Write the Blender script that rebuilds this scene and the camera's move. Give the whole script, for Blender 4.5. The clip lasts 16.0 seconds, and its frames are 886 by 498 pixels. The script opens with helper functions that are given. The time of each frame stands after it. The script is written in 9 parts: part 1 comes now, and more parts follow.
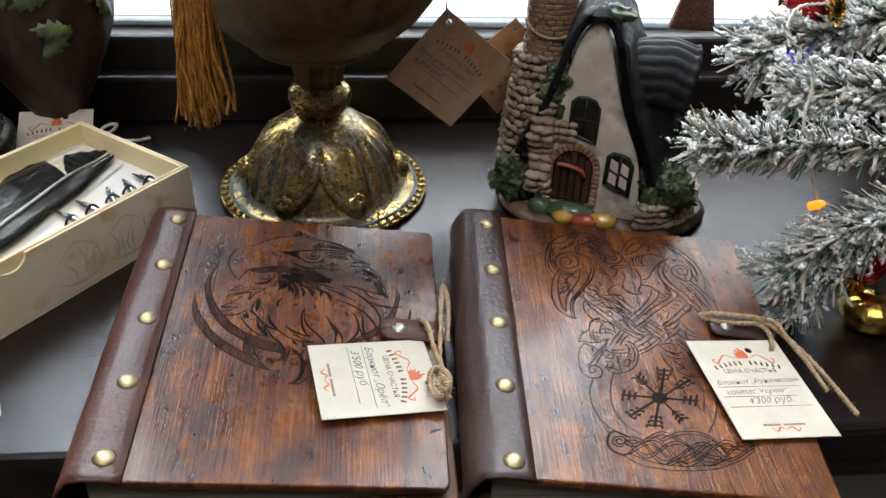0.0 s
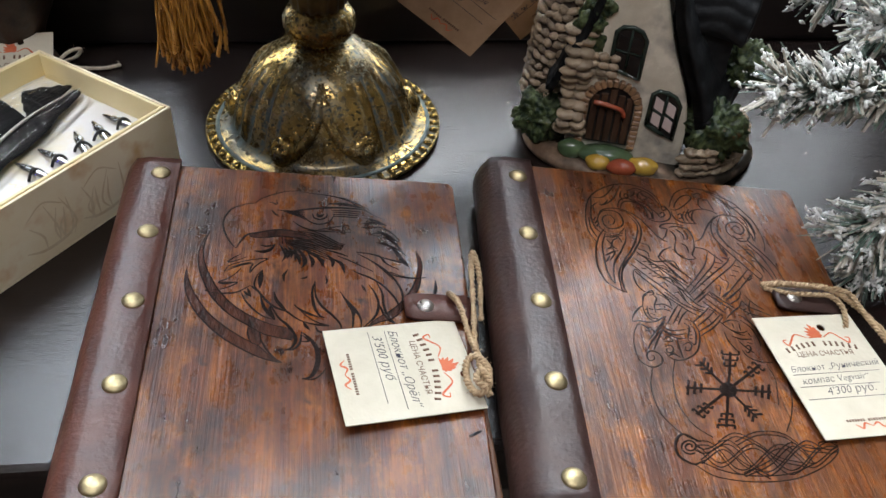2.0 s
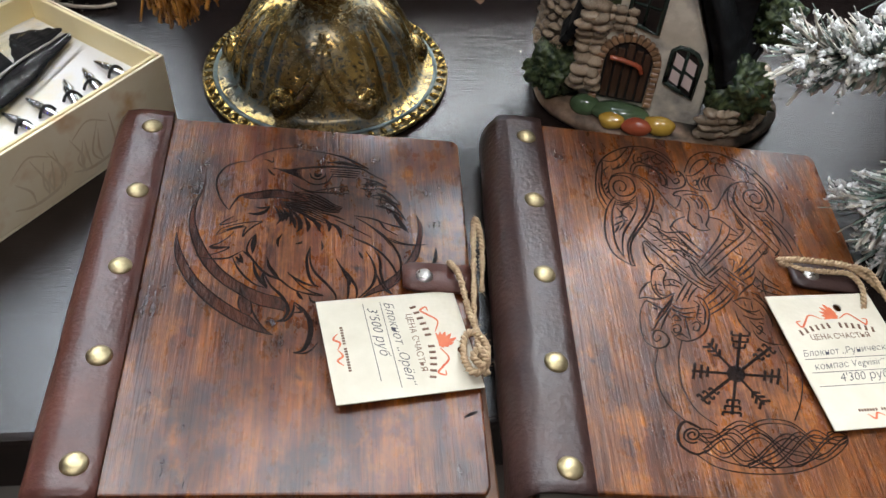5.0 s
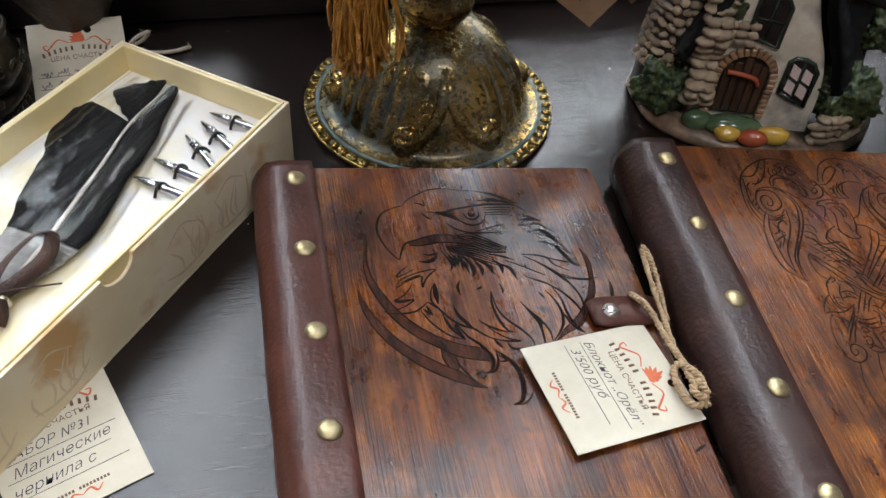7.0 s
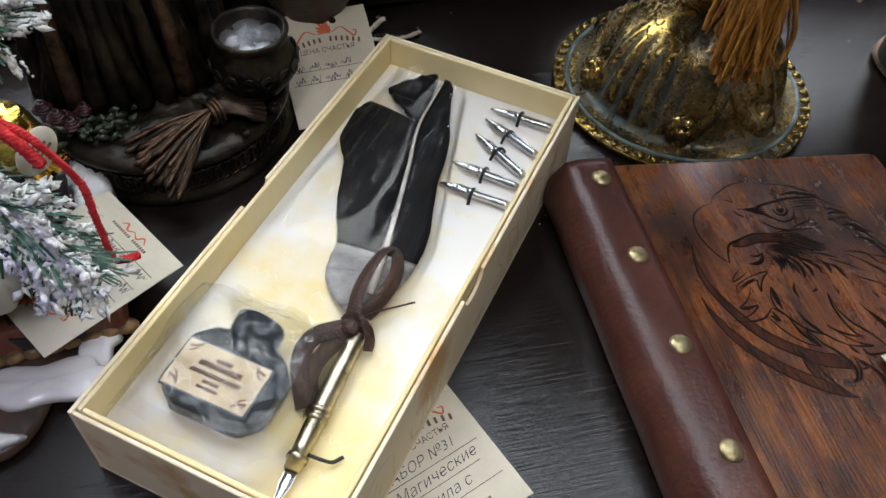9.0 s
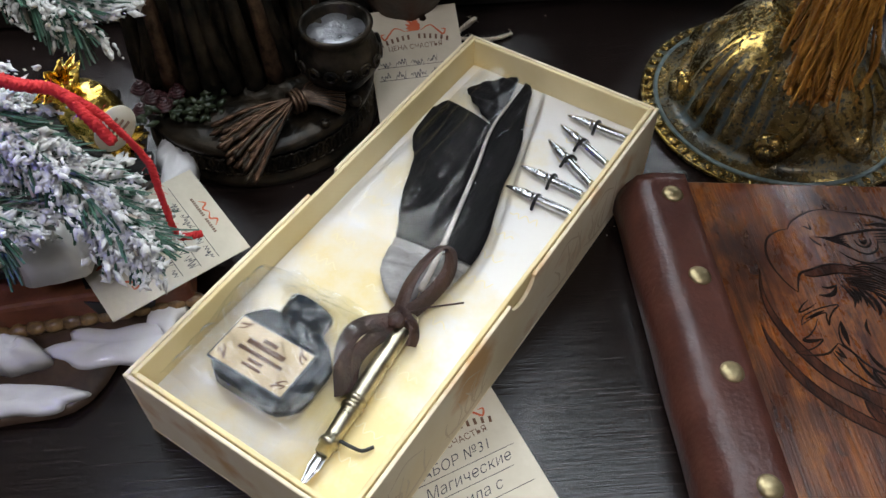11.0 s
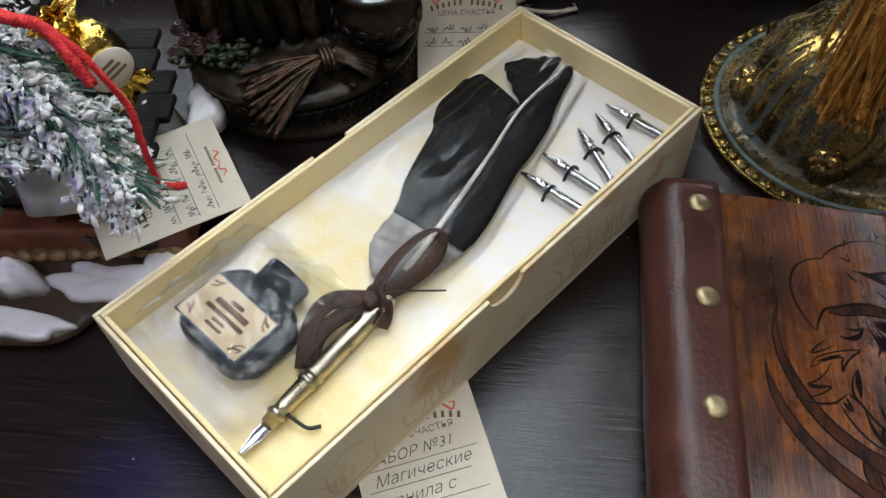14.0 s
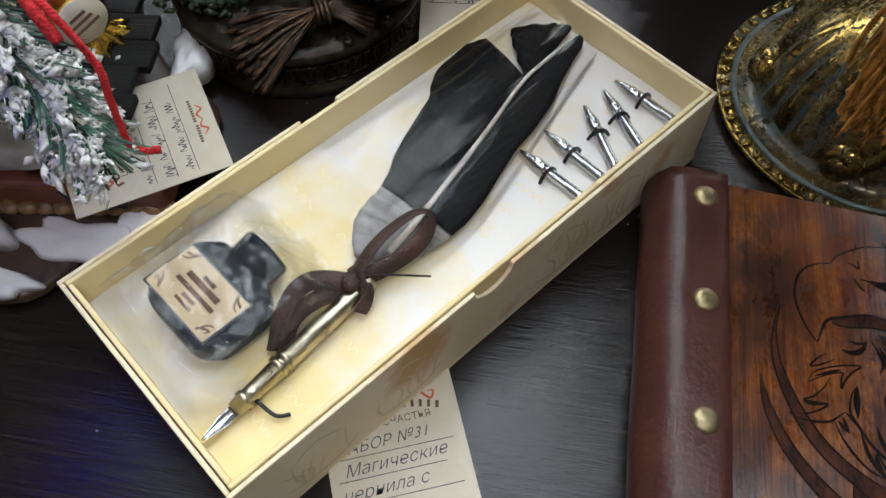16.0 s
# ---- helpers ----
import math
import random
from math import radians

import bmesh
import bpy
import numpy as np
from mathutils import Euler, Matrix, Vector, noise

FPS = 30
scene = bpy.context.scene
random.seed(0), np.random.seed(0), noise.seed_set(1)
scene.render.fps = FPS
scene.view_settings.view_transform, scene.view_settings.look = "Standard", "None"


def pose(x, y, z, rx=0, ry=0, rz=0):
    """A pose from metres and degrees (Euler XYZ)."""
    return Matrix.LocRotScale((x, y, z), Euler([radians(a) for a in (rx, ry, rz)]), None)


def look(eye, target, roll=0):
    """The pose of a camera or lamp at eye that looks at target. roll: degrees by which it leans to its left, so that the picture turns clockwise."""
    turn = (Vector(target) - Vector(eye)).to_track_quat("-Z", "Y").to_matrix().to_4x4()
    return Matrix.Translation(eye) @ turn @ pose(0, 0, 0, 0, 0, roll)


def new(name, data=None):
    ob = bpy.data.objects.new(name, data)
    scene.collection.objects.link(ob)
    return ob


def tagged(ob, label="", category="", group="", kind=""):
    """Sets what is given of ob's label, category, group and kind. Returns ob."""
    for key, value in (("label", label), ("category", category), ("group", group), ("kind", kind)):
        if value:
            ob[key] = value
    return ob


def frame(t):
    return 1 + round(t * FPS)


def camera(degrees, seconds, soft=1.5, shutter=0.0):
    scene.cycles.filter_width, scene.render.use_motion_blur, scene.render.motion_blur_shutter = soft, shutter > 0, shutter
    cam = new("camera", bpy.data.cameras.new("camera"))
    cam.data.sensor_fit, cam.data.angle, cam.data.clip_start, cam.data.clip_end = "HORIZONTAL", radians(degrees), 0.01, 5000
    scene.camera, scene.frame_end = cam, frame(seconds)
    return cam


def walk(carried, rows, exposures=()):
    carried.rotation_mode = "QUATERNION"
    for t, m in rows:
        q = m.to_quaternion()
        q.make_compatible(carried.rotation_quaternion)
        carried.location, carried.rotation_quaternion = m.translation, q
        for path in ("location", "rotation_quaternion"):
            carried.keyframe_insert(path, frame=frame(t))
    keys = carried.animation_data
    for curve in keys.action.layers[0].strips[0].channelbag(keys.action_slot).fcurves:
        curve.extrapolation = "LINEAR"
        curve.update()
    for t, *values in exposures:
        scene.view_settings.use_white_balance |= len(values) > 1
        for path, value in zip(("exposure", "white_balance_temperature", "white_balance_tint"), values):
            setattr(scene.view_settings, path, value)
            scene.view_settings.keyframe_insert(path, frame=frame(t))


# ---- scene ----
cam = camera(54.7, 16.0)
PATH = [
    (0, (0.107, -0.41, 0.293), (0.274, 1.221, -0.852), 2.4),
    (0.5, (0.102, -0.397, 0.296), (0.269, 1.222, -0.866), 2.1),
    (1, (0.097, -0.378, 0.291), (0.276, 1.208, -0.914), 2.3),
    (1.5, (0.092, -0.358, 0.285), (0.299, 1.175, -0.982), 2.9),
    (2, (0.087, -0.341, 0.282), (0.312, 1.131, -1.053), 3.9),
    (2.5, (0.095, -0.322, 0.278), (0.29, 1.085, -1.129), 4.4),
    (3, (0.11, -0.305, 0.276), (0.253, 1.039, -1.197), 3.6),
    (3.2, (0.118, -0.298, 0.279), (0.222, 1.017, -1.224), 2.4),
    (5.3, (0.086, -0.319, 0.284), (0.295, 1.043, -1.165), 4.9),
    (5.5, (0.078, -0.319, 0.284), (0.311, 1.046, -1.159), 4.9),
    (6, (0.051, -0.316, 0.286), (0.33, 1.051, -1.147), 4.9),
    (6.5, (0.024, -0.306, 0.287), (0.344, 1.046, -1.151), 4.8),
    (7, (-0.008, -0.286, 0.286), (0.354, 1.038, -1.169), 5.1),
    (7.5, (-0.04, -0.266, 0.287), (0.309, 1.033, -1.193), 4.7),
    (8, (-0.078, -0.254, 0.29), (0.258, 1.014, -1.22), 4.1),
    (8.5, (-0.107, -0.243, 0.29), (0.223, 0.999, -1.243), 3.6),
    (9, (-0.133, -0.232, 0.29), (0.207, 0.989, -1.257), 3.7),
    (9.5, (-0.147, -0.224, 0.293), (0.199, 0.969, -1.275), 3.2),
    (11.8, (-0.088, -0.24, 0.293), (-0.138, 1.025, -1.256), -2.3),
    (12, (-0.085, -0.238, 0.292), (-0.141, 1.014, -1.267), -2.4),
    (12.5, (-0.079, -0.236, 0.291), (-0.159, 1.01, -1.272), -3.2),
    (13, (-0.074, -0.231, 0.29), (-0.184, 0.995, -1.287), -3.2),
    (13.5, (-0.071, -0.226, 0.288), (-0.212, 0.977, -1.304), -3.1),
    (14, (-0.064, -0.218, 0.286), (-0.261, 0.953, -1.323), -3.6),
    (14.5, (-0.049, -0.221, 0.289), (-0.287, 0.952, -1.314), -3.1),
    (15, (-0.05, -0.212, 0.288), (-0.25, 0.918, -1.351), -0.9),
    (15.5, (-0.059, -0.199, 0.284), (-0.266, 0.874, -1.392), -1.0),
    (16, (-0.062, -0.193, 0.282), (-0.25, 0.847, -1.416), -0.8),
]
EXPOSURES = [(0, 0.27), (5.5, 0.40), (6.5, 0.34), (7, 0.25), (8, -0.02), (9.5, -0.15), (12, -0.15), (16, -0.28)]
walk(cam, [(t, look(eye, target, roll)) for t, eye, target, roll in PATH], EXPOSURES)

# ---- world and lights ----
world = bpy.data.worlds.new("overcast")
scene.world = world
world.use_nodes = True
wn = world.node_tree
sky = wn.nodes.new("ShaderNodeTexSky")
sky.sky_type, sky.sun_disc = "NISHITA", False
sky.sun_elevation, sky.sun_rotation = radians(40), radians(10)
sky.dust_density = 4.0
wn.nodes["Background"].inputs[1].default_value = 0.12
wn.links.new(sky.outputs[0], wn.nodes["Background"].inputs[0])

sun_data = bpy.data.lights.new("sun", "SUN")
sun_data.energy, sun_data.angle, sun_data.color = 0.6, radians(25), (1.0, 0.97, 0.93)
sun = new("sun", sun_data)
sun.matrix_world = look((0.3, 3, 3), (0.1, 0, 0))


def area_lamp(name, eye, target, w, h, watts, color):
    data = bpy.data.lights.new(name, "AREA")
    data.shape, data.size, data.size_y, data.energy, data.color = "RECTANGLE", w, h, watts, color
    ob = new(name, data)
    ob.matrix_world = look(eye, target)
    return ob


# daylight in the window's opening; two unseen ceiling panels added for highlights and fill
area_lamp("window_daylight", (0.055, 0.262, 0.76), (0.055, -0.6, 0.1), 0.94, 0.90, 17.5, (0.80, 0.90, 1.0))
area_lamp("unseen_ceiling_panel", (0.45, -1.10, 1.95), (0.2, -0.6, 0), 0.34, 0.34, 7.5, (0.95, 0.94, 1.0))
area_lamp("unseen_ceiling_panel", (-0.45, -1.20, 1.95), (-0.2, -0.6, 0), 0.34, 0.34, 11.5, (0.95, 0.94, 1.0))


# ---- materials ----
def mat(name, c1, c2=None, rough=0.5, metal=0.0, scale=40.0, stretch=(1, 1, 1), rough2=None, bump=0.1, bscale=None,
        lo=0.35, hi=0.65, detail=6.0, coat=0.0, fine=0.0, spots=None, rand=0.0, spec=0.5, trans=0.0, ior=1.45, alpha=1.0, sub=0.0):
    """A noise-mixed surface: two colours, uneven gloss, fine relief, and optional dark spots."""
    m = bpy.data.materials.new(name)
    m.use_nodes = True
    nt = m.node_tree
    b = nt.nodes["Principled BSDF"]
    L = nt.links.new
    co = nt.nodes.new("ShaderNodeTexCoord")
    mp = nt.nodes.new("ShaderNodeMapping")
    mp.inputs["Scale"].default_value = stretch
    L(co.outputs["Object"], mp.inputs["Vector"])
    n = nt.nodes.new("ShaderNodeTexNoise")
    n.inputs["Scale"].default_value, n.inputs["Detail"].default_value, n.inputs["Roughness"].default_value = scale, detail, 0.62
    L(mp.outputs[0], n.inputs["Vector"])
    r = nt.nodes.new("ShaderNodeValToRGB")
    r.color_ramp.elements[0].position, r.color_ramp.elements[1].position = lo, hi
    c2 = c2 or c1
    r.color_ramp.elements[0].color, r.color_ramp.elements[1].color = (*c1, 1), (*c2, 1)
    L(n.outputs["Fac"], r.inputs[0])
    col = r.outputs[0]
    if spots:
        sc, dark, a, e = spots
        n2 = nt.nodes.new("ShaderNodeTexNoise")
        n2.inputs["Scale"].default_value, n2.inputs["Detail"].default_value = sc, 4.0
        L(mp.outputs[0], n2.inputs["Vector"])
        r2 = nt.nodes.new("ShaderNodeValToRGB")
        r2.color_ramp.elements[0].position, r2.color_ramp.elements[1].position = a, e
        L(n2.outputs["Fac"], r2.inputs[0])
        mx = nt.nodes.new("ShaderNodeMix")
        mx.data_type = "RGBA"
        L(r2.outputs[0], mx.inputs["Factor"])
        L(col, mx.inputs["A"])
        mx.inputs["B"].default_value = (*dark, 1)
        col = mx.outputs["Result"]
    if rand:
        oi = nt.nodes.new("ShaderNodeObjectInfo")
        hs = nt.nodes.new("ShaderNodeHueSaturation")
        mr = nt.nodes.new("ShaderNodeMapRange")
        mr.inputs["To Min"].default_value, mr.inputs["To Max"].default_value = 1 - rand, 1 + rand
        L(oi.outputs["Random"], mr.inputs["Value"])
        L(mr.outputs[0], hs.inputs["Value"])
        L(col, hs.inputs["Color"])
        col = hs.outputs[0]
    L(col, b.inputs["Base Color"])
    mr2 = nt.nodes.new("ShaderNodeMapRange")
    mr2.inputs["From Min"].default_value, mr2.inputs["From Max"].default_value = 0.3, 0.7
    mr2.inputs["To Min"].default_value, mr2.inputs["To Max"].default_value = rough, rough if rough2 is None else rough2
    L(n.outputs["Fac"], mr2.inputs["Value"])
    L(mr2.outputs[0], b.inputs["Roughness"])
    b.inputs["Metallic"].default_value = metal
    b.inputs["Coat Weight"].default_value = coat
    b.inputs["Coat Roughness"].default_value = 0.15
    b.inputs["Specular IOR Level"].default_value = spec
    b.inputs["Transmission Weight"].default_value = trans
    b.inputs["IOR"].default_value = ior
    b.inputs["Alpha"].default_value = alpha
    if sub:
        b.inputs["Subsurface Weight"].default_value = sub
        b.inputs["Subsurface Radius"].default_value = (0.004, 0.003, 0.002)
    if bump:
        nb = nt.nodes.new("ShaderNodeTexNoise")
        nb.inputs["Scale"].default_value, nb.inputs["Detail"].default_value = bscale or scale * 4, 5.0
        L(mp.outputs[0], nb.inputs["Vector"])
        bp = nt.nodes.new("ShaderNodeBump")
        bp.inputs["Strength"].default_value, bp.inputs["Distance"].default_value = bump, 0.001
        L(nb.outputs["Fac"], bp.inputs["Height"])
        L(bp.outputs[0], b.inputs["Normal"])
    return m


def glowing(name, color, strength):
    m = mat(name, color, rough=0.2, bump=0)
    b = m.node_tree.nodes["Principled BSDF"]
    b.inputs["Emission Color"].default_value, b.inputs["Emission Strength"].default_value = (*color, 1), strength
    return m


M_TABLE = mat("dark_laminate", (0.0050, 0.0034, 0.0032), (0.0200, 0.0125, 0.0100), rough=0.11, rough2=0.24, scale=130, stretch=(0.20, 8.0, 1),
              bump=0.20, bscale=210, lo=0.40, hi=0.68, spec=0.5)
M_FRAME = mat("brown_window_plastic", (0.012, 0.008, 0.007), (0.02, 0.014, 0.012), rough=0.35, scale=30, stretch=(0.2, 2, 2), bump=0.15)
M_WALL = mat("room_plaster", (0.22, 0.20, 0.18), (0.27, 0.25, 0.22), rough=0.8, scale=6, bump=0.2)
# Ceiling is out of view; its white bounces fill light onto the sill.
M_CEILING = mat("white_ceiling_paint", (0.60, 0.59, 0.57), (0.68, 0.67, 0.65), rough=0.8, scale=5, bump=0.1)
M_FLOOR = mat("room_floor_boards", (0.06, 0.045, 0.035), (0.10, 0.07, 0.05), rough=0.5, scale=8, stretch=(0.3, 3, 1))
M_OUT = mat("snowy_outer_sill", (0.75, 0.78, 0.8), (0.85, 0.87, 0.88), rough=0.5, scale=25, bump=0.1)
M_SEAL = mat("grey_window_seal", (0.28, 0.33, 0.36), (0.4, 0.45, 0.47), rough=0.4, scale=80, bump=0.1)


def stained_board(name, dark, mid, bright, shade, seed, amount):
    """Varnished plywood: broad uneven stain, streaks along the grain, fine pores, dark blots."""
    m = bpy.data.materials.new(name)
    m.use_nodes = True
    nt = m.node_tree
    b = nt.nodes["Principled BSDF"]
    L = nt.links.new
    co = nt.nodes.new("ShaderNodeTexCoord")

    def layer(scale, stretch, detail, lo, hi, shift=0.0, rough=0.6):
        mp, n, r = (nt.nodes.new(k) for k in ("ShaderNodeMapping", "ShaderNodeTexNoise", "ShaderNodeMapRange"))
        mp.inputs["Scale"].default_value = stretch
        mp.inputs["Location"].default_value = (seed + shift, seed * 0.7, shift)
        n.inputs["Scale"].default_value, n.inputs["Detail"].default_value, n.inputs["Roughness"].default_value = scale, detail, rough
        r.inputs["From Min"].default_value, r.inputs["From Max"].default_value = lo, hi
        L(co.outputs["Object"], mp.inputs["Vector"])
        L(mp.outputs[0], n.inputs["Vector"])
        L(n.outputs["Fac"], r.inputs["Value"])
        return r.outputs[0]

    def mix(f, x, y, mode="MIX"):
        k = nt.nodes.new("ShaderNodeMix")
        k.data_type, k.blend_type = "RGBA", mode
        for sock, v in (("Factor", f), ("A", x), ("B", y)):
            if isinstance(v, (tuple, float)):
                k.inputs[sock].default_value = v if isinstance(v, float) else (*v, 1)
            else:
                L(v, k.inputs[sock])
        return k.outputs["Result"]
    broad = layer(21, (1.3, 0.6, 1), 6, 0.42, 0.58)
    streak = layer(95, (1.5, 0.20, 1), 8, 0.40, 0.68, 3.0)
    fibre = layer(520, (1.6, 0.045, 1), 5, 0.32, 0.68, 5.0)
    pores = layer(900, (1.5, 0.06, 1), 3, 0.60, 0.72, 8.0)
    mott = layer(90, (1.2, 0.55, 1), 8, 0.44, 0.66, 6.0, 0.7)
    blot = layer(30, (1.1, 0.8, 1), 7, 0.46, 0.64, 7.0, 0.66)
    knots = layer(80, (1, 0.7, 1), 3, 0.655, 0.73, 9.0)

    def scaled(v, k):
        q = nt.nodes.new("ShaderNodeMath")
        q.operation, q.inputs[1].default_value = "MULTIPLY", k
        L(v, q.inputs[0])
        return q.outputs[0]

    def spread(v, lo, hi):
        q = nt.nodes.new("ShaderNodeMapRange")
        q.inputs["To Min"].default_value, q.inputs["To Max"].default_value = lo, hi
        L(v, q.inputs["Value"])
        return q.outputs[0]
    c = mix(broad, dark, mid)
    c = mix(scaled(streak, 0.66), c, bright)
    c = mix(scaled(layer(42, (1.1, 0.7, 1), 7, 0.53, 0.62, 11.0, 0.70), 0.72), c, bright)
    c = mix(scaled(blot, amount), c, shade)
    c = mix(scaled(mott, 0.55), c, tuple(0.36 * x for x in mid))
    c = mix(scaled(knots, 0.9), c, tuple(0.8 * x for x in shade))
    c = mix(1.0, c, spread(fibre, 0.52, 1.20), "MULTIPLY")
    c = mix(scaled(pores, 0.75), c, tuple(0.7 * x for x in shade))
    L(c, b.inputs["Base Color"])
    L(spread(mott, 0.26, 0.42), b.inputs["Roughness"])
    b.inputs["Specular IOR Level"].default_value = 0.30
    b.inputs["Coat Weight"].default_value, b.inputs["Coat Roughness"].default_value = 0.34, 0.17
    bp = nt.nodes.new("ShaderNodeBump")
    bp.inputs["Strength"].default_value, bp.inputs["Distance"].default_value = 0.30, 0.0006
    L(fibre, bp.inputs["Height"])
    L(bp.outputs[0], b.inputs["Normal"])
    return m


M_COVER = stained_board("stained_varnished_plywood", (0.040, 0.0085, 0.0032), (0.130, 0.030, 0.0070), (0.34, 0.110, 0.019), (0.014, 0.0055, 0.0042), 1.3, 0.85)
M_COVER2 = stained_board("amber_varnished_plywood", (0.052, 0.0115, 0.0040), (0.142, 0.037, 0.0080), (0.36, 0.120, 0.022), (0.024, 0.008, 0.0045), 4.1, 0.7)
M_SCORCH = mat("scorched_red_brown", (0.012, 0.005, 0.0035), (0.085, 0.024, 0.010), rough=0.36, rough2=0.55, scale=160, stretch=(1, 0.4, 1), lo=0.35, hi=0.75, bump=0.6, coat=0.0, spec=0.15)
M_EDGE = mat("plywood_edge", (0.09, 0.035, 0.015), (0.2, 0.09, 0.04), rough=0.5, scale=60, stretch=(0.3, 0.3, 5), bump=0.3)
M_LEATHER = mat("chestnut_leather", (0.050, 0.015, 0.010), (0.086, 0.028, 0.018), rough=0.29, rough2=0.42, spec=0.45, scale=45, bump=0.35, bscale=420, spots=(30, (0.04, 0.012, 0.009), 0.55, 0.8))
M_LEATHER2 = mat("dark_brown_leather", (0.024, 0.011, 0.010), (0.052, 0.023, 0.017), rough=0.33, rough2=0.46, scale=45, bump=0.4, bscale=420, spots=(24, (0.03, 0.014, 0.011), 0.5, 0.75))
M_PAGES = mat("paper_block", (0.10, 0.09, 0.07), (0.22, 0.2, 0.16), rough=0.8, scale=90, stretch=(0.1, 0.1, 20), bump=0.6)
M_BRASS = mat("aged_brass_rivet", (0.30, 0.235, 0.12), (0.50, 0.41, 0.24), rough=0.36, rough2=0.48, metal=1, scale=300, bump=0.12)
M_SNAP = mat("worn_steel_snap", (0.30, 0.27, 0.24), (0.55, 0.52, 0.48), rough=0.22, rough2=0.4, metal=1, scale=300, bump=0.15)
M_BURN = mat("burnt_engraved_line", (0.006, 0.0035, 0.003), (0.014, 0.007, 0.005), rough=0.40, rough2=0.6, scale=200, bump=0.4, spec=0.07)
M_TAG = mat("cream_card", (0.57, 0.51, 0.39), (0.64, 0.58, 0.46), rough=0.75, scale=60, bump=0.12, bscale=500)
M_KRAFT = mat("kraft_card", (0.36, 0.22, 0.12), (0.45, 0.29, 0.17), rough=0.8, scale=70, bump=0.15, bscale=500)
M_INK = mat("black_ink", (0.05, 0.045, 0.06), rough=0.6, scale=100, bump=0)
M_BROWNINK = mat("brown_print", (0.17, 0.09, 0.055), rough=0.6, scale=100, bump=0)
M_REDINK = mat("red_orange_print", (0.55, 0.10, 0.04), (0.62, 0.16, 0.06), rough=0.6, scale=100, bump=0)
M_TWINE = mat("jute_twine", (0.34, 0.22, 0.12), (0.55, 0.40, 0.24), rough=0.85, scale=400, bump=0.5)
M_WHITETWINE = mat("pale_twine", (0.5, 0.42, 0.33), (0.7, 0.62, 0.5), rough=0.85, scale=400, bump=0.5)
M_BOXP = mat("cream_yellow_box_paper", (0.78, 0.615, 0.27), (0.86, 0.735, 0.45), rough=0.6, scale=14, lo=0.3, hi=0.7, bump=0.12, bscale=300)
M_BOXOUT = mat("printed_box_paper", (0.80, 0.65, 0.39), (0.88, 0.78, 0.58), rough=0.5, scale=18, bump=0.08, bscale=300, spots=(34, (0.66, 0.40, 0.17), 0.55, 0.68))
M_BOXFL = mat("marbled_cream_paper", (0.80, 0.65, 0.31), (0.80, 0.775, 0.73), rough=0.55, scale=13, lo=0.38, hi=0.55, bump=0.06, bscale=300)
M_PRINT = mat("ochre_box_print", (0.66, 0.50, 0.30), (0.74, 0.62, 0.42), rough=0.6, scale=100, bump=0)
M_SCRIPT = mat("pale_script_print", (0.84, 0.74, 0.46), rough=0.6, scale=100, bump=0)


def patina_metal(name, low, high, green, speck, amount):
    """Gilded casting: worn bright on its ridges, verdigris in its hollows, dark specks where the gilding has gone."""
    m = bpy.data.materials.new(name)
    m.use_nodes = True
    nt = m.node_tree
    b = nt.nodes["Principled BSDF"]
    L = nt.links.new
    co, geo = nt.nodes.new("ShaderNodeTexCoord"), nt.nodes.new("ShaderNodeNewGeometry")

    def cloud(scale, lo, hi, detail=6.0, rough=0.62):
        n, r = nt.nodes.new("ShaderNodeTexNoise"), nt.nodes.new("ShaderNodeMapRange")
        n.inputs["Scale"].default_value, n.inputs["Detail"].default_value, n.inputs["Roughness"].default_value = scale, detail, rough
        L(co.outputs["Object"], n.inputs["Vector"])
        r.inputs["From Min"].default_value, r.inputs["From Max"].default_value = lo, hi
        L(n.outputs["Fac"], r.inputs["Value"])
        return r.outputs[0]

    def sums(op, x, y):
        k = nt.nodes.new("ShaderNodeMath")
        k.operation, k.use_clamp = op, True
        for i, v in enumerate((x, y)):
            if isinstance(v, float):
                k.inputs[i].default_value = v
            else:
                L(v, k.inputs[i])
        return k.outputs[0]

    def mix(f, x, y):
        k = nt.nodes.new("ShaderNodeMix")
        k.data_type = "RGBA"
        L(f, k.inputs["Factor"])
        for sock, v in (("A", x), ("B", y)):
            if isinstance(v, tuple):
                k.inputs[sock].default_value = (*v, 1)
            else:
                L(v, k.inputs[sock])
        return k.outputs["Result"]
    hollow = nt.nodes.new("ShaderNodeMapRange")
    hollow.inputs["From Min"].default_value, hollow.inputs["From Max"].default_value = 0.505, 0.470
    L(geo.outputs["Pointiness"], hollow.inputs["Value"])
    patch = cloud(46, 0.46, 0.62, 8)
    grime = sums("MULTIPLY", sums("ADD", hollow.outputs[0], sums("MULTIPLY", patch, amount)), cloud(240, 0.25, 0.55))
    worn = cloud(460, speck, speck + 0.05, 9, 0.7)
    c = mix(cloud(30, 0.36, 0.64), low, high)
    c = mix(worn, c, (0.030, 0.026, 0.016))
    c = mix(grime, c, green)
    L(c, b.inputs["Base Color"])
    L(sums("SUBTRACT", 0.96, sums("MULTIPLY", grime, 0.75)), b.inputs["Metallic"])
    rough = sums("ADD", sums("MULTIPLY", grime, 0.25), sums("ADD", 0.18, sums("MULTIPLY", worn, 0.18)))
    L(rough, b.inputs["Roughness"])
    bp = nt.nodes.new("ShaderNodeBump")
    bp.inputs["Strength"].default_value, bp.inputs["Distance"].default_value = 0.35, 0.0006
    L(worn, bp.inputs["Height"])
    bp.invert = True
    L(bp.outputs[0], b.inputs["Normal"])
    return m


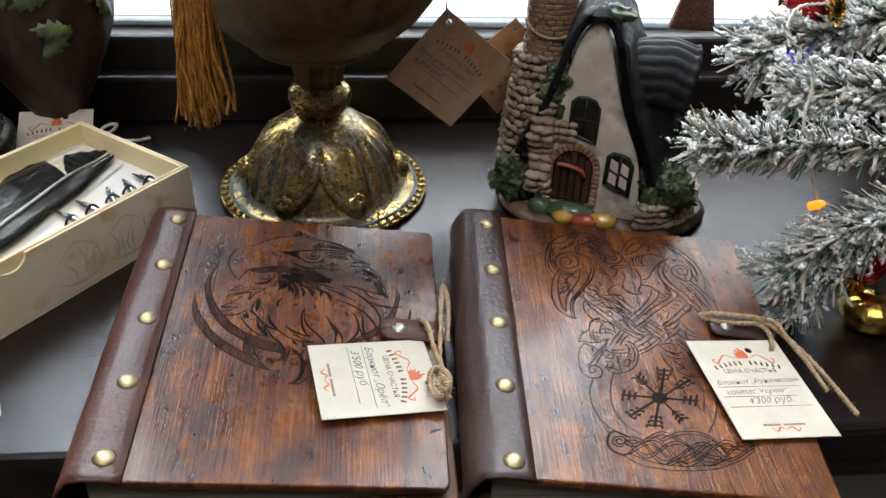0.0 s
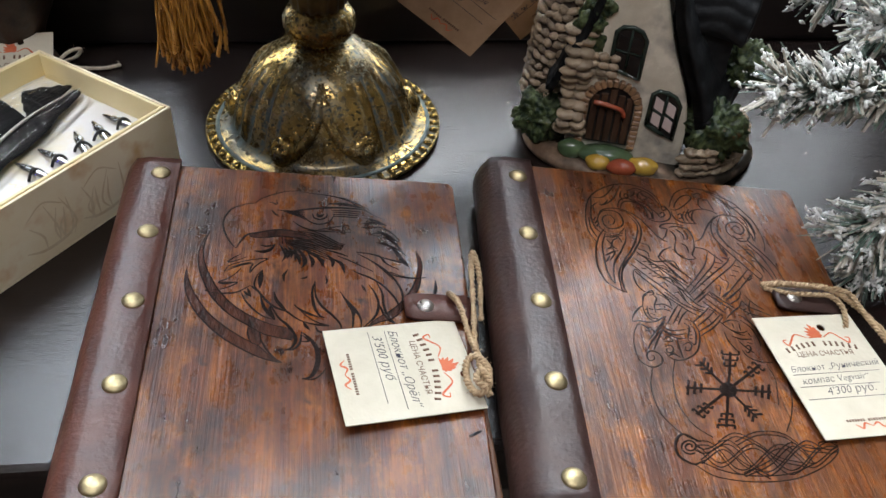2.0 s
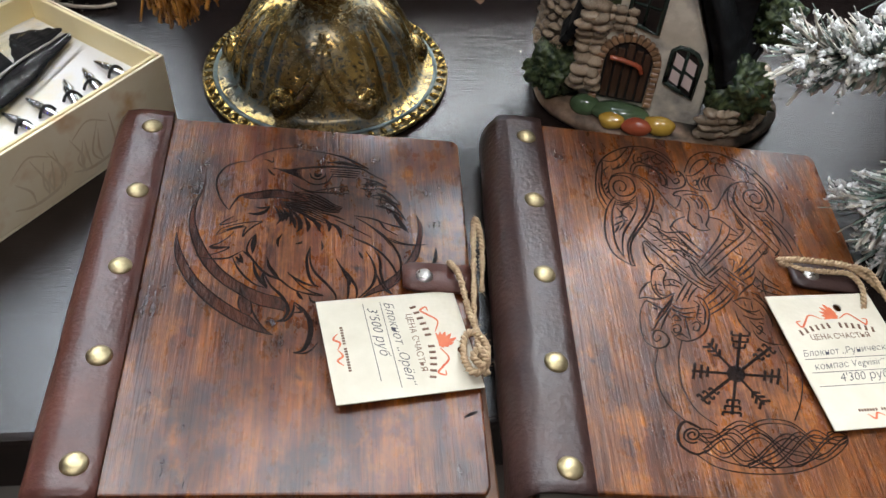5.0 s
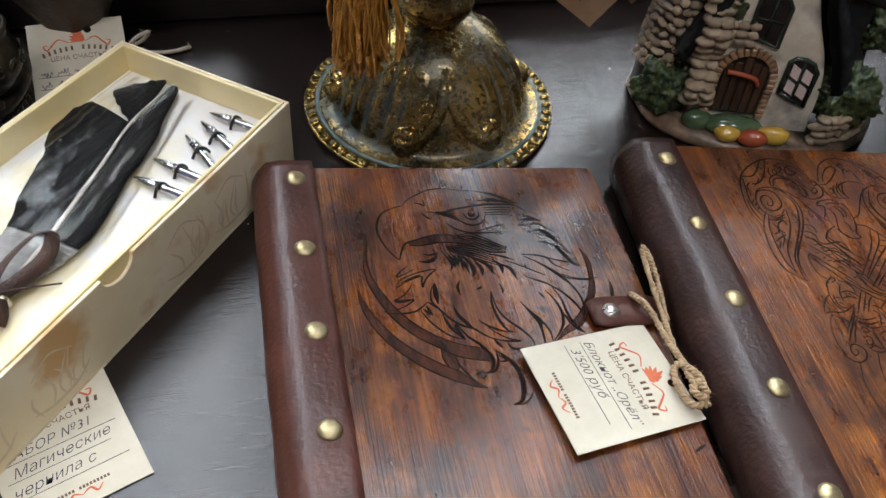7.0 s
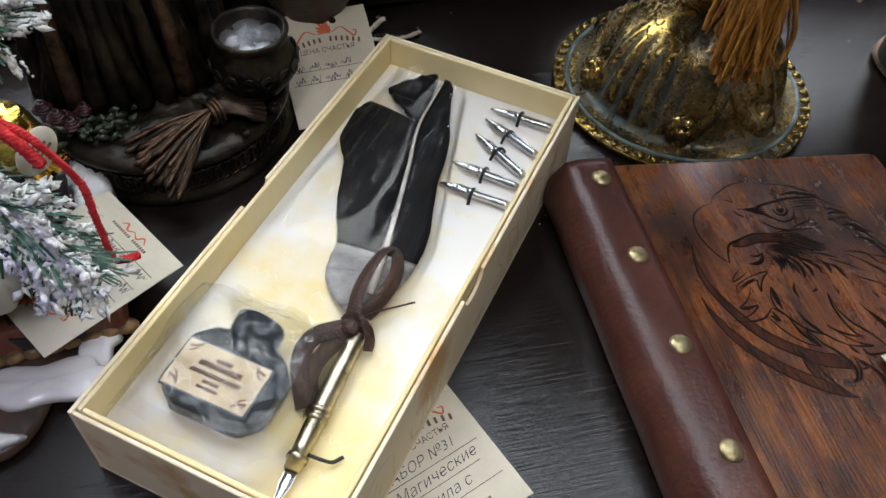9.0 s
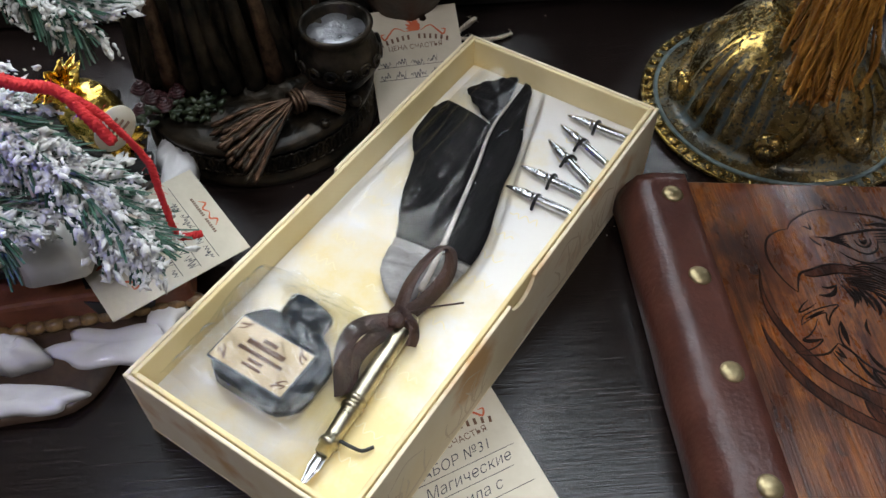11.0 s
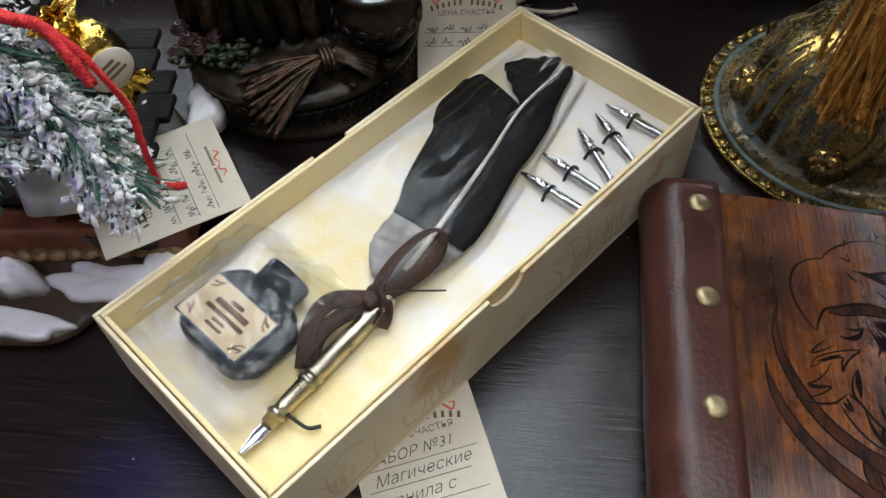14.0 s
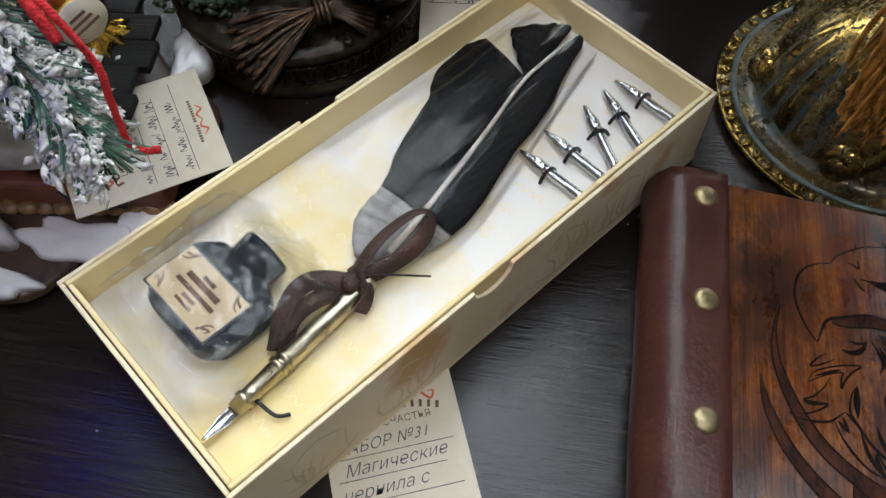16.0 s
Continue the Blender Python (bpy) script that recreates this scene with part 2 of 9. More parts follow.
M_GOLD = patina_metal("antique_gold_patina", (0.070, 0.047, 0.019), (0.60, 0.39, 0.11), (0.066, 0.096, 0.104), 0.53, 0.55)
M_GOLDRIM = patina_metal("worn_gold_rim", (0.16, 0.105, 0.030), (0.52, 0.35, 0.095), (0.05, 0.065, 0.062), 0.53, 0.5)
M_VERDI = patina_metal("blue_green_verdigris", (0.22, 0.14, 0.04), (0.42, 0.27, 0.07), (0.07, 0.095, 0.09), 0.50, 0.9)
M_RING = mat("pale_verdigris", (0.06, 0.09, 0.095), (0.20, 0.25, 0.25), rough=0.5, rough2=0.65, metal=0.2, scale=120, bump=0.5)
M_GOBLET = mat("dark_bronze_bowl", (0.050, 0.035, 0.018), (0.17, 0.12, 0.055), rough=0.38, rough2=0.55, metal=0.7, scale=60, detail=9, bump=0.4, bscale=300)
M_TASSEL = mat("golden_silk_thread", (0.25, 0.095, 0.012), (0.56, 0.27, 0.048), rough=0.30, scale=500, stretch=(1, 1, 0.3), bump=0.6, sub=0.0)


# ---- mesh helpers ----
def part(name, bm, material, parent=None, label="", smooth=True, bevel=0.0, shared=None):
    """Links a bmesh as one mesh object, under parent if there is one."""
    me = bpy.data.meshes.new(name)
    bm.normal_update()
    bm.to_mesh(me)
    bm.free()
    for m in material if isinstance(material, (list, tuple)) else [material]:
        me.materials.append(m)
    if smooth:
        for p in me.polygons:
            p.use_smooth = True
    ob = new(name, me)
    if parent is not None:
        ob.parent = parent
    if label:
        ob["label"] = label
    if bevel:
        mod = ob.modifiers.new("bevel", "BEVEL")
        mod.width, mod.segments, mod.limit_method = bevel, 2, "ANGLE"
    return ob


def shared(name, me, parent, m):
    """One more object on a mesh that others use too."""
    ob = new(name, me)
    ob.parent = parent
    ob.matrix_basis = m
    return ob


def thing(name, m, label, category, group="", kind=""):
    ob = new(name)
    ob.matrix_world = m
    ob.empty_display_size = 0.01
    return tagged(ob, label, category, group, kind)


def boxm(bm, x0, x1, y0, y1, z0, z1, m=None, mi=0):
    vs = [bm.verts.new((x, y, z)) for x in (x0, x1) for y in (y0, y1) for z in (z0, z1)]
    for f in ((0, 1, 3, 2), (4, 6, 7, 5), (0, 4, 5, 1), (2, 3, 7, 6), (0, 2, 6, 4), (1, 5, 7, 3)):
        bm.faces.new([vs[i] for i in f]).material_index = mi
    if m is not None:
        bmesh.ops.transform(bm, matrix=m, verts=vs)
    return vs


def lathe(bm, profile, seg=64, shape=None, m=None, mi=0, a0=0.0):
    """A turned form from (radius, height) pairs; shape(r, z, angle) may reshape it."""
    rings = []
    for r, z in profile:
        ring = []
        for i in range(seg):
            a = a0 + 2 * math.pi * i / seg
            rr, zz = shape(r, z, a) if shape else (r, z)
            ring.append(bm.verts.new((rr * math.cos(a), rr * math.sin(a), zz)))
        rings.append(ring)
    for p, q in zip(rings, rings[1:]):
        for i in range(seg):
            bm.faces.new((p[i], p[(i + 1) % seg], q[(i + 1) % seg], q[i])).material_index = mi
    for ring, flip in ((rings[0], True), (rings[-1], False)):
        f = bm.faces.new(ring[::-1] if flip else ring)
        f.material_index = mi
    if m is not None:
        bmesh.ops.transform(bm, matrix=m, verts=[v for ring in rings for v in ring])


def smooth_path(points, n=8):
    """Catmull-Rom through the points."""
    pts = [Vector(p) for p in points]
    pts = [2 * pts[0] - pts[1]] + pts + [2 * pts[-1] - pts[-2]]
    out = []
    for i in range(1, len(pts) - 2):
        a, b, c, d = pts[i - 1:i + 3]
        for k in range(n):
            t = k / n
            out.append(0.5 * (2 * b + (c - a) * t + (2 * a - 5 * b + 4 * c - d) * t * t + (3 * b - a - 3 * c + d) * t ** 3))
    return out + [pts[-2]]


def tube(bm, points, r, seg=6, taper=None, mi=0):
    """A round cord along points; taper(t) scales the radius."""
    prev, n = None, len(points)
    side = Vector((0, 0, 1))
    for i, p in enumerate(points):
        p = Vector(p)
        d = Vector(points[min(i + 1, n - 1)]) - Vector(points[max(i - 1, 0)])
        d.normalize()
        s = d.cross(side)
        if s.length < 1e-3:
            s = d.cross(Vector((1, 0, 0)))
        s.normalize()
        side = s.cross(d)
        rr = r * (taper(i / (n - 1)) if taper else 1)
        ring = [bm.verts.new(p + rr * (math.cos(a) * s + math.sin(a) * side)) for a in [2 * math.pi * k / seg for k in range(seg)]]
        if prev:
            for k in range(seg):
                bm.faces.new((prev[k], prev[(k + 1) % seg], ring[(k + 1) % seg], ring[k])).material_index = mi
        else:
            bm.faces.new(ring[::-1]).material_index = mi
        prev = ring
    bm.faces.new(prev).material_index = mi


def twine(bm, points, r, turns_per_m=260, strands=2):
    """A laid cord: strands twisted round one line."""
    pts = smooth_path(points, 14)
    length = 0.0
    lines = [[] for _ in range(strands)]
    for i, p in enumerate(pts):
        d = (pts[min(i + 1, len(pts) - 1)] - pts[max(i - 1, 0)]).normalized()
        s = d.cross(Vector((0.13, 0.21, 0.97))).normalized()
        u = s.cross(d)
        if i:
            length += (p - pts[i - 1]).length
        for k in range(strands):
            a = 2 * math.pi * (length * turns_per_m + k / strands)
            lines[k].append(p + 0.55 * r * (math.cos(a) * s + math.sin(a) * u))
    for line in lines:
        tube(bm, line, r * 0.62, 5)


def fuzz(bm, points, count, rnd, length=0.003, r=0.00008):
    """Loose fibres standing off a cord."""
    pts = smooth_path(points, 8)
    for _ in range(count):
        p = rnd.choice(pts)
        d = Vector((rnd.uniform(-1, 1), rnd.uniform(-1, 1), rnd.uniform(-0.4, 1))).normalized() * length * rnd.uniform(0.5, 1.2)
        tube(bm, [p, p + d * 0.6 + Vector((0, 0, 0.0004)), p + d], r, 3)


def blob(bm, c, radii, seed=0, rough=0.25, sub=2, freq=1.3, m=None, mi=0):
    """A lumpy stone or clump."""
    r = bmesh.ops.create_icosphere(bm, subdivisions=sub, radius=1)
    for v in r["verts"]:
        k = 1 + rough * noise.noise(v.co * freq + Vector((seed * 3.7, seed * 1.3, seed)))
        v.co = Vector(c) + (m or Matrix.Identity(3)) @ Vector((v.co.x * radii[0] * k, v.co.y * radii[1] * k, v.co.z * radii[2] * k))
    for f in {f for v in r["verts"] for f in v.link_faces}:
        f.material_index = mi


def sheet(bm, outline, thick, m=None, mi=0):
    """A flat plate of that outline (x, y), from z = 0 up to thick."""
    lo = [bm.verts.new((x, y, 0)) for x, y in outline]
    hi = [bm.verts.new((x, y, thick)) for x, y in outline]
    n = len(lo)
    fs = [bm.faces.new(hi), bm.faces.new(lo[::-1])]
    for i in range(n):
        fs.append(bm.faces.new((lo[i], lo[(i + 1) % n], hi[(i + 1) % n], hi[i])))
    for f in fs:
        f.material_index = mi
    if m is not None:
        bmesh.ops.transform(bm, matrix=m, verts=lo + hi)


def stroke(bm, points, w0, w1=None, h=0.00025, z=0.0, n=6):
    """A drawn line of swelling width: tapered at its ends, a low ridge on the surface."""
    pts = smooth_path([(x, y, 0) for x, y in points], n)
    k = len(pts)
    rows = []
    for i, p in enumerate(pts):
        d = (pts[min(i + 1, k - 1)] - pts[max(i - 1, 0)])
        d = d.normalized() if d.length > 1e-9 else Vector((1, 0, 0))
        s = Vector((-d.y, d.x, 0))
        t = i / (k - 1)
        w = 0.5 * (w0 if w1 is None else w0 + (w1 - w0) * math.sin(math.pi * t))
        rows.append([bm.verts.new((p.x + s.x * w, p.y + s.y * w, z)), bm.verts.new((p.x, p.y, z + h)), bm.verts.new((p.x - s.x * w, p.y - s.y * w, z))])
    for a, b in zip(rows, rows[1:]):
        for j in range(2):
            bm.faces.new((a[j], b[j], b[j + 1], a[j + 1]))


def writing(name, text, size, material, parent, m, shear=0.0, align="LEFT", label=""):
    """Lettering as a thin mesh, its baseline at m."""
    cu = bpy.data.curves.new(name, "FONT")
    cu.body, cu.size, cu.shear, cu.align_x, cu.extrude = text, size, shear, align, 0.00004
    cu.resolution_u = 2
    cu.offset = -0.012 * size if shear else 0.0
    tmp = bpy.data.objects.new("lettering_source", cu)
    scene.collection.objects.link(tmp)
    bpy.context.view_layer.update()
    me = bpy.data.meshes.new_from_object(tmp.evaluated_get(bpy.context.evaluated_depsgraph_get()))
    bpy.data.objects.remove(tmp)
    me.name = name
    me.materials.clear()
    me.materials.append(material)
    ob = new(name, me)
    ob.parent = parent
    ob.matrix_basis = m
    if label:
        ob["label"] = label
    return ob


# ---- the window and the room ----
bm = bmesh.new()
boxm(bm, -1.2, 1.4, -0.146, 0.24, -0.036, 0.0)
tagged(part("window_sill_board", bm, M_TABLE, smooth=False, bevel=0.004), "wide dark wood-grain window sill serving as display table", "window sill", kind="structure")
bm = bmesh.new()
boxm(bm, -1.2, 1.4, -0.10, 0.24, -0.85, -0.036)
tagged(part("wall_below_sill", bm, M_WALL, smooth=False), "plain plaster wall under the window sill", "wall", kind="structure")

win = thing("window_1", pose(0, 0.176, 0), "dark brown framed window with daylight behind", "window", kind="structure")
def bar(name, x0, x1, y0, y1, z0, z1, material=M_FRAME):
    bm = bmesh.new()
    boxm(bm, x0, x1, y0, y1, z0, z1)
    return part(name, bm, material, win, smooth=False, bevel=0.003)
bar("window_frame", -0.50, 0.61, 0, 0.07, 0.0005, 0.036)
bar("sash_rail", -0.50, 0.61, 0.012, 0.06, 0.030, 0.062)
bar("sash_rail", -0.50, 0.61, 0.012, 0.06, 1.25, 1.31)
bar("mullion", -0.026, 0.062, 0.006, 0.065, 0.0600, 1.252)
# Unseen side jambs, set where they limit the window's light on the sill.
bar("window_frame", -0.50, -0.42, 0, 0.07, 0.0600, 1.252)
bar("window_frame", 0.53, 0.61, 0, 0.07, 0.0600, 1.252)
bar("window_seal", -0.419, -0.027, 0.03, 0.04, 0.0600, 0.067, M_SEAL)
bar("window_seal", 0.063, 0.529, 0.03, 0.04, 0.0600, 0.067, M_SEAL)
M_GLASS = mat("window_glass", (1, 1, 1), rough=0.0, trans=1.0, bump=0, ior=1.45)
for x0, x1 in ((-0.419, -0.027), (0.063, 0.529)):
    g = bar("pane", x0, x1, 0.044, 0.048, 0.06, 1.255, M_GLASS)
    g.visible_shadow = False
bar("outer_sill", -0.6, 0.71, 0.071, 0.30, 0.028, 0.05, M_OUT)

bm = bmesh.new()
boxm(bm, -30, 30, 0.30, 60, -1.5, -1.4)
tagged(part("ground", bm, M_OUT, smooth=False), "pale snow-covered ground outside the window", "ground", kind="structure")
M_SKYCARD = glowing("overcast_white", (0.88, 0.95, 1.0), 3.8)
bm = bmesh.new()
boxm(bm, -14, 14, 12, 12.1, -1.4, 12)
tagged(part("backdrop", bm, M_SKYCARD, smooth=False), "bright white overcast distance outside the window", "backdrop", kind="structure")

def wall(name, dims, label, material=M_WALL, category="wall"):
    bm = bmesh.new()
    boxm(bm, *dims)
    return tagged(part(name, bm, material, smooth=False), label, category, kind="structure")
wall("wall_over_window", (-1.2, 1.4, 0.176, 0.246, 1.311, 2.2), "plain plaster wall above the window")
# Unseen walls added to cut the daylight off either side of the window.
wall("wall_window_west", (-1.2, -0.501, 0.176, 0.246, 0.0, 1.311), "unseen plaster wall bounding the window light")
wall("wall_window_east", (0.611, 1.4, 0.176, 0.246, 0.0, 1.311), "unseen plaster wall bounding the window light")
wall("wall_west", (-1.3, -1.2, -3.0, 0.246, -0.85, 2.2), "plain plaster side wall of the room")
wall("wall_east", (1.4, 1.5, -3.0, 0.246, -0.85, 2.2), "plain plaster side wall of the room")
wall("wall_south", (-1.3, 1.5, -3.1, -3.0, -0.85, 2.2), "plain plaster rear wall of the room")
wall("floor", (-1.3, 1.5, -3.1, 0.246, -0.95, -0.85), "dark wooden floor of the room", M_FLOOR, "floor")
wall("ceiling", (-1.3, 1.5, -3.1, 0.246, 2.2, 2.3), "unseen white ceiling of the room, bouncing fill light", M_CEILING, "ceiling")


# ---- the two notebooks ----
def notebook(m, wide, tilt, cover_mat, leather_mat, label, ends, skew):
    """A riveted notebook: local y runs up the spine, x from the rivet row to the fore edge, z = 0 on the sill."""
    nb = thing("notebook", m, label, "notebook", "notebooks on the sill")
    top, lean = 0.0265, math.tan(radians(tilt))
    L0, L1 = ends

    def lid_z(x):
        return top - lean * x
    lid = Matrix.Translation((0, 0, top)) @ Matrix.Rotation(radians(tilt), 4, "Y")
    # front board
    bm = bmesh.new()
    wb, wt, drop = skew
    out = [(0.004, L0), (wb * 0.5, L0 + 0.0002), (wb - 0.002, L0), (wb, L0 + 0.003), ((wb + wt) / 2, L0 * 0.5), (wt, L1 - drop - 0.0035), (wt - 0.0020, L1 - drop), (wt * 0.5, L1 - drop * 0.5), (0.004, L1)]
    sheet(bm, out, 0.0035, Matrix.Translation((0, 0, -0.0035)))
    board = part("front_board", bm, cover_mat, nb, smooth=False, bevel=0.0009)
    board.matrix_basis = lid
    # back board
    bm = bmesh.new()
    boxm(bm, -0.012, wide, L0, L1, 0.0002, 0.0035)
    part("back_board", bm, M_EDGE, nb, smooth=False, bevel=0.0008)
    # page block, a wedge
    bm = bmesh.new()
    ys = [L0 + 0.006, L1 - 0.006]
    vs = []
    for y in ys:
        for x, z in ((-0.008, 0.0038), (wide - 0.007, 0.0038), (wide - 0.007, max(0.0042, lid_z(wide - 0.007) - 0.0048)), (-0.008, lid_z(-0.008) - 0.0048)):
            vs.append(bm.verts.new((x, y, z)))
    for f in ((0, 1, 2, 3), (7, 6, 5, 4), (0, 4, 5, 1), (1, 5, 6, 2), (2, 6, 7, 3), (3, 7, 4, 0)):
        bm.faces.new([vs[i] for i in f])
    part("page_block", bm, M_PAGES, nb, smooth=False)
    # leather spine, wrapped from the top board to the table
    prof = [(0.0085, lid_z(0.0085) + 0.0002), (0.0083, lid_z(0.0083) + 0.0016), (0.004, lid_z(0.004) + 0.0021), (-0.006, lid_z(-0.006) + 0.0023), (-0.0125, lid_z(-0.0125) + 0.0008),
            (-0.0170, top - 0.0035), (-0.0194, top - 0.0085), (-0.0200, 0.013), (-0.0196, 0.006), (-0.0180, 0.0016), (-0.0150, 0.0002), (0.006, 0.0001)]
    bm = bmesh.new()
    rows = []
    for i in range(49):
        y = L0 - 0.0015 + (L1 - L0 + 0.004) * i / 48
        rows.append([])
        for k, (x, z) in enumerate(prof):
            dent = 0.0
            if k in (2, 3):
                dent = -0.0006 * max(math.exp(-((y + 0.043 * j) / 0.006) ** 2) for j in range(5))
            w = 0.0006 * noise.noise(Vector((y * 40, k * 0.4, top * 100)))
            rows[-1].append(bm.verts.new((x + (w if 3 < k < 10 else 0), y + (0.0012 * noise.noise(Vector((k, 3, i // 48))) if i in (0, 48) else 0), z + dent + (w if k < 4 else 0) * 0.6)))
    for a, b in zip(rows, rows[1:]):
        for k in range(len(prof) - 1):
            bm.faces.new((a[k], a[k + 1], b[k + 1], b[k]))
    sp = part("leather_spine", bm, leather_mat, nb)
    mod = sp.modifiers.new("thickness", "SOLIDIFY")
    mod.thickness, mod.offset = 0.0014, 1.0
    # rivets
    bm = bmesh.new()
    lathe(bm, [(0.0046, 0.0), (0.0046, 0.0004), (0.0040, 0.0012), (0.0028, 0.0019), (0.0014, 0.0022), (0.0003, 0.0023)], 24)
    for f in bm.faces:
        f.smooth = True
    rv = bpy.data.meshes.new("rivet")
    bm.to_mesh(rv)
    bm.free()
    rv.materials.append(M_BRASS)
    for j in range(5):
        shared("rivet", rv, nb, Matrix.Translation((0, -0.043 * j, top + 0.0014)) @ Matrix.Rotation(radians(tilt + 2 * (j % 2)), 4, "Y"))
    return nb, board


M_BOOK_A = pose(0, 0, 0, 0, 0, 0.3)
M_BOOK_B = pose(0.1725, -0.0095, 0, 0, 0, -3.3)
book_a, board_a = notebook(M_BOOK_A, 0.141, 5.6, M_COVER, M_LEATHER, "notebook with red-brown wooden cover, eagle engraving and riveted leather spine",
                          (-0.1825, 0.0092), (0.1375, 0.1432, 0.0035))
book_b, board_b = notebook(M_BOOK_B, 0.137, 6.0, M_COVER2, M_LEATHER2, "notebook with amber wooden cover, knotwork engraving and dark leather spine",
                          (-0.1795, 0.0125), (0.1375, 0.1490, -0.0005))


# ---- engravings ----
def crescent(bm, edge1, edge2):
    """A burnt field between two edges."""
    a = smooth_path([(x, y, 0) for x, y in edge1], 8)
    b = smooth_path([(x, y, 0) for x, y in edge2], 8)
    n = 40
    pa = [a[round(i * (len(a) - 1) / n)] for i in range(n + 1)]
    pb = [b[round(i * (len(b) - 1) / n)] for i in range(n + 1)]
    va = [bm.verts.new((p.x, p.y, 0.00012)) for p in pa]
    vb = [bm.verts.new((p.x, p.y, 0.00012)) for p in pb]
    for i in range(n):
        bm.faces.new((va[i], va[i + 1], vb[i + 1], vb[i]))
    stroke(eng, edge1, 0.0004, 0.0009)
    stroke(eng, edge2, 0.0004, 0.0009)


eng, fill = bmesh.new(), bmesh.new()
stroke(eng, [(0.0451, -0.0178), (0.0404, -0.019), (0.0352, -0.0222), (0.0323, -0.0273), (0.0314, -0.0338), (0.0331, -0.0412), (0.0359, -0.0471), (0.0383, -0.0502)], 0.0004, 0.001)
stroke(eng, [(0.0451, -0.0178), (0.0473, -0.0146), (0.0511, -0.0118), (0.0546, -0.0098), (0.059, -0.0078), (0.0664, -0.0067)], 0.0003, 0.0008)
stroke(eng, [(0.0665, -0.0073), (0.0707, -0.0082), (0.0749, -0.0087), (0.0817, -0.0097), (0.0859, -0.0112), (0.0902, -0.0134), (0.0936, -0.0168), (0.0978, -0.0183)], 0.0002, 0.0007)
stroke(eng, [(0.0511, -0.0164), (0.0532, -0.0168), (0.0551, -0.0179), (0.055, -0.0142)], 0.0002, 0.0009)
stroke(eng, [(0.053, -0.0224), (0.0547, -0.0253), (0.0566, -0.0269)], 0.0003, 0.0012)
stroke(eng, [(0.0546, -0.0098), (0.055, -0.0078), (0.0543, -0.0107)], 0.0002, 0.0006)
stroke(eng, [(0.0383, -0.0502), (0.0396, -0.0463), (0.0414, -0.0422), (0.0435, -0.0403), (0.0473, -0.0392), (0.0518, -0.0376), (0.0564, -0.0364), (0.0611, -0.0366), (0.0683, -0.0383)], 0.0005, 0.0013)
stroke(eng, [(0.0636, -0.0387), (0.0684, -0.0397), (0.0718, -0.0429)], 0.0008, 0.0014)
crescent(fill, [(0.0435, -0.0406), (0.0473, -0.0395), (0.0518, -0.0378), (0.0564, -0.0367), (0.0611, -0.0368), (0.0684, -0.0386), (0.0724, -0.0403)], [(0.0437, -0.042), (0.0476, -0.0425), (0.0522, -0.0419), (0.0575, -0.0409), (0.063, -0.0413), (0.0686, -0.0423), (0.0725, -0.0428)])
stroke(eng, [(0.0462, -0.0515), (0.05, -0.0519), (0.0533, -0.0502), (0.0553, -0.0467)], 0.0004, 0.002)
stroke(eng, [(0.0553, -0.0467), (0.052, -0.0481), (0.0488, -0.0476)], 0.0003, 0.0012)
stroke(eng, [(0.0572, -0.0466), (0.0591, -0.0503), (0.0601, -0.0541), (0.0585, -0.058)], 0.0002, 0.0016)
stroke(eng, [(0.0592, -0.0476), (0.0615, -0.0524), (0.0607, -0.0562)], 0.0002, 0.0016)
stroke(eng, [(0.0634, -0.0472), (0.0646, -0.0521), (0.0642, -0.0576)], 0.0002, 0.0016)
stroke(eng, [(0.0651, -0.0482), (0.0677, -0.053), (0.0684, -0.0578), (0.0676, -0.0614)], 0.0002, 0.0016)
stroke(eng, [(0.0603, -0.0469), (0.0626, -0.0512), (0.0625, -0.0556)], 0.0002, 0.0016)
stroke(eng, [(0.0408, -0.0539), (0.0377, -0.0563), (0.0353, -0.0594), (0.0387, -0.0583), (0.0435, -0.0556)], 0.0003, 0.0008)
stroke(eng, [(0.0341, -0.0655), (0.0361, -0.0617), (0.0403, -0.0593), (0.046, -0.0573), (0.0523, -0.0563), (0.0492, -0.0592), (0.0466, -0.0625), (0.0451, -0.0656), (0.0454, -0.0621), (0.0459, -0.0599), (0.042, -0.061), (0.0378, -0.0631), (0.0341, -0.0655)], 0.0003, 0.0008)
stroke(eng, [(0.0363, -0.0629), (0.0419, -0.0604), (0.0455, -0.0589)], 0.0002, 0.0012)
stroke(eng, [(0.0414, -0.0629), (0.039, -0.0667), (0.0357, -0.07), (0.0324, -0.072), (0.0347, -0.0731), (0.0402, -0.0719), (0.037, -0.0747), (0.0323, -0.0767), (0.0271, -0.0773)], 0.0003, 0.0008)
stroke(eng, [(0.0324, -0.072), (0.0357, -0.0724), (0.0402, -0.0719)], 0.0003, 0.0014)
stroke(eng, [(0.0271, -0.0773), (0.0312, -0.0787), (0.0361, -0.0787), (0.0403, -0.0779), (0.0429, -0.076), (0.0456, -0.0737)], 0.0003, 0.001)
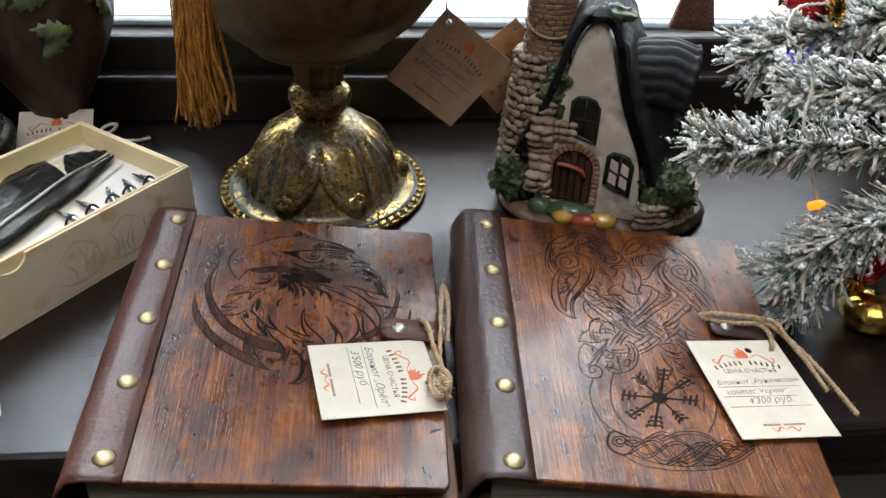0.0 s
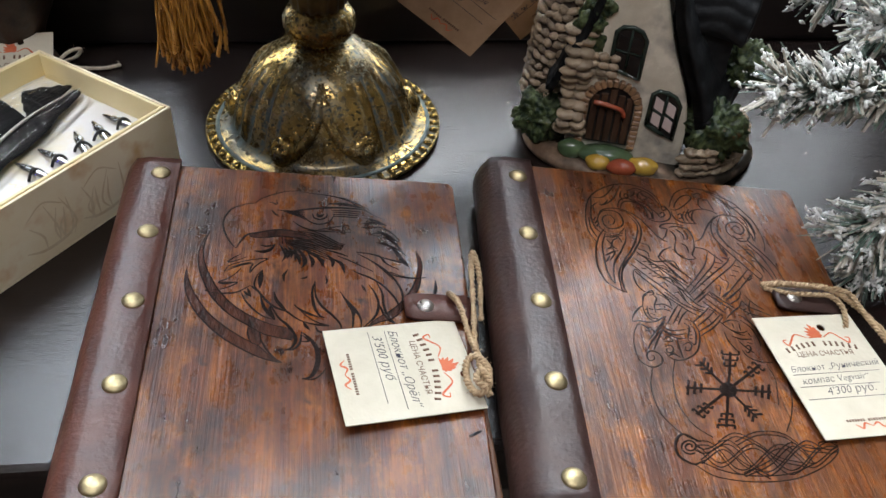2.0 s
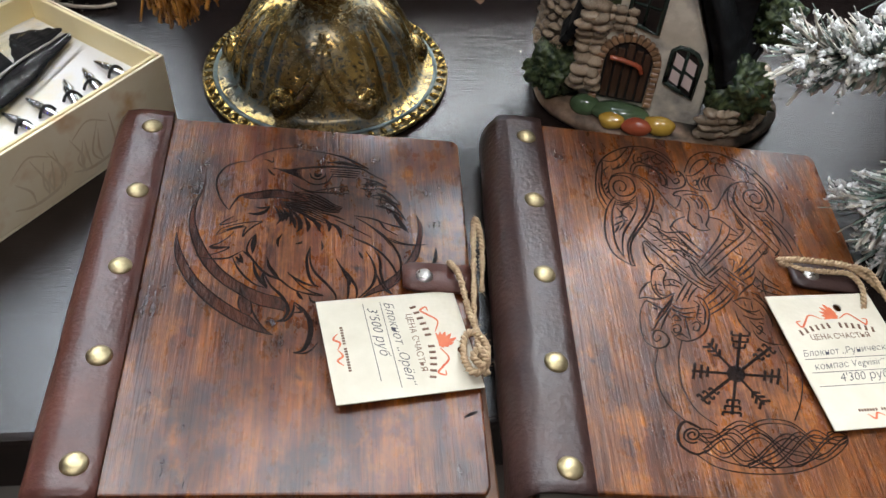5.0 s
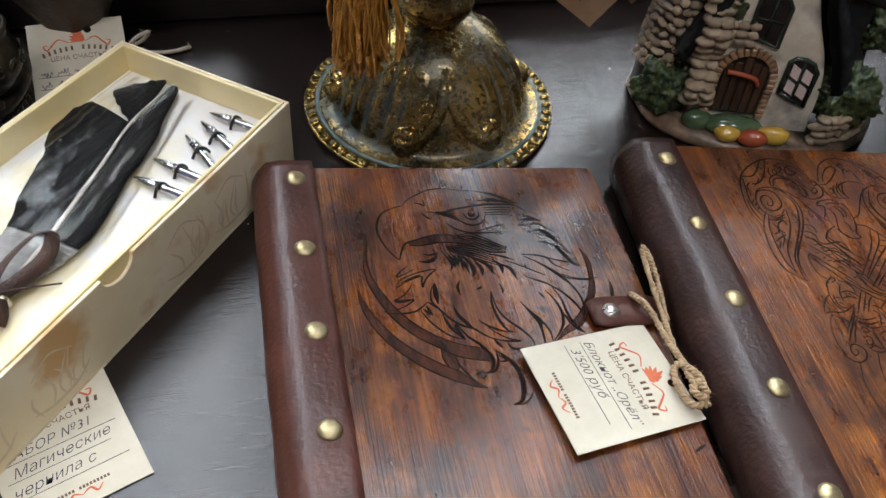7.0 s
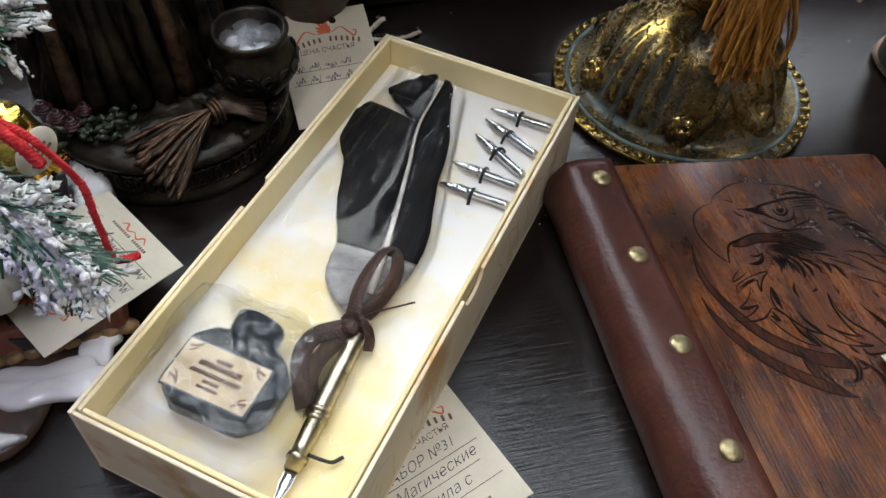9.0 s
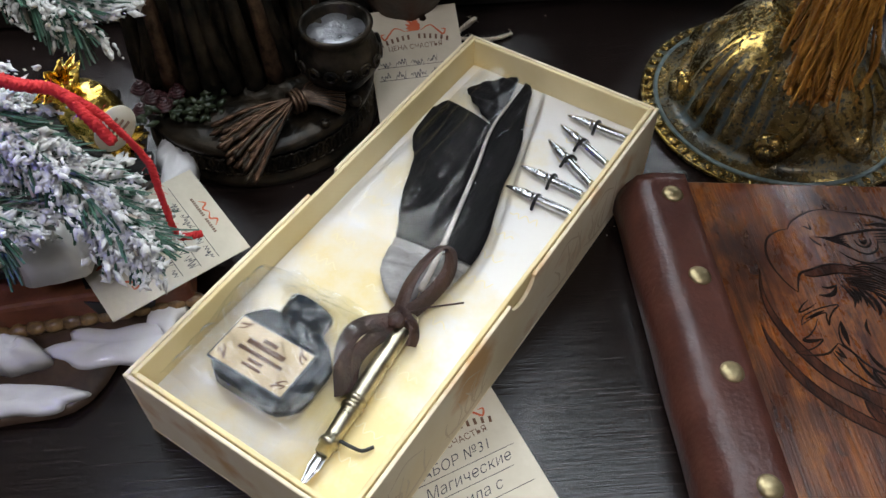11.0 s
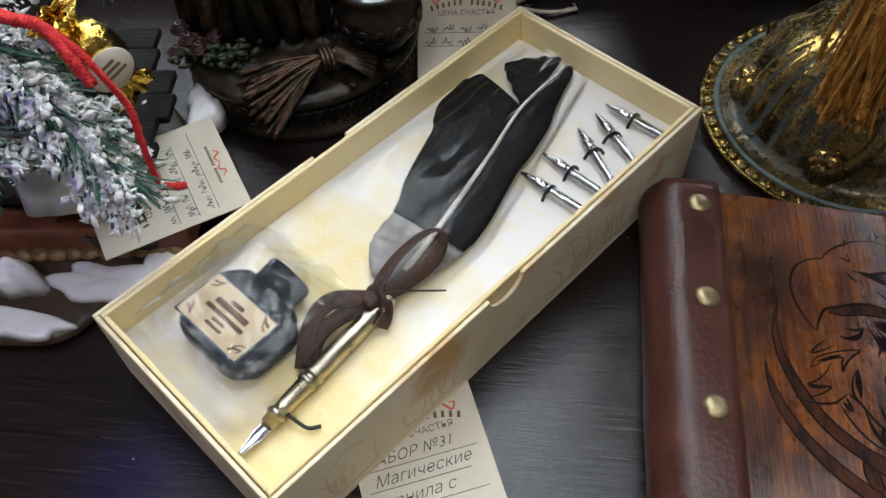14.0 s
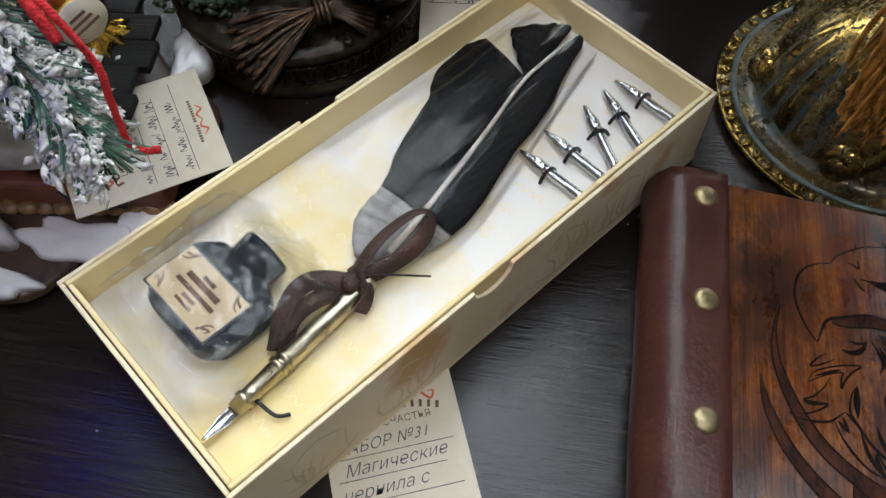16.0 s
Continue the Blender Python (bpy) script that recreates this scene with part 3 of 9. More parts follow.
crescent(fill, [(0.0262, -0.0387), (0.0239, -0.0453), (0.0227, -0.0525), (0.0228, -0.0595), (0.0244, -0.0666), (0.0269, -0.0736), (0.03, -0.0803), (0.0344, -0.0867), (0.0392, -0.0917), (0.046, -0.0968), (0.0513, -0.1009), (0.0577, -0.1031), (0.064, -0.1046)], [(0.0262, -0.0387), (0.0246, -0.0463), (0.0243, -0.0524), (0.0252, -0.0593), (0.0276, -0.0664), (0.0317, -0.0752), (0.0358, -0.0814), (0.0407, -0.0869), (0.0468, -0.0917), (0.0528, -0.0951), (0.0571, -0.0968), (0.0614, -0.0979), (0.0644, -0.101)])
crescent(fill, [(0.0184, -0.065), (0.0185, -0.0721), (0.0201, -0.0799), (0.0243, -0.0892), (0.0304, -0.0976), (0.0367, -0.104), (0.0433, -0.109), (0.0506, -0.1134), (0.0561, -0.1156), (0.0602, -0.1166)], [(0.0184, -0.065), (0.0205, -0.073), (0.0247, -0.0825), (0.03, -0.0907), (0.0357, -0.0969), (0.0418, -0.102), (0.0477, -0.1062), (0.0506, -0.1078), (0.0544, -0.112), (0.0602, -0.1166)])
crescent(fill, [(0.0461, -0.0977), (0.0462, -0.1018), (0.0477, -0.1062)], [(0.0505, -0.0998), (0.0512, -0.1034), (0.0513, -0.1073)])
stroke(eng, [(0.0505, -0.0998), (0.0517, -0.1051), (0.0543, -0.1103), (0.0574, -0.1144), (0.0602, -0.1166)], 0.0003, 0.0008)
stroke(eng, [(0.0546, -0.0851), (0.0581, -0.0921), (0.062, -0.0965), (0.0648, -0.1018), (0.0651, -0.1054), (0.0636, -0.1086), (0.0607, -0.11)], 0.0004, 0.0016)
stroke(eng, [(0.0607, -0.11), (0.0644, -0.1094), (0.0666, -0.1067), (0.0674, -0.1035), (0.0675, -0.0999)], 0.0003, 0.0012)
stroke(eng, [(0.0675, -0.0999), (0.0709, -0.1034), (0.0736, -0.1086), (0.0743, -0.1146), (0.073, -0.1206), (0.0711, -0.1236), (0.0679, -0.1246)], 0.0004, 0.0022)
stroke(eng, [(0.0679, -0.1246), (0.0716, -0.1248), (0.0748, -0.123), (0.0773, -0.1192)], 0.0003, 0.0008)
stroke(eng, [(0.0675, -0.1053), (0.0706, -0.1047), (0.068, -0.1017)], 0.0003, 0.0012)
stroke(eng, [(0.0504, -0.0638), (0.0482, -0.0676), (0.0473, -0.0733), (0.0496, -0.0776), (0.053, -0.0828), (0.0569, -0.0865), (0.0614, -0.0886), (0.0652, -0.0922), (0.0696, -0.0947), (0.0761, -0.0958)], 0.0003, 0.0012)
stroke(eng, [(0.0504, -0.0638), (0.0498, -0.0691), (0.0497, -0.0751)], 0.0004, 0.0024)
stroke(eng, [(0.0431, -0.077), (0.0456, -0.0803)], 0.0003, 0.0014)
stroke(eng, [(0.0447, -0.0754), (0.0463, -0.0808)], 0.0003, 0.0014)
stroke(eng, [(0.0456, -0.0737), (0.048, -0.0757), (0.0492, -0.0776)], 0.0003, 0.0014)
stroke(eng, [(0.042, -0.0776), (0.044, -0.0824), (0.0474, -0.0874), (0.0517, -0.0915), (0.0568, -0.0935)], 0.0003, 0.001)
stroke(eng, [(0.0568, -0.0935), (0.0536, -0.0895), (0.0514, -0.0848), (0.0501, -0.0791)], 0.0003, 0.0016)
stroke(eng, [(0.0557, -0.0768), (0.0568, -0.0816), (0.0597, -0.0863), (0.0614, -0.0886)], 0.0003, 0.0018)
stroke(eng, [(0.0546, -0.0851), (0.0546, -0.0885), (0.0568, -0.0931)], 0.0003, 0.0016)
stroke(eng, [(0.0643, -0.0846), (0.0677, -0.0878), (0.0722, -0.0904), (0.0751, -0.0914)], 0.0003, 0.0013)
stroke(eng, [(0.0682, -0.0944), (0.0694, -0.0966), (0.0709, -0.0988)], 0.0003, 0.0016)
stroke(eng, [(0.0732, -0.0696), (0.0719, -0.0758), (0.0725, -0.0837), (0.0743, -0.0893), (0.0758, -0.0916)], 0.0003, 0.0014)
stroke(eng, [(0.0612, -0.0631), (0.0596, -0.0669), (0.0599, -0.071)], 0.0002, 0.0014)
stroke(eng, [(0.0668, -0.0685), (0.069, -0.0678), (0.0697, -0.0667)], 0.0002, 0.0012)
stroke(eng, [(0.0732, -0.0703), (0.0734, -0.0787), (0.0759, -0.0848), (0.0807, -0.0906), (0.0836, -0.0954), (0.0841, -0.1002)], 0.0003, 0.0013)
stroke(eng, [(0.0732, -0.0703), (0.072, -0.0778), (0.0729, -0.086), (0.075, -0.0904), (0.077, -0.0916)], 0.0003, 0.0012)
stroke(eng, [(0.0644, -0.0844), (0.0694, -0.0907), (0.0741, -0.0944), (0.0787, -0.0961), (0.0735, -0.0959), (0.0678, -0.0942)], 0.0003, 0.0008)
stroke(eng, [(0.0731, -0.0964), (0.0752, -0.0997), (0.0833, -0.0995)], 0.0003, 0.0012)
stroke(eng, [(0.084, -0.076), (0.0865, -0.0811), (0.0898, -0.0861), (0.0922, -0.092), (0.0921, -0.0974)], 0.0003, 0.0013)
stroke(eng, [(0.084, -0.076), (0.087, -0.0832), (0.0889, -0.0882), (0.0888, -0.0951), (0.0882, -0.0991)], 0.0003, 0.0012)
stroke(eng, [(0.0874, -0.0826), (0.0894, -0.0861), (0.0893, -0.0912)], 0.0003, 0.0018)
stroke(eng, [(0.0934, -0.0712), (0.0951, -0.0754)], 0.0002, 0.0012)
stroke(eng, [(0.0777, -0.0662), (0.0783, -0.0694), (0.0776, -0.0716)], 0.0002, 0.001)
stroke(eng, [(0.0966, -0.071), (0.099, -0.0762), (0.1002, -0.0824), (0.0991, -0.0886), (0.0961, -0.0933), (0.0923, -0.0974)], 0.0003, 0.0013)
stroke(eng, [(0.1002, -0.0696), (0.1022, -0.076), (0.1024, -0.0833), (0.1038, -0.0894), (0.1068, -0.0943)], 0.0003, 0.0013)
stroke(eng, [(0.1002, -0.0824), (0.103, -0.0905), (0.1064, -0.0943)], 0.0003, 0.0016)
stroke(eng, [(0.0917, -0.0636), (0.0974, -0.0665), (0.103, -0.0716), (0.107, -0.0778), (0.1089, -0.083), (0.1089, -0.0871)], 0.0003, 0.0012)
stroke(eng, [(0.0981, -0.0552), (0.1039, -0.0605), (0.1087, -0.068), (0.111, -0.0755), (0.1105, -0.0829), (0.1077, -0.0882)], 0.0003, 0.0012)
stroke(eng, [(0.1063, -0.0626), (0.1129, -0.0655), (0.1194, -0.066), (0.1226, -0.0655)], 0.0002, 0.0009)
crescent(fill, [(0.1196, -0.048), (0.1216, -0.0559), (0.1203, -0.0645), (0.1184, -0.0729), (0.115, -0.0784), (0.1109, -0.0849), (0.1061, -0.0908), (0.0999, -0.0936), (0.0938, -0.0974)], [(0.1196, -0.048), (0.1198, -0.056), (0.1186, -0.0646), (0.116, -0.0719), (0.1126, -0.078), (0.1085, -0.0835), (0.1038, -0.0879), (0.0983, -0.0922), (0.0938, -0.0974)])
stroke(eng, [(0.1268, -0.0669), (0.1261, -0.0735), (0.1242, -0.0781)], 0.0003, 0.0018)
stroke(eng, [(0.0552, -0.0222), (0.0625, -0.0224), (0.0673, -0.0211), (0.0746, -0.0196), (0.082, -0.0185), (0.0895, -0.0185), (0.0962, -0.0191), (0.1004, -0.0225), (0.1066, -0.0266)], 0.0004, 0.0015)
stroke(eng, [(0.0794, -0.0163), (0.086, -0.015), (0.0928, -0.0169), (0.0978, -0.0183)], 0.0003, 0.0018)
stroke(eng, [(0.0804, -0.0098), (0.0868, -0.0111), (0.0919, -0.0138), (0.0987, -0.0183)], 0.0002, 0.0014)
stroke(eng, [(0.0794, -0.0154), (0.0869, -0.0162), (0.0953, -0.0177)], 0.0002, 0.001)
stroke(eng, [(0.0719, -0.0238), (0.0729, -0.0267), (0.0758, -0.0277), (0.0786, -0.0256), (0.0789, -0.0231)], 0.0004, 0.0012)
stroke(eng, [(0.074, -0.0236), (0.0753, -0.0253), (0.0773, -0.0239)], 0.0006, 0.0022)
stroke(eng, [(0.0676, -0.026), (0.0711, -0.0299), (0.0752, -0.0313), (0.0799, -0.0291), (0.0822, -0.0241)], 0.0004, 0.001)
stroke(eng, [(0.0568, -0.0221), (0.0627, -0.0246), (0.0668, -0.0266), (0.069, -0.0289)], 0.0003, 0.0013)
stroke(eng, [(0.0809, -0.0207), (0.0894, -0.0205), (0.095, -0.0211)], 0.0002, 0.0009)
stroke(eng, [(0.0812, -0.0221), (0.0892, -0.022), (0.0944, -0.0226)], 0.0002, 0.0009)
stroke(eng, [(0.0814, -0.0237), (0.0891, -0.0236), (0.0938, -0.024)], 0.0002, 0.0009)
stroke(eng, [(0.0817, -0.0251), (0.0889, -0.0251), (0.0932, -0.0255)], 0.0002, 0.0009)
stroke(eng, [(0.0593, -0.0221), (0.0642, -0.0226), (0.0681, -0.0221)], 0.0002, 0.0009)
stroke(eng, [(0.0596, -0.0226), (0.0645, -0.0233), (0.0683, -0.0235)], 0.0002, 0.0009)
stroke(eng, [(0.0598, -0.0231), (0.0647, -0.024), (0.0683, -0.025)], 0.0002, 0.0009)
stroke(eng, [(0.0601, -0.0236), (0.065, -0.0247), (0.0685, -0.0264)], 0.0002, 0.0009)
stroke(eng, [(0.063, -0.03), (0.0664, -0.0332), (0.0714, -0.0357), (0.0794, -0.0363), (0.0898, -0.0363)], 0.0003, 0.0011)
stroke(eng, [(0.0746, -0.0355), (0.0817, -0.0331), (0.0889, -0.0313)], 0.0002, 0.0008)
stroke(eng, [(0.0636, -0.038), (0.0713, -0.0364), (0.0777, -0.0394), (0.0833, -0.0438), (0.0867, -0.0452)], 0.0003, 0.0009)
stroke(eng, [(0.0637, -0.0389), (0.0711, -0.0378), (0.0774, -0.0409), (0.0827, -0.0447), (0.0864, -0.0459)], 0.0003, 0.0013)
stroke(eng, [(0.0637, -0.0397), (0.0709, -0.0391), (0.0771, -0.0423), (0.0821, -0.0456), (0.0861, -0.0466)], 0.0003, 0.0009)
stroke(eng, [(0.0638, -0.0406), (0.0707, -0.0405), (0.0767, -0.0438), (0.0814, -0.0464), (0.0858, -0.0473)], 0.0003, 0.0013)
stroke(eng, [(0.0638, -0.0414), (0.0705, -0.0418), (0.0764, -0.0452), (0.0808, -0.0473), (0.0854, -0.048)], 0.0003, 0.0009)
stroke(eng, [(0.0639, -0.0423), (0.0703, -0.0432), (0.0761, -0.0467), (0.0802, -0.0482), (0.0852, -0.0487)], 0.0003, 0.0013)
stroke(eng, [(0.0594, -0.0434), (0.0629, -0.0434), (0.0679, -0.0436), (0.0734, -0.045), (0.0785, -0.0487)], 0.0003, 0.0009)
stroke(eng, [(0.0595, -0.044), (0.0632, -0.0443), (0.068, -0.0448), (0.0733, -0.0465), (0.0788, -0.0501)], 0.0003, 0.0013)
stroke(eng, [(0.0597, -0.0447), (0.0635, -0.0452), (0.068, -0.046), (0.0733, -0.0479), (0.0791, -0.0515)], 0.0003, 0.0009)
stroke(eng, [(0.0599, -0.0453), (0.0638, -0.046), (0.0681, -0.0472), (0.0732, -0.0493), (0.0794, -0.053)], 0.0003, 0.0013)
stroke(eng, [(0.06, -0.0459), (0.0641, -0.0469), (0.0682, -0.0484), (0.0732, -0.0508), (0.0797, -0.0544)], 0.0003, 0.0009)
stroke(eng, [(0.0602, -0.0466), (0.0644, -0.0478), (0.0683, -0.0496), (0.0731, -0.0522), (0.08, -0.0558)], 0.0003, 0.0013)
stroke(eng, [(0.0643, -0.0488), (0.0677, -0.053), (0.0688, -0.0583), (0.0671, -0.0617)], 0.0003, 0.002)
stroke(eng, [(0.0699, -0.0517), (0.0721, -0.057), (0.0716, -0.0613)], 0.0003, 0.002)
stroke(eng, [(0.0691, -0.0507), (0.0747, -0.0547), (0.0773, -0.061)], 0.0003, 0.002)
stroke(eng, [(0.0785, -0.0522), (0.081, -0.0564), (0.0807, -0.0607)], 0.0003, 0.002)
stroke(eng, [(0.0809, -0.0548), (0.0849, -0.0583), (0.0862, -0.0646)], 0.0003, 0.002)
stroke(eng, [(0.0739, -0.0536), (0.0764, -0.0567), (0.0761, -0.06)], 0.0003, 0.002)
stroke(eng, [(0.062, -0.049), (0.0655, -0.0543), (0.0666, -0.0596)], 0.0003, 0.002)
stroke(eng, [(0.0832, -0.053), (0.0887, -0.0559), (0.0989, -0.0627)], 0.0002, 0.0009)
stroke(eng, [(0.076, -0.0485), (0.0831, -0.0508), (0.0879, -0.0532)], 0.0002, 0.0012)
stroke(eng, [(0.0962, -0.0253), (0.102, -0.0272), (0.107, -0.0304)], 0.0002, 0.0013)
stroke(eng, [(0.0954, -0.0296), (0.1012, -0.0285), (0.107, -0.0307)], 0.0002, 0.0013)
stroke(eng, [(0.0947, -0.0324), (0.0987, -0.0321)], 0.0002, 0.0013)
stroke(eng, [(0.0979, -0.033), (0.1037, -0.0319), (0.1086, -0.0351), (0.1126, -0.0418)], 0.0002, 0.0011)
stroke(eng, [(0.0988, -0.037), (0.1037, -0.0361), (0.1085, -0.0398), (0.1126, -0.0418)], 0.0002, 0.0016)
stroke(eng, [(0.0992, -0.0376), (0.1069, -0.0399), (0.1117, -0.0453), (0.1148, -0.0518)], 0.0002, 0.0011)
stroke(eng, [(0.102, -0.0344), (0.1069, -0.0376), (0.1101, -0.0414)], 0.0003, 0.002)
stroke(eng, [(0.1012, -0.0429), (0.1084, -0.0455), (0.1124, -0.0486), (0.1148, -0.0518)], 0.0002, 0.001)
stroke(eng, [(0.1012, -0.0429), (0.106, -0.044), (0.1108, -0.0493), (0.1154, -0.0589)], 0.0002, 0.0011)
stroke(eng, [(0.1084, -0.0467), (0.1131, -0.0552), (0.115, -0.0584)], 0.0003, 0.0022)
stroke(eng, [(0.1028, -0.0527), (0.1075, -0.0545), (0.1131, -0.0563), (0.1154, -0.0589)], 0.0002, 0.0011)
stroke(eng, [(0.0917, -0.0501), (0.098, -0.0508), (0.1028, -0.0527), (0.1051, -0.0569), (0.1106, -0.0609)], 0.0002, 0.0013)
stroke(eng, [(0.0925, -0.0512), (0.0981, -0.0552), (0.1036, -0.0613), (0.1074, -0.0674)], 0.0002, 0.0011)
stroke(eng, [(0.0896, -0.0623), (0.0989, -0.068)], 0.0002, 0.0008)
stroke(eng, [(0.1051, -0.0623), (0.1097, -0.0652), (0.1175, -0.0663), (0.1222, -0.0654)], 0.0002, 0.0009)
stroke(eng, [(0.1359, -0.1493), (0.1308, -0.1519)], 0.0006, 0.0014)
tagged(part("engraving", eng, M_BURN, book_a, "burnt black eagle head engraving"), kind="stuff").matrix_basis = board_a.matrix_basis
tagged(part("engraved_field", fill, M_SCORCH, book_a, "scorched dark red-brown fields"), kind="stuff").matrix_basis = board_a.matrix_basis
eng, fill = bmesh.new(), bmesh.new()
stroke(eng, [(0.0324, -0.0425), (0.0303, -0.0359), (0.0301, -0.0278), (0.0323, -0.0165), (0.0359, -0.0084), (0.0426, -0.0015), (0.0514, 0.0035), (0.0596, 0.0044), (0.0672, 0.0013), (0.0714, -0.0052), (0.072, -0.0115)], 0.0005, 0.0009)
stroke(eng, [(0.0361, -0.0362), (0.0338, -0.0319), (0.0334, -0.0237), (0.0353, -0.0136), (0.0359, -0.0084)], 0.0005, 0.0009)
stroke(eng, [(0.0336, -0.0395), (0.0317, -0.0328), (0.0319, -0.0251)], 0.0005, 0.0009)
stroke(eng, [(0.0359, -0.0091), (0.0407, -0.0089), (0.0447, -0.0057), (0.0503, 0.0024)], 0.0005, 0.0009)
stroke(eng, [(0.0398, -0.0153), (0.0446, -0.0121), (0.049, -0.0063), (0.053, 0.0022)], 0.0005, 0.0009)
stroke(eng, [(0.0391, -0.0142), (0.0418, -0.0138), (0.0445, -0.0102)], 0.0005, 0.0009)
stroke(eng, [(0.0498, -0.0156), (0.0522, -0.0108), (0.0564, -0.0095), (0.0606, -0.0108), (0.0629, -0.0154), (0.0625, -0.0222)], 0.0005, 0.0009)
stroke(eng, [(0.0625, -0.0222), (0.0649, -0.0212), (0.0649, -0.0163), (0.0618, -0.0118), (0.0572, -0.01)], 0.0005, 0.0009)
stroke(eng, [(0.0485, -0.0152), (0.0506, -0.0098), (0.0541, -0.0074), (0.0583, -0.0086), (0.0634, -0.0103), (0.0661, -0.0149), (0.0655, -0.0224)], 0.0005, 0.0009)
stroke(eng, [(0.0625, -0.0222), (0.067, -0.0239), (0.0726, -0.0219), (0.0752, -0.0178), (0.0748, -0.0129), (0.0728, -0.012)], 0.0005, 0.0009)
stroke(eng, [(0.0652, 0.0003), (0.0621, -0.0022), (0.0611, -0.0056), (0.0639, -0.0071), (0.0671, -0.0046)], 0.0005, 0.0009)
stroke(eng, [(0.0677, -0.0058), (0.0645, -0.0037), (0.0636, -0.0013)], 0.0005, 0.0009)
stroke(eng, [(0.0662, -0.0143), (0.0683, -0.017), (0.0695, -0.0199), (0.072, -0.0183), (0.0716, -0.0159), (0.0695, -0.0175)], 0.0005, 0.0009)
stroke(eng, [(0.0538, -0.0055), (0.0547, -0.0038), (0.056, -0.0041), (0.0559, -0.0062), (0.0544, -0.0069), (0.0538, -0.0055)], 0.0005, 0.0009)
stroke(eng, [(0.0716, -0.0128), (0.0725, -0.0111), (0.074, -0.0111), (0.074, -0.0132), (0.0723, -0.0144), (0.0716, -0.0128)], 0.0005, 0.0009)
stroke(eng, [(0.056, -0.0013), (0.061, 0.0015), (0.0652, 0.0003), (0.069, -0.0037), (0.0713, -0.0103)], 0.0005, 0.0009)
stroke(eng, [(0.0571, -0.0056), (0.0597, -0.0032), (0.0597, -0.0006)], 0.0005, 0.0009)
stroke(eng, [(0.0532, -0.0017), (0.0517, -0.0058), (0.0525, -0.0095)], 0.0005, 0.0009)
stroke(eng, [(0.0369, -0.0244), (0.0393, -0.0191), (0.0449, -0.0164), (0.0517, -0.0172), (0.0571, -0.0212), (0.0604, -0.0267), (0.0629, -0.0323), (0.0662, -0.037), (0.0685, -0.0384)], 0.0005, 0.0009)
stroke(eng, [(0.0662, -0.037), (0.0685, -0.0338), (0.0704, -0.0288), (0.0671, -0.0281), (0.0693, -0.0254), (0.0748, -0.024), (0.0798, -0.025)], 0.0005, 0.0009)
stroke(eng, [(0.0487, -0.0309), (0.0451, -0.0349), (0.0395, -0.0357), (0.0363, -0.0316), (0.0366, -0.025), (0.0396, -0.0197), (0.0446, -0.0183), (0.0485, -0.0207), (0.0488, -0.0273), (0.0452, -0.0314), (0.0405, -0.0321), (0.0385, -0.0277), (0.04, -0.0233), (0.0432, -0.0222), (0.0449, -0.0249), (0.0435, -0.0287), (0.0414, -0.0287), (0.0417, -0.0266)], 0.0005, 0.0009)
stroke(eng, [(0.0382, -0.033), (0.034, -0.04), (0.0311, -0.0493), (0.0301, -0.0602), (0.0318, -0.0683), (0.0358, -0.0728), (0.0405, -0.0752)], 0.0005, 0.0009)
stroke(eng, [(0.0405, -0.0752), (0.0397, -0.0703), (0.041, -0.0619), (0.0449, -0.055), (0.0503, -0.0466), (0.0544, -0.0393), (0.0568, -0.032), (0.0565, -0.025), (0.0531, -0.0194), (0.049, -0.0176)], 0.0005, 0.0009)
stroke(eng, [(0.0382, -0.0359), (0.0349, -0.0455), (0.0339, -0.0586), (0.0345, -0.0659), (0.0362, -0.0702)], 0.0005, 0.0009)
stroke(eng, [(0.0362, -0.0702), (0.0368, -0.0635), (0.0387, -0.0559), (0.0436, -0.0476), (0.0472, -0.0403), (0.0489, -0.032)], 0.0005, 0.0009)
stroke(eng, [(0.0387, -0.0754), (0.0385, -0.0704), (0.0396, -0.0621), (0.0438, -0.0541), (0.0498, -0.0445), (0.0537, -0.0359), (0.0556, -0.0275), (0.0528, -0.0213)], 0.0005, 0.0009)
stroke(eng, [(0.0402, -0.0722), (0.0398, -0.0662), (0.0423, -0.0586), (0.0466, -0.0515)], 0.0005, 0.0009)
stroke(eng, [(0.038, -0.0405), (0.0399, -0.0448), (0.0362, -0.0475)], 0.0005, 0.0009)
stroke(eng, [(0.0348, -0.0521), (0.0384, -0.0494), (0.0419, -0.0478)], 0.0005, 0.0009)
stroke(eng, [(0.0368, -0.055), (0.0401, -0.0492), (0.0391, -0.0449)], 0.0005, 0.0009)
stroke(eng, [(0.0404, -0.0413), (0.0441, -0.0385), (0.0453, -0.0417)], 0.0005, 0.0009)
stroke(eng, [(0.0346, -0.0564), (0.0373, -0.0517)], 0.0005, 0.0009)
stroke(eng, [(0.0414, -0.04), (0.0396, -0.0442), (0.0417, -0.0467)], 0.0005, 0.0009)
stroke(eng, [(0.0375, -0.0383), (0.0417, -0.0383), (0.0465, -0.0364)], 0.0005, 0.0009)
stroke(eng, [(0.0385, -0.037), (0.0427, -0.037), (0.0472, -0.0346)], 0.0005, 0.0009)
stroke(eng, [(0.0358, -0.0197), (0.0358, -0.016), (0.0384, -0.0131)], 0.0005, 0.0009)
stroke(eng, [(0.034, -0.0272), (0.0356, -0.0246)], 0.0005, 0.0009)
stroke(eng, [(0.0343, -0.0295), (0.0361, -0.0269)], 0.0005, 0.0009)
stroke(eng, [(0.0346, -0.0318), (0.0364, -0.0294)], 0.0005, 0.0009)
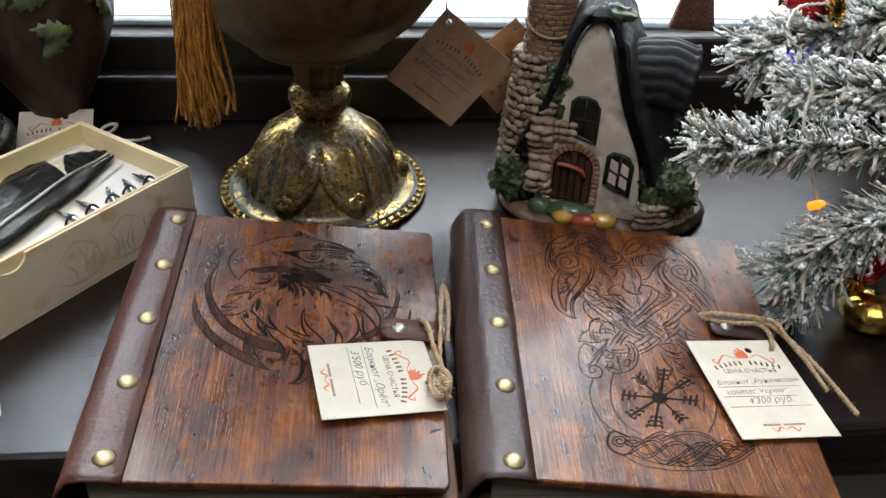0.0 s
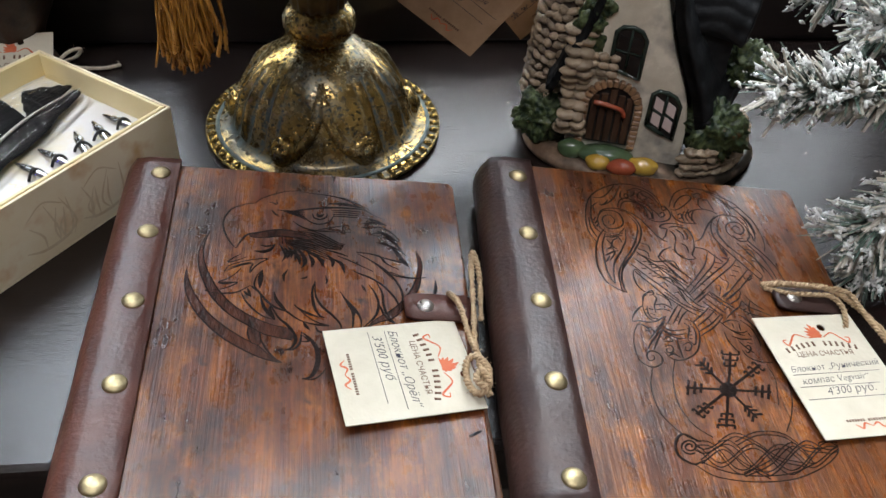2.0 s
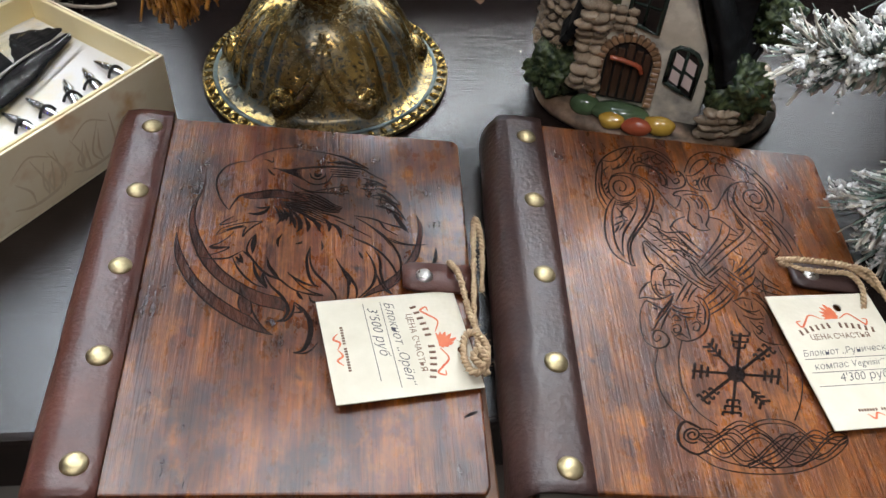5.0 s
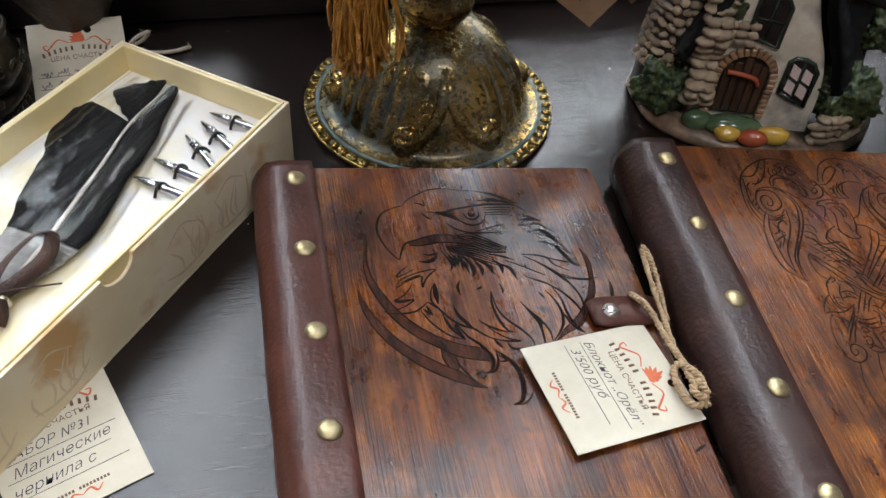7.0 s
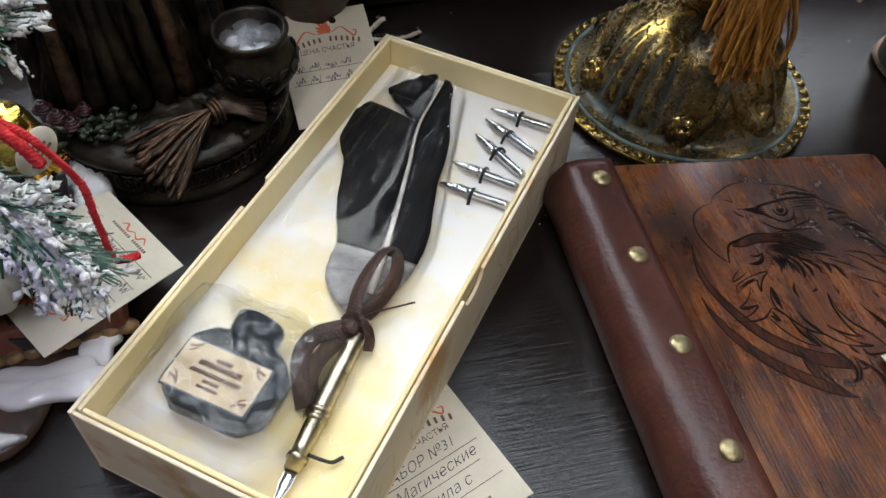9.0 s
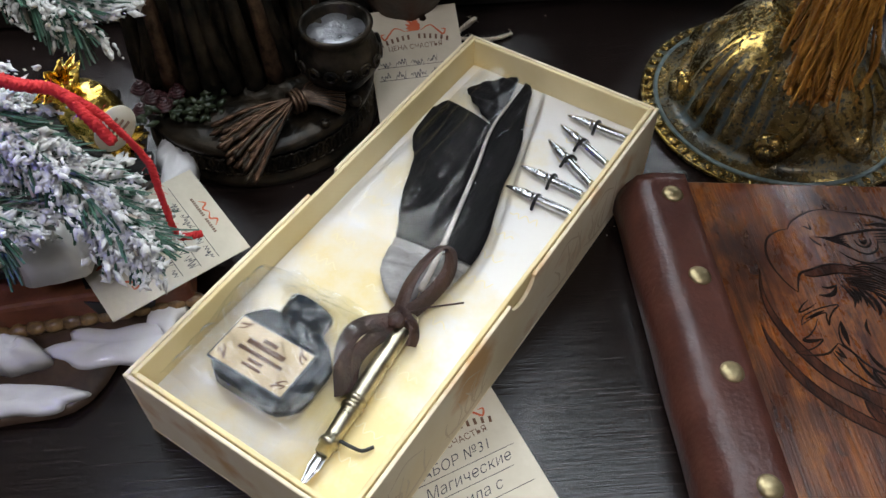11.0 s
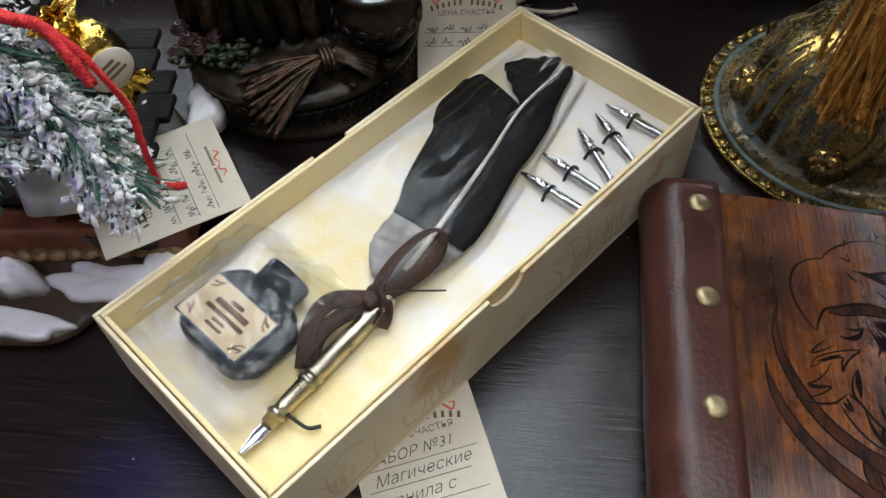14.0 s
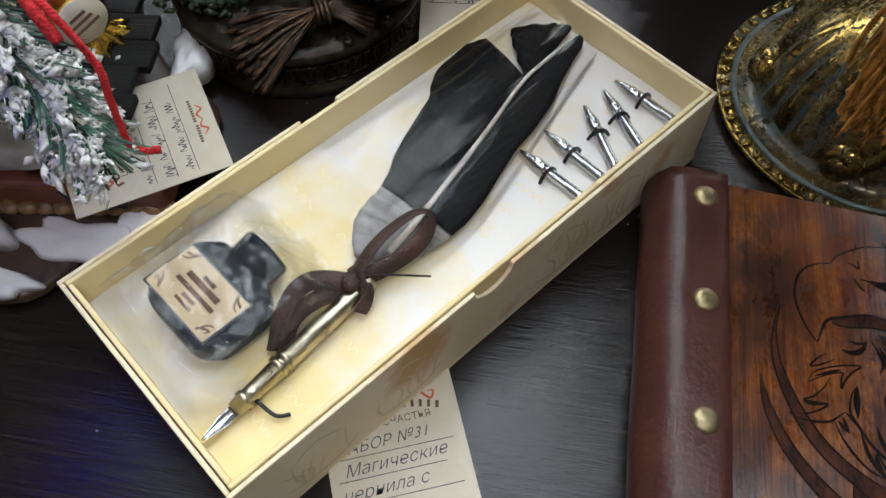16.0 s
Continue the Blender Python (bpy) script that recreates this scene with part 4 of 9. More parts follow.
stroke(eng, [(0.0695, -0.0417), (0.0648, -0.0446), (0.062, -0.0483), (0.0618, -0.0516), (0.071, -0.0663)], 0.0005, 0.0009)
stroke(eng, [(0.0696, -0.0433), (0.0718, -0.0469), (0.0741, -0.0477)], 0.0005, 0.0009)
stroke(eng, [(0.0534, -0.0406), (0.0577, -0.0422), (0.0581, -0.0466)], 0.0005, 0.0009)
stroke(eng, [(0.0522, -0.0452), (0.056, -0.0469), (0.0565, -0.0512)], 0.0005, 0.0009)
stroke(eng, [(0.0507, -0.0493), (0.0546, -0.0504), (0.0555, -0.0546)], 0.0005, 0.0009)
stroke(eng, [(0.0556, -0.0514), (0.059, -0.0531), (0.0675, -0.0519), (0.0695, -0.0581)], 0.0005, 0.0009)
stroke(eng, [(0.0557, -0.0578), (0.0607, -0.0571), (0.0657, -0.0607)], 0.0005, 0.0009)
stroke(eng, [(0.057, -0.0639), (0.062, -0.0633), (0.0661, -0.0669)], 0.0005, 0.0009)
stroke(eng, [(0.0715, -0.0275), (0.0752, -0.0263), (0.0811, -0.0272), (0.0825, -0.0323), (0.0821, -0.0364)], 0.0005, 0.0009)
stroke(eng, [(0.0724, -0.0378), (0.0708, -0.0437), (0.0724, -0.048), (0.0762, -0.0496), (0.0798, -0.0486)], 0.0005, 0.0009)
stroke(eng, [(0.0752, -0.0386), (0.0773, -0.0405), (0.0772, -0.0451)], 0.0005, 0.0009)
stroke(eng, [(0.0821, -0.0364), (0.081, -0.0412), (0.0787, -0.046), (0.0798, -0.0486)], 0.0005, 0.0009)
stroke(eng, [(0.0748, -0.0281), (0.0776, -0.0313), (0.0775, -0.0359)], 0.0005, 0.0009)
stroke(eng, [(0.079, -0.0287), (0.08, -0.0321), (0.0788, -0.0358)], 0.0005, 0.0009)
stroke(eng, [(0.0719, -0.0298), (0.0734, -0.0331), (0.0727, -0.0378)], 0.0005, 0.0009)
stroke(eng, [(0.0821, -0.0364), (0.0866, -0.0335), (0.0922, -0.0243), (0.0974, -0.0175), (0.1038, -0.0134), (0.1108, -0.0142)], 0.0005, 0.0009)
stroke(eng, [(0.0816, -0.0405), (0.0864, -0.0415), (0.0897, -0.0456), (0.093, -0.0495)], 0.0005, 0.0009)
stroke(eng, [(0.076, -0.0115), (0.0786, -0.0053), (0.0826, 0.0012), (0.0891, 0.0056), (0.0966, 0.0062), (0.1051, 0.0029), (0.112, -0.0025), (0.1152, -0.0078), (0.1186, -0.0155), (0.1198, -0.0239), (0.1192, -0.0334), (0.117, -0.0395)], 0.0005, 0.0009)
stroke(eng, [(0.0992, 0.0053), (0.106, -0.0009), (0.1122, -0.0089), (0.1159, -0.0183), (0.1163, -0.0268), (0.1145, -0.0329)], 0.0005, 0.0009)
stroke(eng, [(0.0761, -0.0133), (0.0797, -0.0128), (0.0852, -0.0081), (0.0901, -0.0022), (0.0888, 0.0002), (0.0848, -0.0017), (0.0811, -0.0062), (0.0782, -0.0117)], 0.0005, 0.0009)
stroke(eng, [(0.0763, -0.0146), (0.0766, -0.0194), (0.0803, -0.0225), (0.0873, -0.0227)], 0.0005, 0.0009)
stroke(eng, [(0.0873, -0.0227), (0.0854, -0.0193), (0.0856, -0.0143), (0.0908, -0.011), (0.0941, -0.0105)], 0.0005, 0.0009)
stroke(eng, [(0.0941, -0.0105), (0.0927, -0.0069), (0.0949, -0.0014), (0.098, -0.0035)], 0.0005, 0.0009)
stroke(eng, [(0.0865, -0.0222), (0.0863, -0.0173), (0.0888, -0.012)], 0.0005, 0.0009)
stroke(eng, [(0.0839, -0.0222), (0.0832, -0.0172), (0.0862, -0.0117)], 0.0005, 0.0009)
stroke(eng, [(0.0813, -0.0221), (0.0814, -0.0175), (0.0836, -0.0134)], 0.0005, 0.0009)
stroke(eng, [(0.0941, -0.0105), (0.098, -0.0111), (0.1011, -0.0132)], 0.0005, 0.0009)
stroke(eng, [(0.0788, -0.0173), (0.0809, -0.0157), (0.0807, -0.0188), (0.0787, -0.0197)], 0.0005, 0.0009)
stroke(eng, [(0.0917, 0.0007), (0.0953, 0.0026), (0.0971, 0.0003)], 0.0005, 0.0009)
stroke(eng, [(0.0952, -0.0039), (0.0983, -0.0021), (0.0993, -0.0058), (0.0999, -0.0108)], 0.0005, 0.0009)
stroke(eng, [(0.1056, -0.0022), (0.1084, -0.0057), (0.109, -0.0107)], 0.0005, 0.0009)
stroke(eng, [(0.1087, -0.0082), (0.1129, -0.0063), (0.1152, -0.0078)], 0.0005, 0.0009)
stroke(eng, [(0.1127, -0.0139), (0.1144, -0.0173), (0.1145, -0.0234)], 0.0005, 0.0009)
stroke(eng, [(0.1134, -0.0212), (0.1144, -0.027), (0.1144, -0.0318)], 0.0005, 0.0009)
stroke(eng, [(0.0989, -0.0148), (0.0948, -0.0228), (0.0936, -0.0313), (0.0965, -0.039), (0.1011, -0.0473), (0.1057, -0.0554), (0.1096, -0.0624)], 0.0005, 0.0009)
stroke(eng, [(0.1012, -0.0163), (0.0977, -0.0235), (0.0972, -0.0307), (0.1, -0.0385), (0.1056, -0.0467), (0.1103, -0.057)], 0.0005, 0.0009)
stroke(eng, [(0.1106, -0.0148), (0.1134, -0.0212), (0.1132, -0.0284), (0.1112, -0.0322), (0.1152, -0.0398), (0.1188, -0.0482), (0.1203, -0.0599)], 0.0005, 0.0009)
stroke(eng, [(0.109, -0.0308), (0.1046, -0.0308), (0.1021, -0.0271), (0.1029, -0.0221), (0.1064, -0.0188), (0.1104, -0.0189), (0.1119, -0.0232), (0.1095, -0.0272), (0.1065, -0.027), (0.1056, -0.0235), (0.108, -0.0214), (0.1093, -0.023)], 0.0005, 0.0009)
stroke(eng, [(0.1042, -0.0291), (0.1067, -0.0329), (0.1112, -0.0322)], 0.0005, 0.0009)
stroke(eng, [(0.1097, -0.0348), (0.1142, -0.0433), (0.116, -0.0519), (0.1166, -0.0583)], 0.0005, 0.0009)
stroke(eng, [(0.1046, -0.0344), (0.1092, -0.0429), (0.1133, -0.0523), (0.1149, -0.0585)], 0.0005, 0.0009)
stroke(eng, [(0.0965, -0.0249), (0.0968, -0.0308), (0.0991, -0.0386)], 0.0005, 0.0009)
stroke(eng, [(0.1122, -0.0089), (0.1163, -0.017), (0.1172, -0.0266)], 0.0005, 0.0009)
stroke(eng, [(0.1064, -0.0387), (0.1102, -0.0393), (0.1109, -0.046)], 0.0005, 0.0009)
stroke(eng, [(0.1071, -0.0409), (0.1103, -0.0449), (0.1116, -0.0525)], 0.0005, 0.0009)
stroke(eng, [(0.1082, -0.0464), (0.1111, -0.0482), (0.1118, -0.0546)], 0.0005, 0.0009)
stroke(eng, [(0.0947, -0.0358), (0.095, -0.0415), (0.0965, -0.0457)], 0.0005, 0.0009)
stroke(eng, [(0.0956, -0.0391), (0.0968, -0.0446)], 0.0005, 0.0009)
stroke(eng, [(0.0392, -0.0912), (0.0409, -0.0877), (0.0441, -0.084), (0.0458, -0.0828)], 0.0004, 0.0008)
stroke(eng, [(0.0392, -0.0912), (0.0393, -0.0926), (0.0421, -0.0918), (0.0458, -0.0923), (0.0497, -0.0914), (0.0531, -0.0891), (0.0549, -0.088)], 0.0004, 0.0008)
stroke(eng, [(0.0458, -0.0828), (0.0472, -0.0773), (0.0496, -0.0745), (0.0529, -0.0736)], 0.0004, 0.0008)
stroke(eng, [(0.0458, -0.0828), (0.0459, -0.0871), (0.0472, -0.0903), (0.0496, -0.0919)], 0.0004, 0.0008)
stroke(eng, [(0.0478, -0.0826), (0.0474, -0.0869), (0.0485, -0.0896), (0.0511, -0.0898)], 0.0004, 0.0008)
stroke(eng, [(0.0514, -0.0817), (0.0555, -0.0807), (0.0583, -0.0823), (0.0592, -0.0836)], 0.0004, 0.0008)
stroke(eng, [(0.0513, -0.0846), (0.0549, -0.0837), (0.0578, -0.0848)], 0.0004, 0.0008)
stroke(eng, [(0.0525, -0.0757), (0.0533, -0.0775), (0.0514, -0.0817), (0.0509, -0.0865)], 0.0004, 0.0008)
stroke(eng, [(0.0539, -0.0745), (0.0571, -0.0761), (0.059, -0.0788), (0.0592, -0.0817)], 0.0004, 0.0008)
stroke(eng, [(0.0405, -0.0947), (0.0418, -0.0937), (0.0435, -0.0944), (0.0451, -0.096), (0.0453, -0.0974), (0.0434, -0.0971)], 0.0004, 0.0008)
stroke(eng, [(0.0405, -0.0947), (0.0383, -0.0991), (0.0369, -0.1055), (0.0369, -0.1124), (0.0388, -0.116), (0.0418, -0.1173), (0.0453, -0.1161), (0.0473, -0.113), (0.0467, -0.1101), (0.0444, -0.1086), (0.0421, -0.1092), (0.0409, -0.1119), (0.0417, -0.114), (0.0437, -0.1129), (0.044, -0.1112), (0.0429, -0.1113)], 0.0004, 0.0008)
stroke(eng, [(0.0439, -0.1029), (0.0468, -0.099), (0.0517, -0.093), (0.0549, -0.088)], 0.0004, 0.0008)
stroke(eng, [(0.0415, -0.1089), (0.0449, -0.1037), (0.0493, -0.0979), (0.0535, -0.0914)], 0.0004, 0.0008)
stroke(eng, [(0.0449, -0.1081), (0.0477, -0.1025), (0.0519, -0.0957)], 0.0004, 0.0008)
stroke(eng, [(0.0452, -0.0956), (0.0475, -0.0971), (0.0483, -0.0993)], 0.0004, 0.0008)
stroke(eng, [(0.0635, -0.0888), (0.0666, -0.0904), (0.0678, -0.0958), (0.0665, -0.1013), (0.0638, -0.1069), (0.0593, -0.1109), (0.0546, -0.1127), (0.0511, -0.1117), (0.0492, -0.1085)], 0.0004, 0.0008)
stroke(eng, [(0.0622, -0.0913), (0.0641, -0.0934), (0.0623, -0.0982), (0.0614, -0.101)], 0.0004, 0.0008)
stroke(eng, [(0.0614, -0.101), (0.0638, -0.1034), (0.0656, -0.0988), (0.066, -0.0951), (0.0649, -0.0915)], 0.0004, 0.0008)
stroke(eng, [(0.05, -0.1058), (0.0525, -0.1046), (0.0536, -0.1063), (0.0525, -0.1086), (0.0506, -0.1088), (0.0505, -0.107), (0.0517, -0.1067)], 0.0004, 0.0008)
stroke(eng, [(0.0585, -0.104), (0.0611, -0.1024), (0.0622, -0.104), (0.0605, -0.1069), (0.0587, -0.1066), (0.0595, -0.1048)], 0.0004, 0.0008)
stroke(eng, [(0.0567, -0.1002), (0.0564, -0.1051), (0.0566, -0.1116)], 0.0004, 0.0008)
stroke(eng, [(0.0503, -0.1022), (0.0527, -0.0997), (0.0544, -0.1022), (0.0506, -0.1026)], 0.0004, 0.0008)
stroke(eng, [(0.0498, -0.111), (0.053, -0.1094), (0.0556, -0.1113)], 0.0004, 0.0008)
stroke(eng, [(0.0544, -0.0927), (0.0582, -0.0866), (0.0626, -0.0803)], 0.0004, 0.0008)
stroke(eng, [(0.0571, -0.0924), (0.0604, -0.0873), (0.0637, -0.0821)], 0.0004, 0.0008)
stroke(eng, [(0.0593, -0.0926), (0.0627, -0.087), (0.0662, -0.0833)], 0.0004, 0.0008)
stroke(eng, [(0.0522, -0.0943), (0.0556, -0.0962), (0.0618, -0.0951)], 0.0004, 0.0008)
stroke(eng, [(0.0514, -0.0962), (0.0559, -0.0985), (0.0617, -0.0974)], 0.0004, 0.0008)
stroke(eng, [(0.0517, -0.0971), (0.0563, -0.1002), (0.0608, -0.1002)], 0.0004, 0.0008)
stroke(eng, [(0.0561, -0.0732), (0.062, -0.0794), (0.0665, -0.0837), (0.0712, -0.087)], 0.0004, 0.0008)
stroke(eng, [(0.0581, -0.073), (0.0637, -0.0787), (0.0684, -0.0821), (0.0727, -0.084)], 0.0004, 0.0008)
stroke(eng, [(0.0646, -0.0722), (0.067, -0.0778), (0.0701, -0.0814), (0.0737, -0.0829)], 0.0004, 0.0008)
stroke(eng, [(0.067, -0.0719), (0.0696, -0.0765), (0.0721, -0.0797), (0.075, -0.0808)], 0.0004, 0.0008)
stroke(eng, [(0.0666, -0.0904), (0.0725, -0.0849), (0.0776, -0.0795)], 0.0004, 0.0008)
stroke(eng, [(0.0681, -0.0925), (0.0743, -0.0871), (0.0796, -0.0812)], 0.0004, 0.0008)
stroke(eng, [(0.0678, -0.0958), (0.0751, -0.0903), (0.0813, -0.0839)], 0.0004, 0.0008)
stroke(eng, [(0.068, -0.098), (0.0753, -0.0926), (0.0816, -0.0858)], 0.0004, 0.0008)
stroke(eng, [(0.0702, -0.0774), (0.0752, -0.0729), (0.0781, -0.0705)], 0.0004, 0.0008)
stroke(eng, [(0.072, -0.0782), (0.0766, -0.0737), (0.0796, -0.0708)], 0.0004, 0.0008)
stroke(eng, [(0.0764, -0.0747), (0.0801, -0.0792), (0.0837, -0.0836)], 0.0004, 0.0008)
stroke(eng, [(0.0747, -0.0769), (0.0781, -0.0809), (0.0817, -0.0853)], 0.0004, 0.0008)
stroke(eng, [(0.0785, -0.0724), (0.083, -0.0769), (0.0872, -0.0808)], 0.0004, 0.0008)
stroke(eng, [(0.0808, -0.0712), (0.0849, -0.0757), (0.0887, -0.0796)], 0.0004, 0.0008)
stroke(eng, [(0.0846, -0.0737), (0.0898, -0.069)], 0.0004, 0.0008)
stroke(eng, [(0.0861, -0.0755), (0.0919, -0.0703), (0.0939, -0.0685)], 0.0004, 0.0008)
stroke(eng, [(0.0877, -0.0773), (0.0926, -0.0737), (0.0953, -0.0693)], 0.0004, 0.0008)
stroke(eng, [(0.083, -0.0866), (0.0872, -0.0822), (0.0913, -0.0788), (0.094, -0.0745)], 0.0004, 0.0008)
stroke(eng, [(0.0799, -0.0898), (0.0844, -0.0874), (0.0881, -0.0879)], 0.0004, 0.0008)
stroke(eng, [(0.0793, -0.0889), (0.0829, -0.0932), (0.0872, -0.0945), (0.0906, -0.0932)], 0.0004, 0.0008)
stroke(eng, [(0.0804, -0.0906), (0.0841, -0.0944), (0.0883, -0.0962)], 0.0004, 0.0008)
stroke(eng, [(0.0794, -0.0949), (0.0797, -0.0999), (0.0811, -0.1033), (0.0826, -0.1063)], 0.0004, 0.0008)
stroke(eng, [(0.082, -0.0969), (0.0862, -0.0983), (0.0909, -0.0978)], 0.0004, 0.0008)
stroke(eng, [(0.0892, -0.0868), (0.0927, -0.0911), (0.0941, -0.0974), (0.0936, -0.102)], 0.0004, 0.0008)
stroke(eng, [(0.0911, -0.0856), (0.0946, -0.09), (0.096, -0.0963)], 0.0004, 0.0008)
stroke(eng, [(0.0891, -0.0839), (0.092, -0.0851), (0.0935, -0.0882)], 0.0004, 0.0008)
stroke(eng, [(0.0913, -0.0788), (0.0937, -0.0815), (0.0973, -0.083), (0.1025, -0.0843)], 0.0004, 0.0008)
stroke(eng, [(0.094, -0.0745), (0.0962, -0.0782), (0.1011, -0.0806), (0.1052, -0.083)], 0.0004, 0.0008)
stroke(eng, [(0.0965, -0.0712), (0.0992, -0.0759), (0.1031, -0.0794)], 0.0004, 0.0008)
stroke(eng, [(0.0845, -0.1047), (0.0859, -0.1081), (0.0898, -0.1103), (0.0957, -0.1106)], 0.0004, 0.0008)
stroke(eng, [(0.0844, -0.0994), (0.0866, -0.1028), (0.0895, -0.106)], 0.0004, 0.0008)
stroke(eng, [(0.0981, -0.074), (0.0959, -0.0793), (0.0959, -0.0851)], 0.0004, 0.0008)
stroke(eng, [(0.0858, -0.1028), (0.0884, -0.1017), (0.0885, -0.1039), (0.0865, -0.1059), (0.0857, -0.1046)], 0.0004, 0.0008)
stroke(eng, [(0.0627, -0.0945), (0.0644, -0.0939)], 0.0003, 0.0006)
stroke(eng, [(0.0627, -0.0963), (0.0644, -0.0957)], 0.0003, 0.0006)
stroke(eng, [(0.0626, -0.0982), (0.0643, -0.0978)], 0.0003, 0.0006)
stroke(eng, [(0.0622, -0.1), (0.0637, -0.1)], 0.0003, 0.0006)
stroke(eng, [(0.0462, -0.0852), (0.0476, -0.0841)], 0.0003, 0.0006)
stroke(eng, [(0.0463, -0.0871), (0.0474, -0.0865)], 0.0003, 0.0006)
stroke(eng, [(0.0483, -0.084), (0.0501, -0.0847)], 0.0003, 0.0006)
stroke(eng, [(0.0482, -0.0869), (0.05, -0.0876)], 0.0003, 0.0006)
stroke(eng, [(0.0537, -0.0819), (0.0542, -0.0833)], 0.0003, 0.0006)
stroke(eng, [(0.0557, -0.0817), (0.056, -0.0831)], 0.0003, 0.0006)
stroke(eng, [(0.0596, -0.0874), (0.061, -0.0882)], 0.0003, 0.0006)
stroke(eng, [(0.0584, -0.0894), (0.0598, -0.0902)], 0.0003, 0.0006)
stroke(eng, [(0.0706, -0.0899), (0.0718, -0.0912)], 0.0003, 0.0006)
stroke(eng, [(0.0735, -0.0872), (0.0748, -0.0885)], 0.0003, 0.0006)
stroke(eng, [(0.0751, -0.0903), (0.0748, -0.0885)], 0.0003, 0.0006)
stroke(eng, [(0.0783, -0.0833), (0.079, -0.0851)], 0.0003, 0.0006)
stroke(eng, [(0.0764, -0.0816), (0.078, -0.0828)], 0.0003, 0.0006)
stroke(eng, [(0.0892, -0.0711), (0.0901, -0.0725)], 0.0003, 0.0006)
stroke(eng, [(0.0855, -0.0795), (0.0834, -0.0817)], 0.0003, 0.0006)
stroke(eng, [(0.0808, -0.0762), (0.0824, -0.0745)], 0.0003, 0.0006)
stroke(eng, [(0.0826, -0.0784), (0.0842, -0.0767)], 0.0003, 0.0006)
stroke(eng, [(0.0924, -0.0807), (0.0947, -0.0794)], 0.0003, 0.0006)
stroke(eng, [(0.0932, -0.0835), (0.0955, -0.0822)], 0.0003, 0.0006)
stroke(eng, [(0.0949, -0.0862), (0.0976, -0.0849)], 0.0003, 0.0006)
stroke(eng, [(0.0847, -0.0892), (0.0847, -0.092)], 0.0003, 0.0006)
stroke(eng, [(0.0879, -0.0889), (0.0874, -0.0936)], 0.0003, 0.0006)
stroke(eng, [(0.0904, -0.0942), (0.0912, -0.0968)], 0.0003, 0.0006)
stroke(eng, [(0.0881, -0.0999), (0.0902, -0.1006)], 0.0003, 0.0006)
stroke(eng, [(0.051, -0.0476), (0.0571, -0.0544), (0.0638, -0.062), (0.0706, -0.0684)], 0.0004, 0.0008)
stroke(eng, [(0.0479, -0.0513), (0.0548, -0.0585), (0.0615, -0.0654), (0.0683, -0.0717)], 0.0004, 0.0008)
stroke(eng, [(0.0463, -0.0559), (0.0523, -0.0635), (0.0589, -0.0709), (0.0639, -0.0777)], 0.0004, 0.0008)
stroke(eng, [(0.0471, -0.0611), (0.053, -0.0686), (0.0591, -0.0778)], 0.0004, 0.0008)
stroke(eng, [(0.062, -0.0483), (0.0668, -0.0553), (0.0728, -0.0619)], 0.0004, 0.0008)
stroke(eng, [(0.0464, -0.0606), (0.0481, -0.0597), (0.0496, -0.0628)], 0.0004, 0.0008)
stroke(eng, [(0.0464, -0.0606), (0.0458, -0.0664), (0.047, -0.0714), (0.0493, -0.0741)], 0.0004, 0.0008)
stroke(eng, [(0.0497, -0.074), (0.0523, -0.0727), (0.0527, -0.0747), (0.0501, -0.076)], 0.0004, 0.0008)
stroke(eng, [(0.0467, -0.0798), (0.0476, -0.0768), (0.0494, -0.0756)], 0.0004, 0.0008)
stroke(eng, [(0.0523, -0.054), (0.0557, -0.0535), (0.0561, -0.0578)], 0.0003, 0.0006)
stroke(eng, [(0.0549, -0.0558), (0.0586, -0.0553), (0.0595, -0.0594)], 0.0003, 0.0006)
stroke(eng, [(0.0562, -0.0599), (0.0595, -0.0594), (0.0605, -0.0624)], 0.0003, 0.0006)
stroke(eng, [(0.0593, -0.0647), (0.0628, -0.0632), (0.0644, -0.0671)], 0.0003, 0.0006)
stroke(eng, [(0.0646, -0.0681), (0.0674, -0.0718)], 0.0003, 0.0006)
stroke(eng, [(0.0584, -0.0564), (0.0626, -0.0558), (0.0634, -0.06)], 0.0003, 0.0006)
stroke(eng, [(0.0628, -0.059), (0.0661, -0.0585), (0.0665, -0.0627)], 0.0003, 0.0006)
stroke(eng, [(0.0548, -0.0632), (0.0572, -0.0629)], 0.0003, 0.0006)
stroke(eng, [(0.0571, -0.0681), (0.0597, -0.0667), (0.0607, -0.0696)], 0.0003, 0.0006)
stroke(eng, [(0.0508, -0.0585), (0.0531, -0.0587)], 0.0003, 0.0006)
stroke(eng, [(0.0534, -0.0618), (0.0551, -0.0611)], 0.0003, 0.0006)
stroke(eng, [(0.0624, -0.0734), (0.065, -0.0721)], 0.0003, 0.0006)
stroke(eng, [(0.0868, -0.0437), (0.0832, -0.052), (0.0772, -0.0603), (0.0685, -0.0707)], 0.0004, 0.0008)
stroke(eng, [(0.0904, -0.0443), (0.0875, -0.0514), (0.0806, -0.0598), (0.0697, -0.0725)], 0.0004, 0.0008)
stroke(eng, [(0.1006, -0.0463), (0.0956, -0.0525), (0.0849, -0.0624), (0.0712, -0.0763)], 0.0004, 0.0008)
stroke(eng, [(0.0973, -0.0456), (0.0936, -0.0506), (0.0828, -0.0606), (0.0693, -0.0741)], 0.0004, 0.0008)
stroke(eng, [(0.1037, -0.0535), (0.0953, -0.0631), (0.0851, -0.0746)], 0.0004, 0.0008)
stroke(eng, [(0.1057, -0.0554), (0.0973, -0.065), (0.0884, -0.0742)], 0.0004, 0.0008)
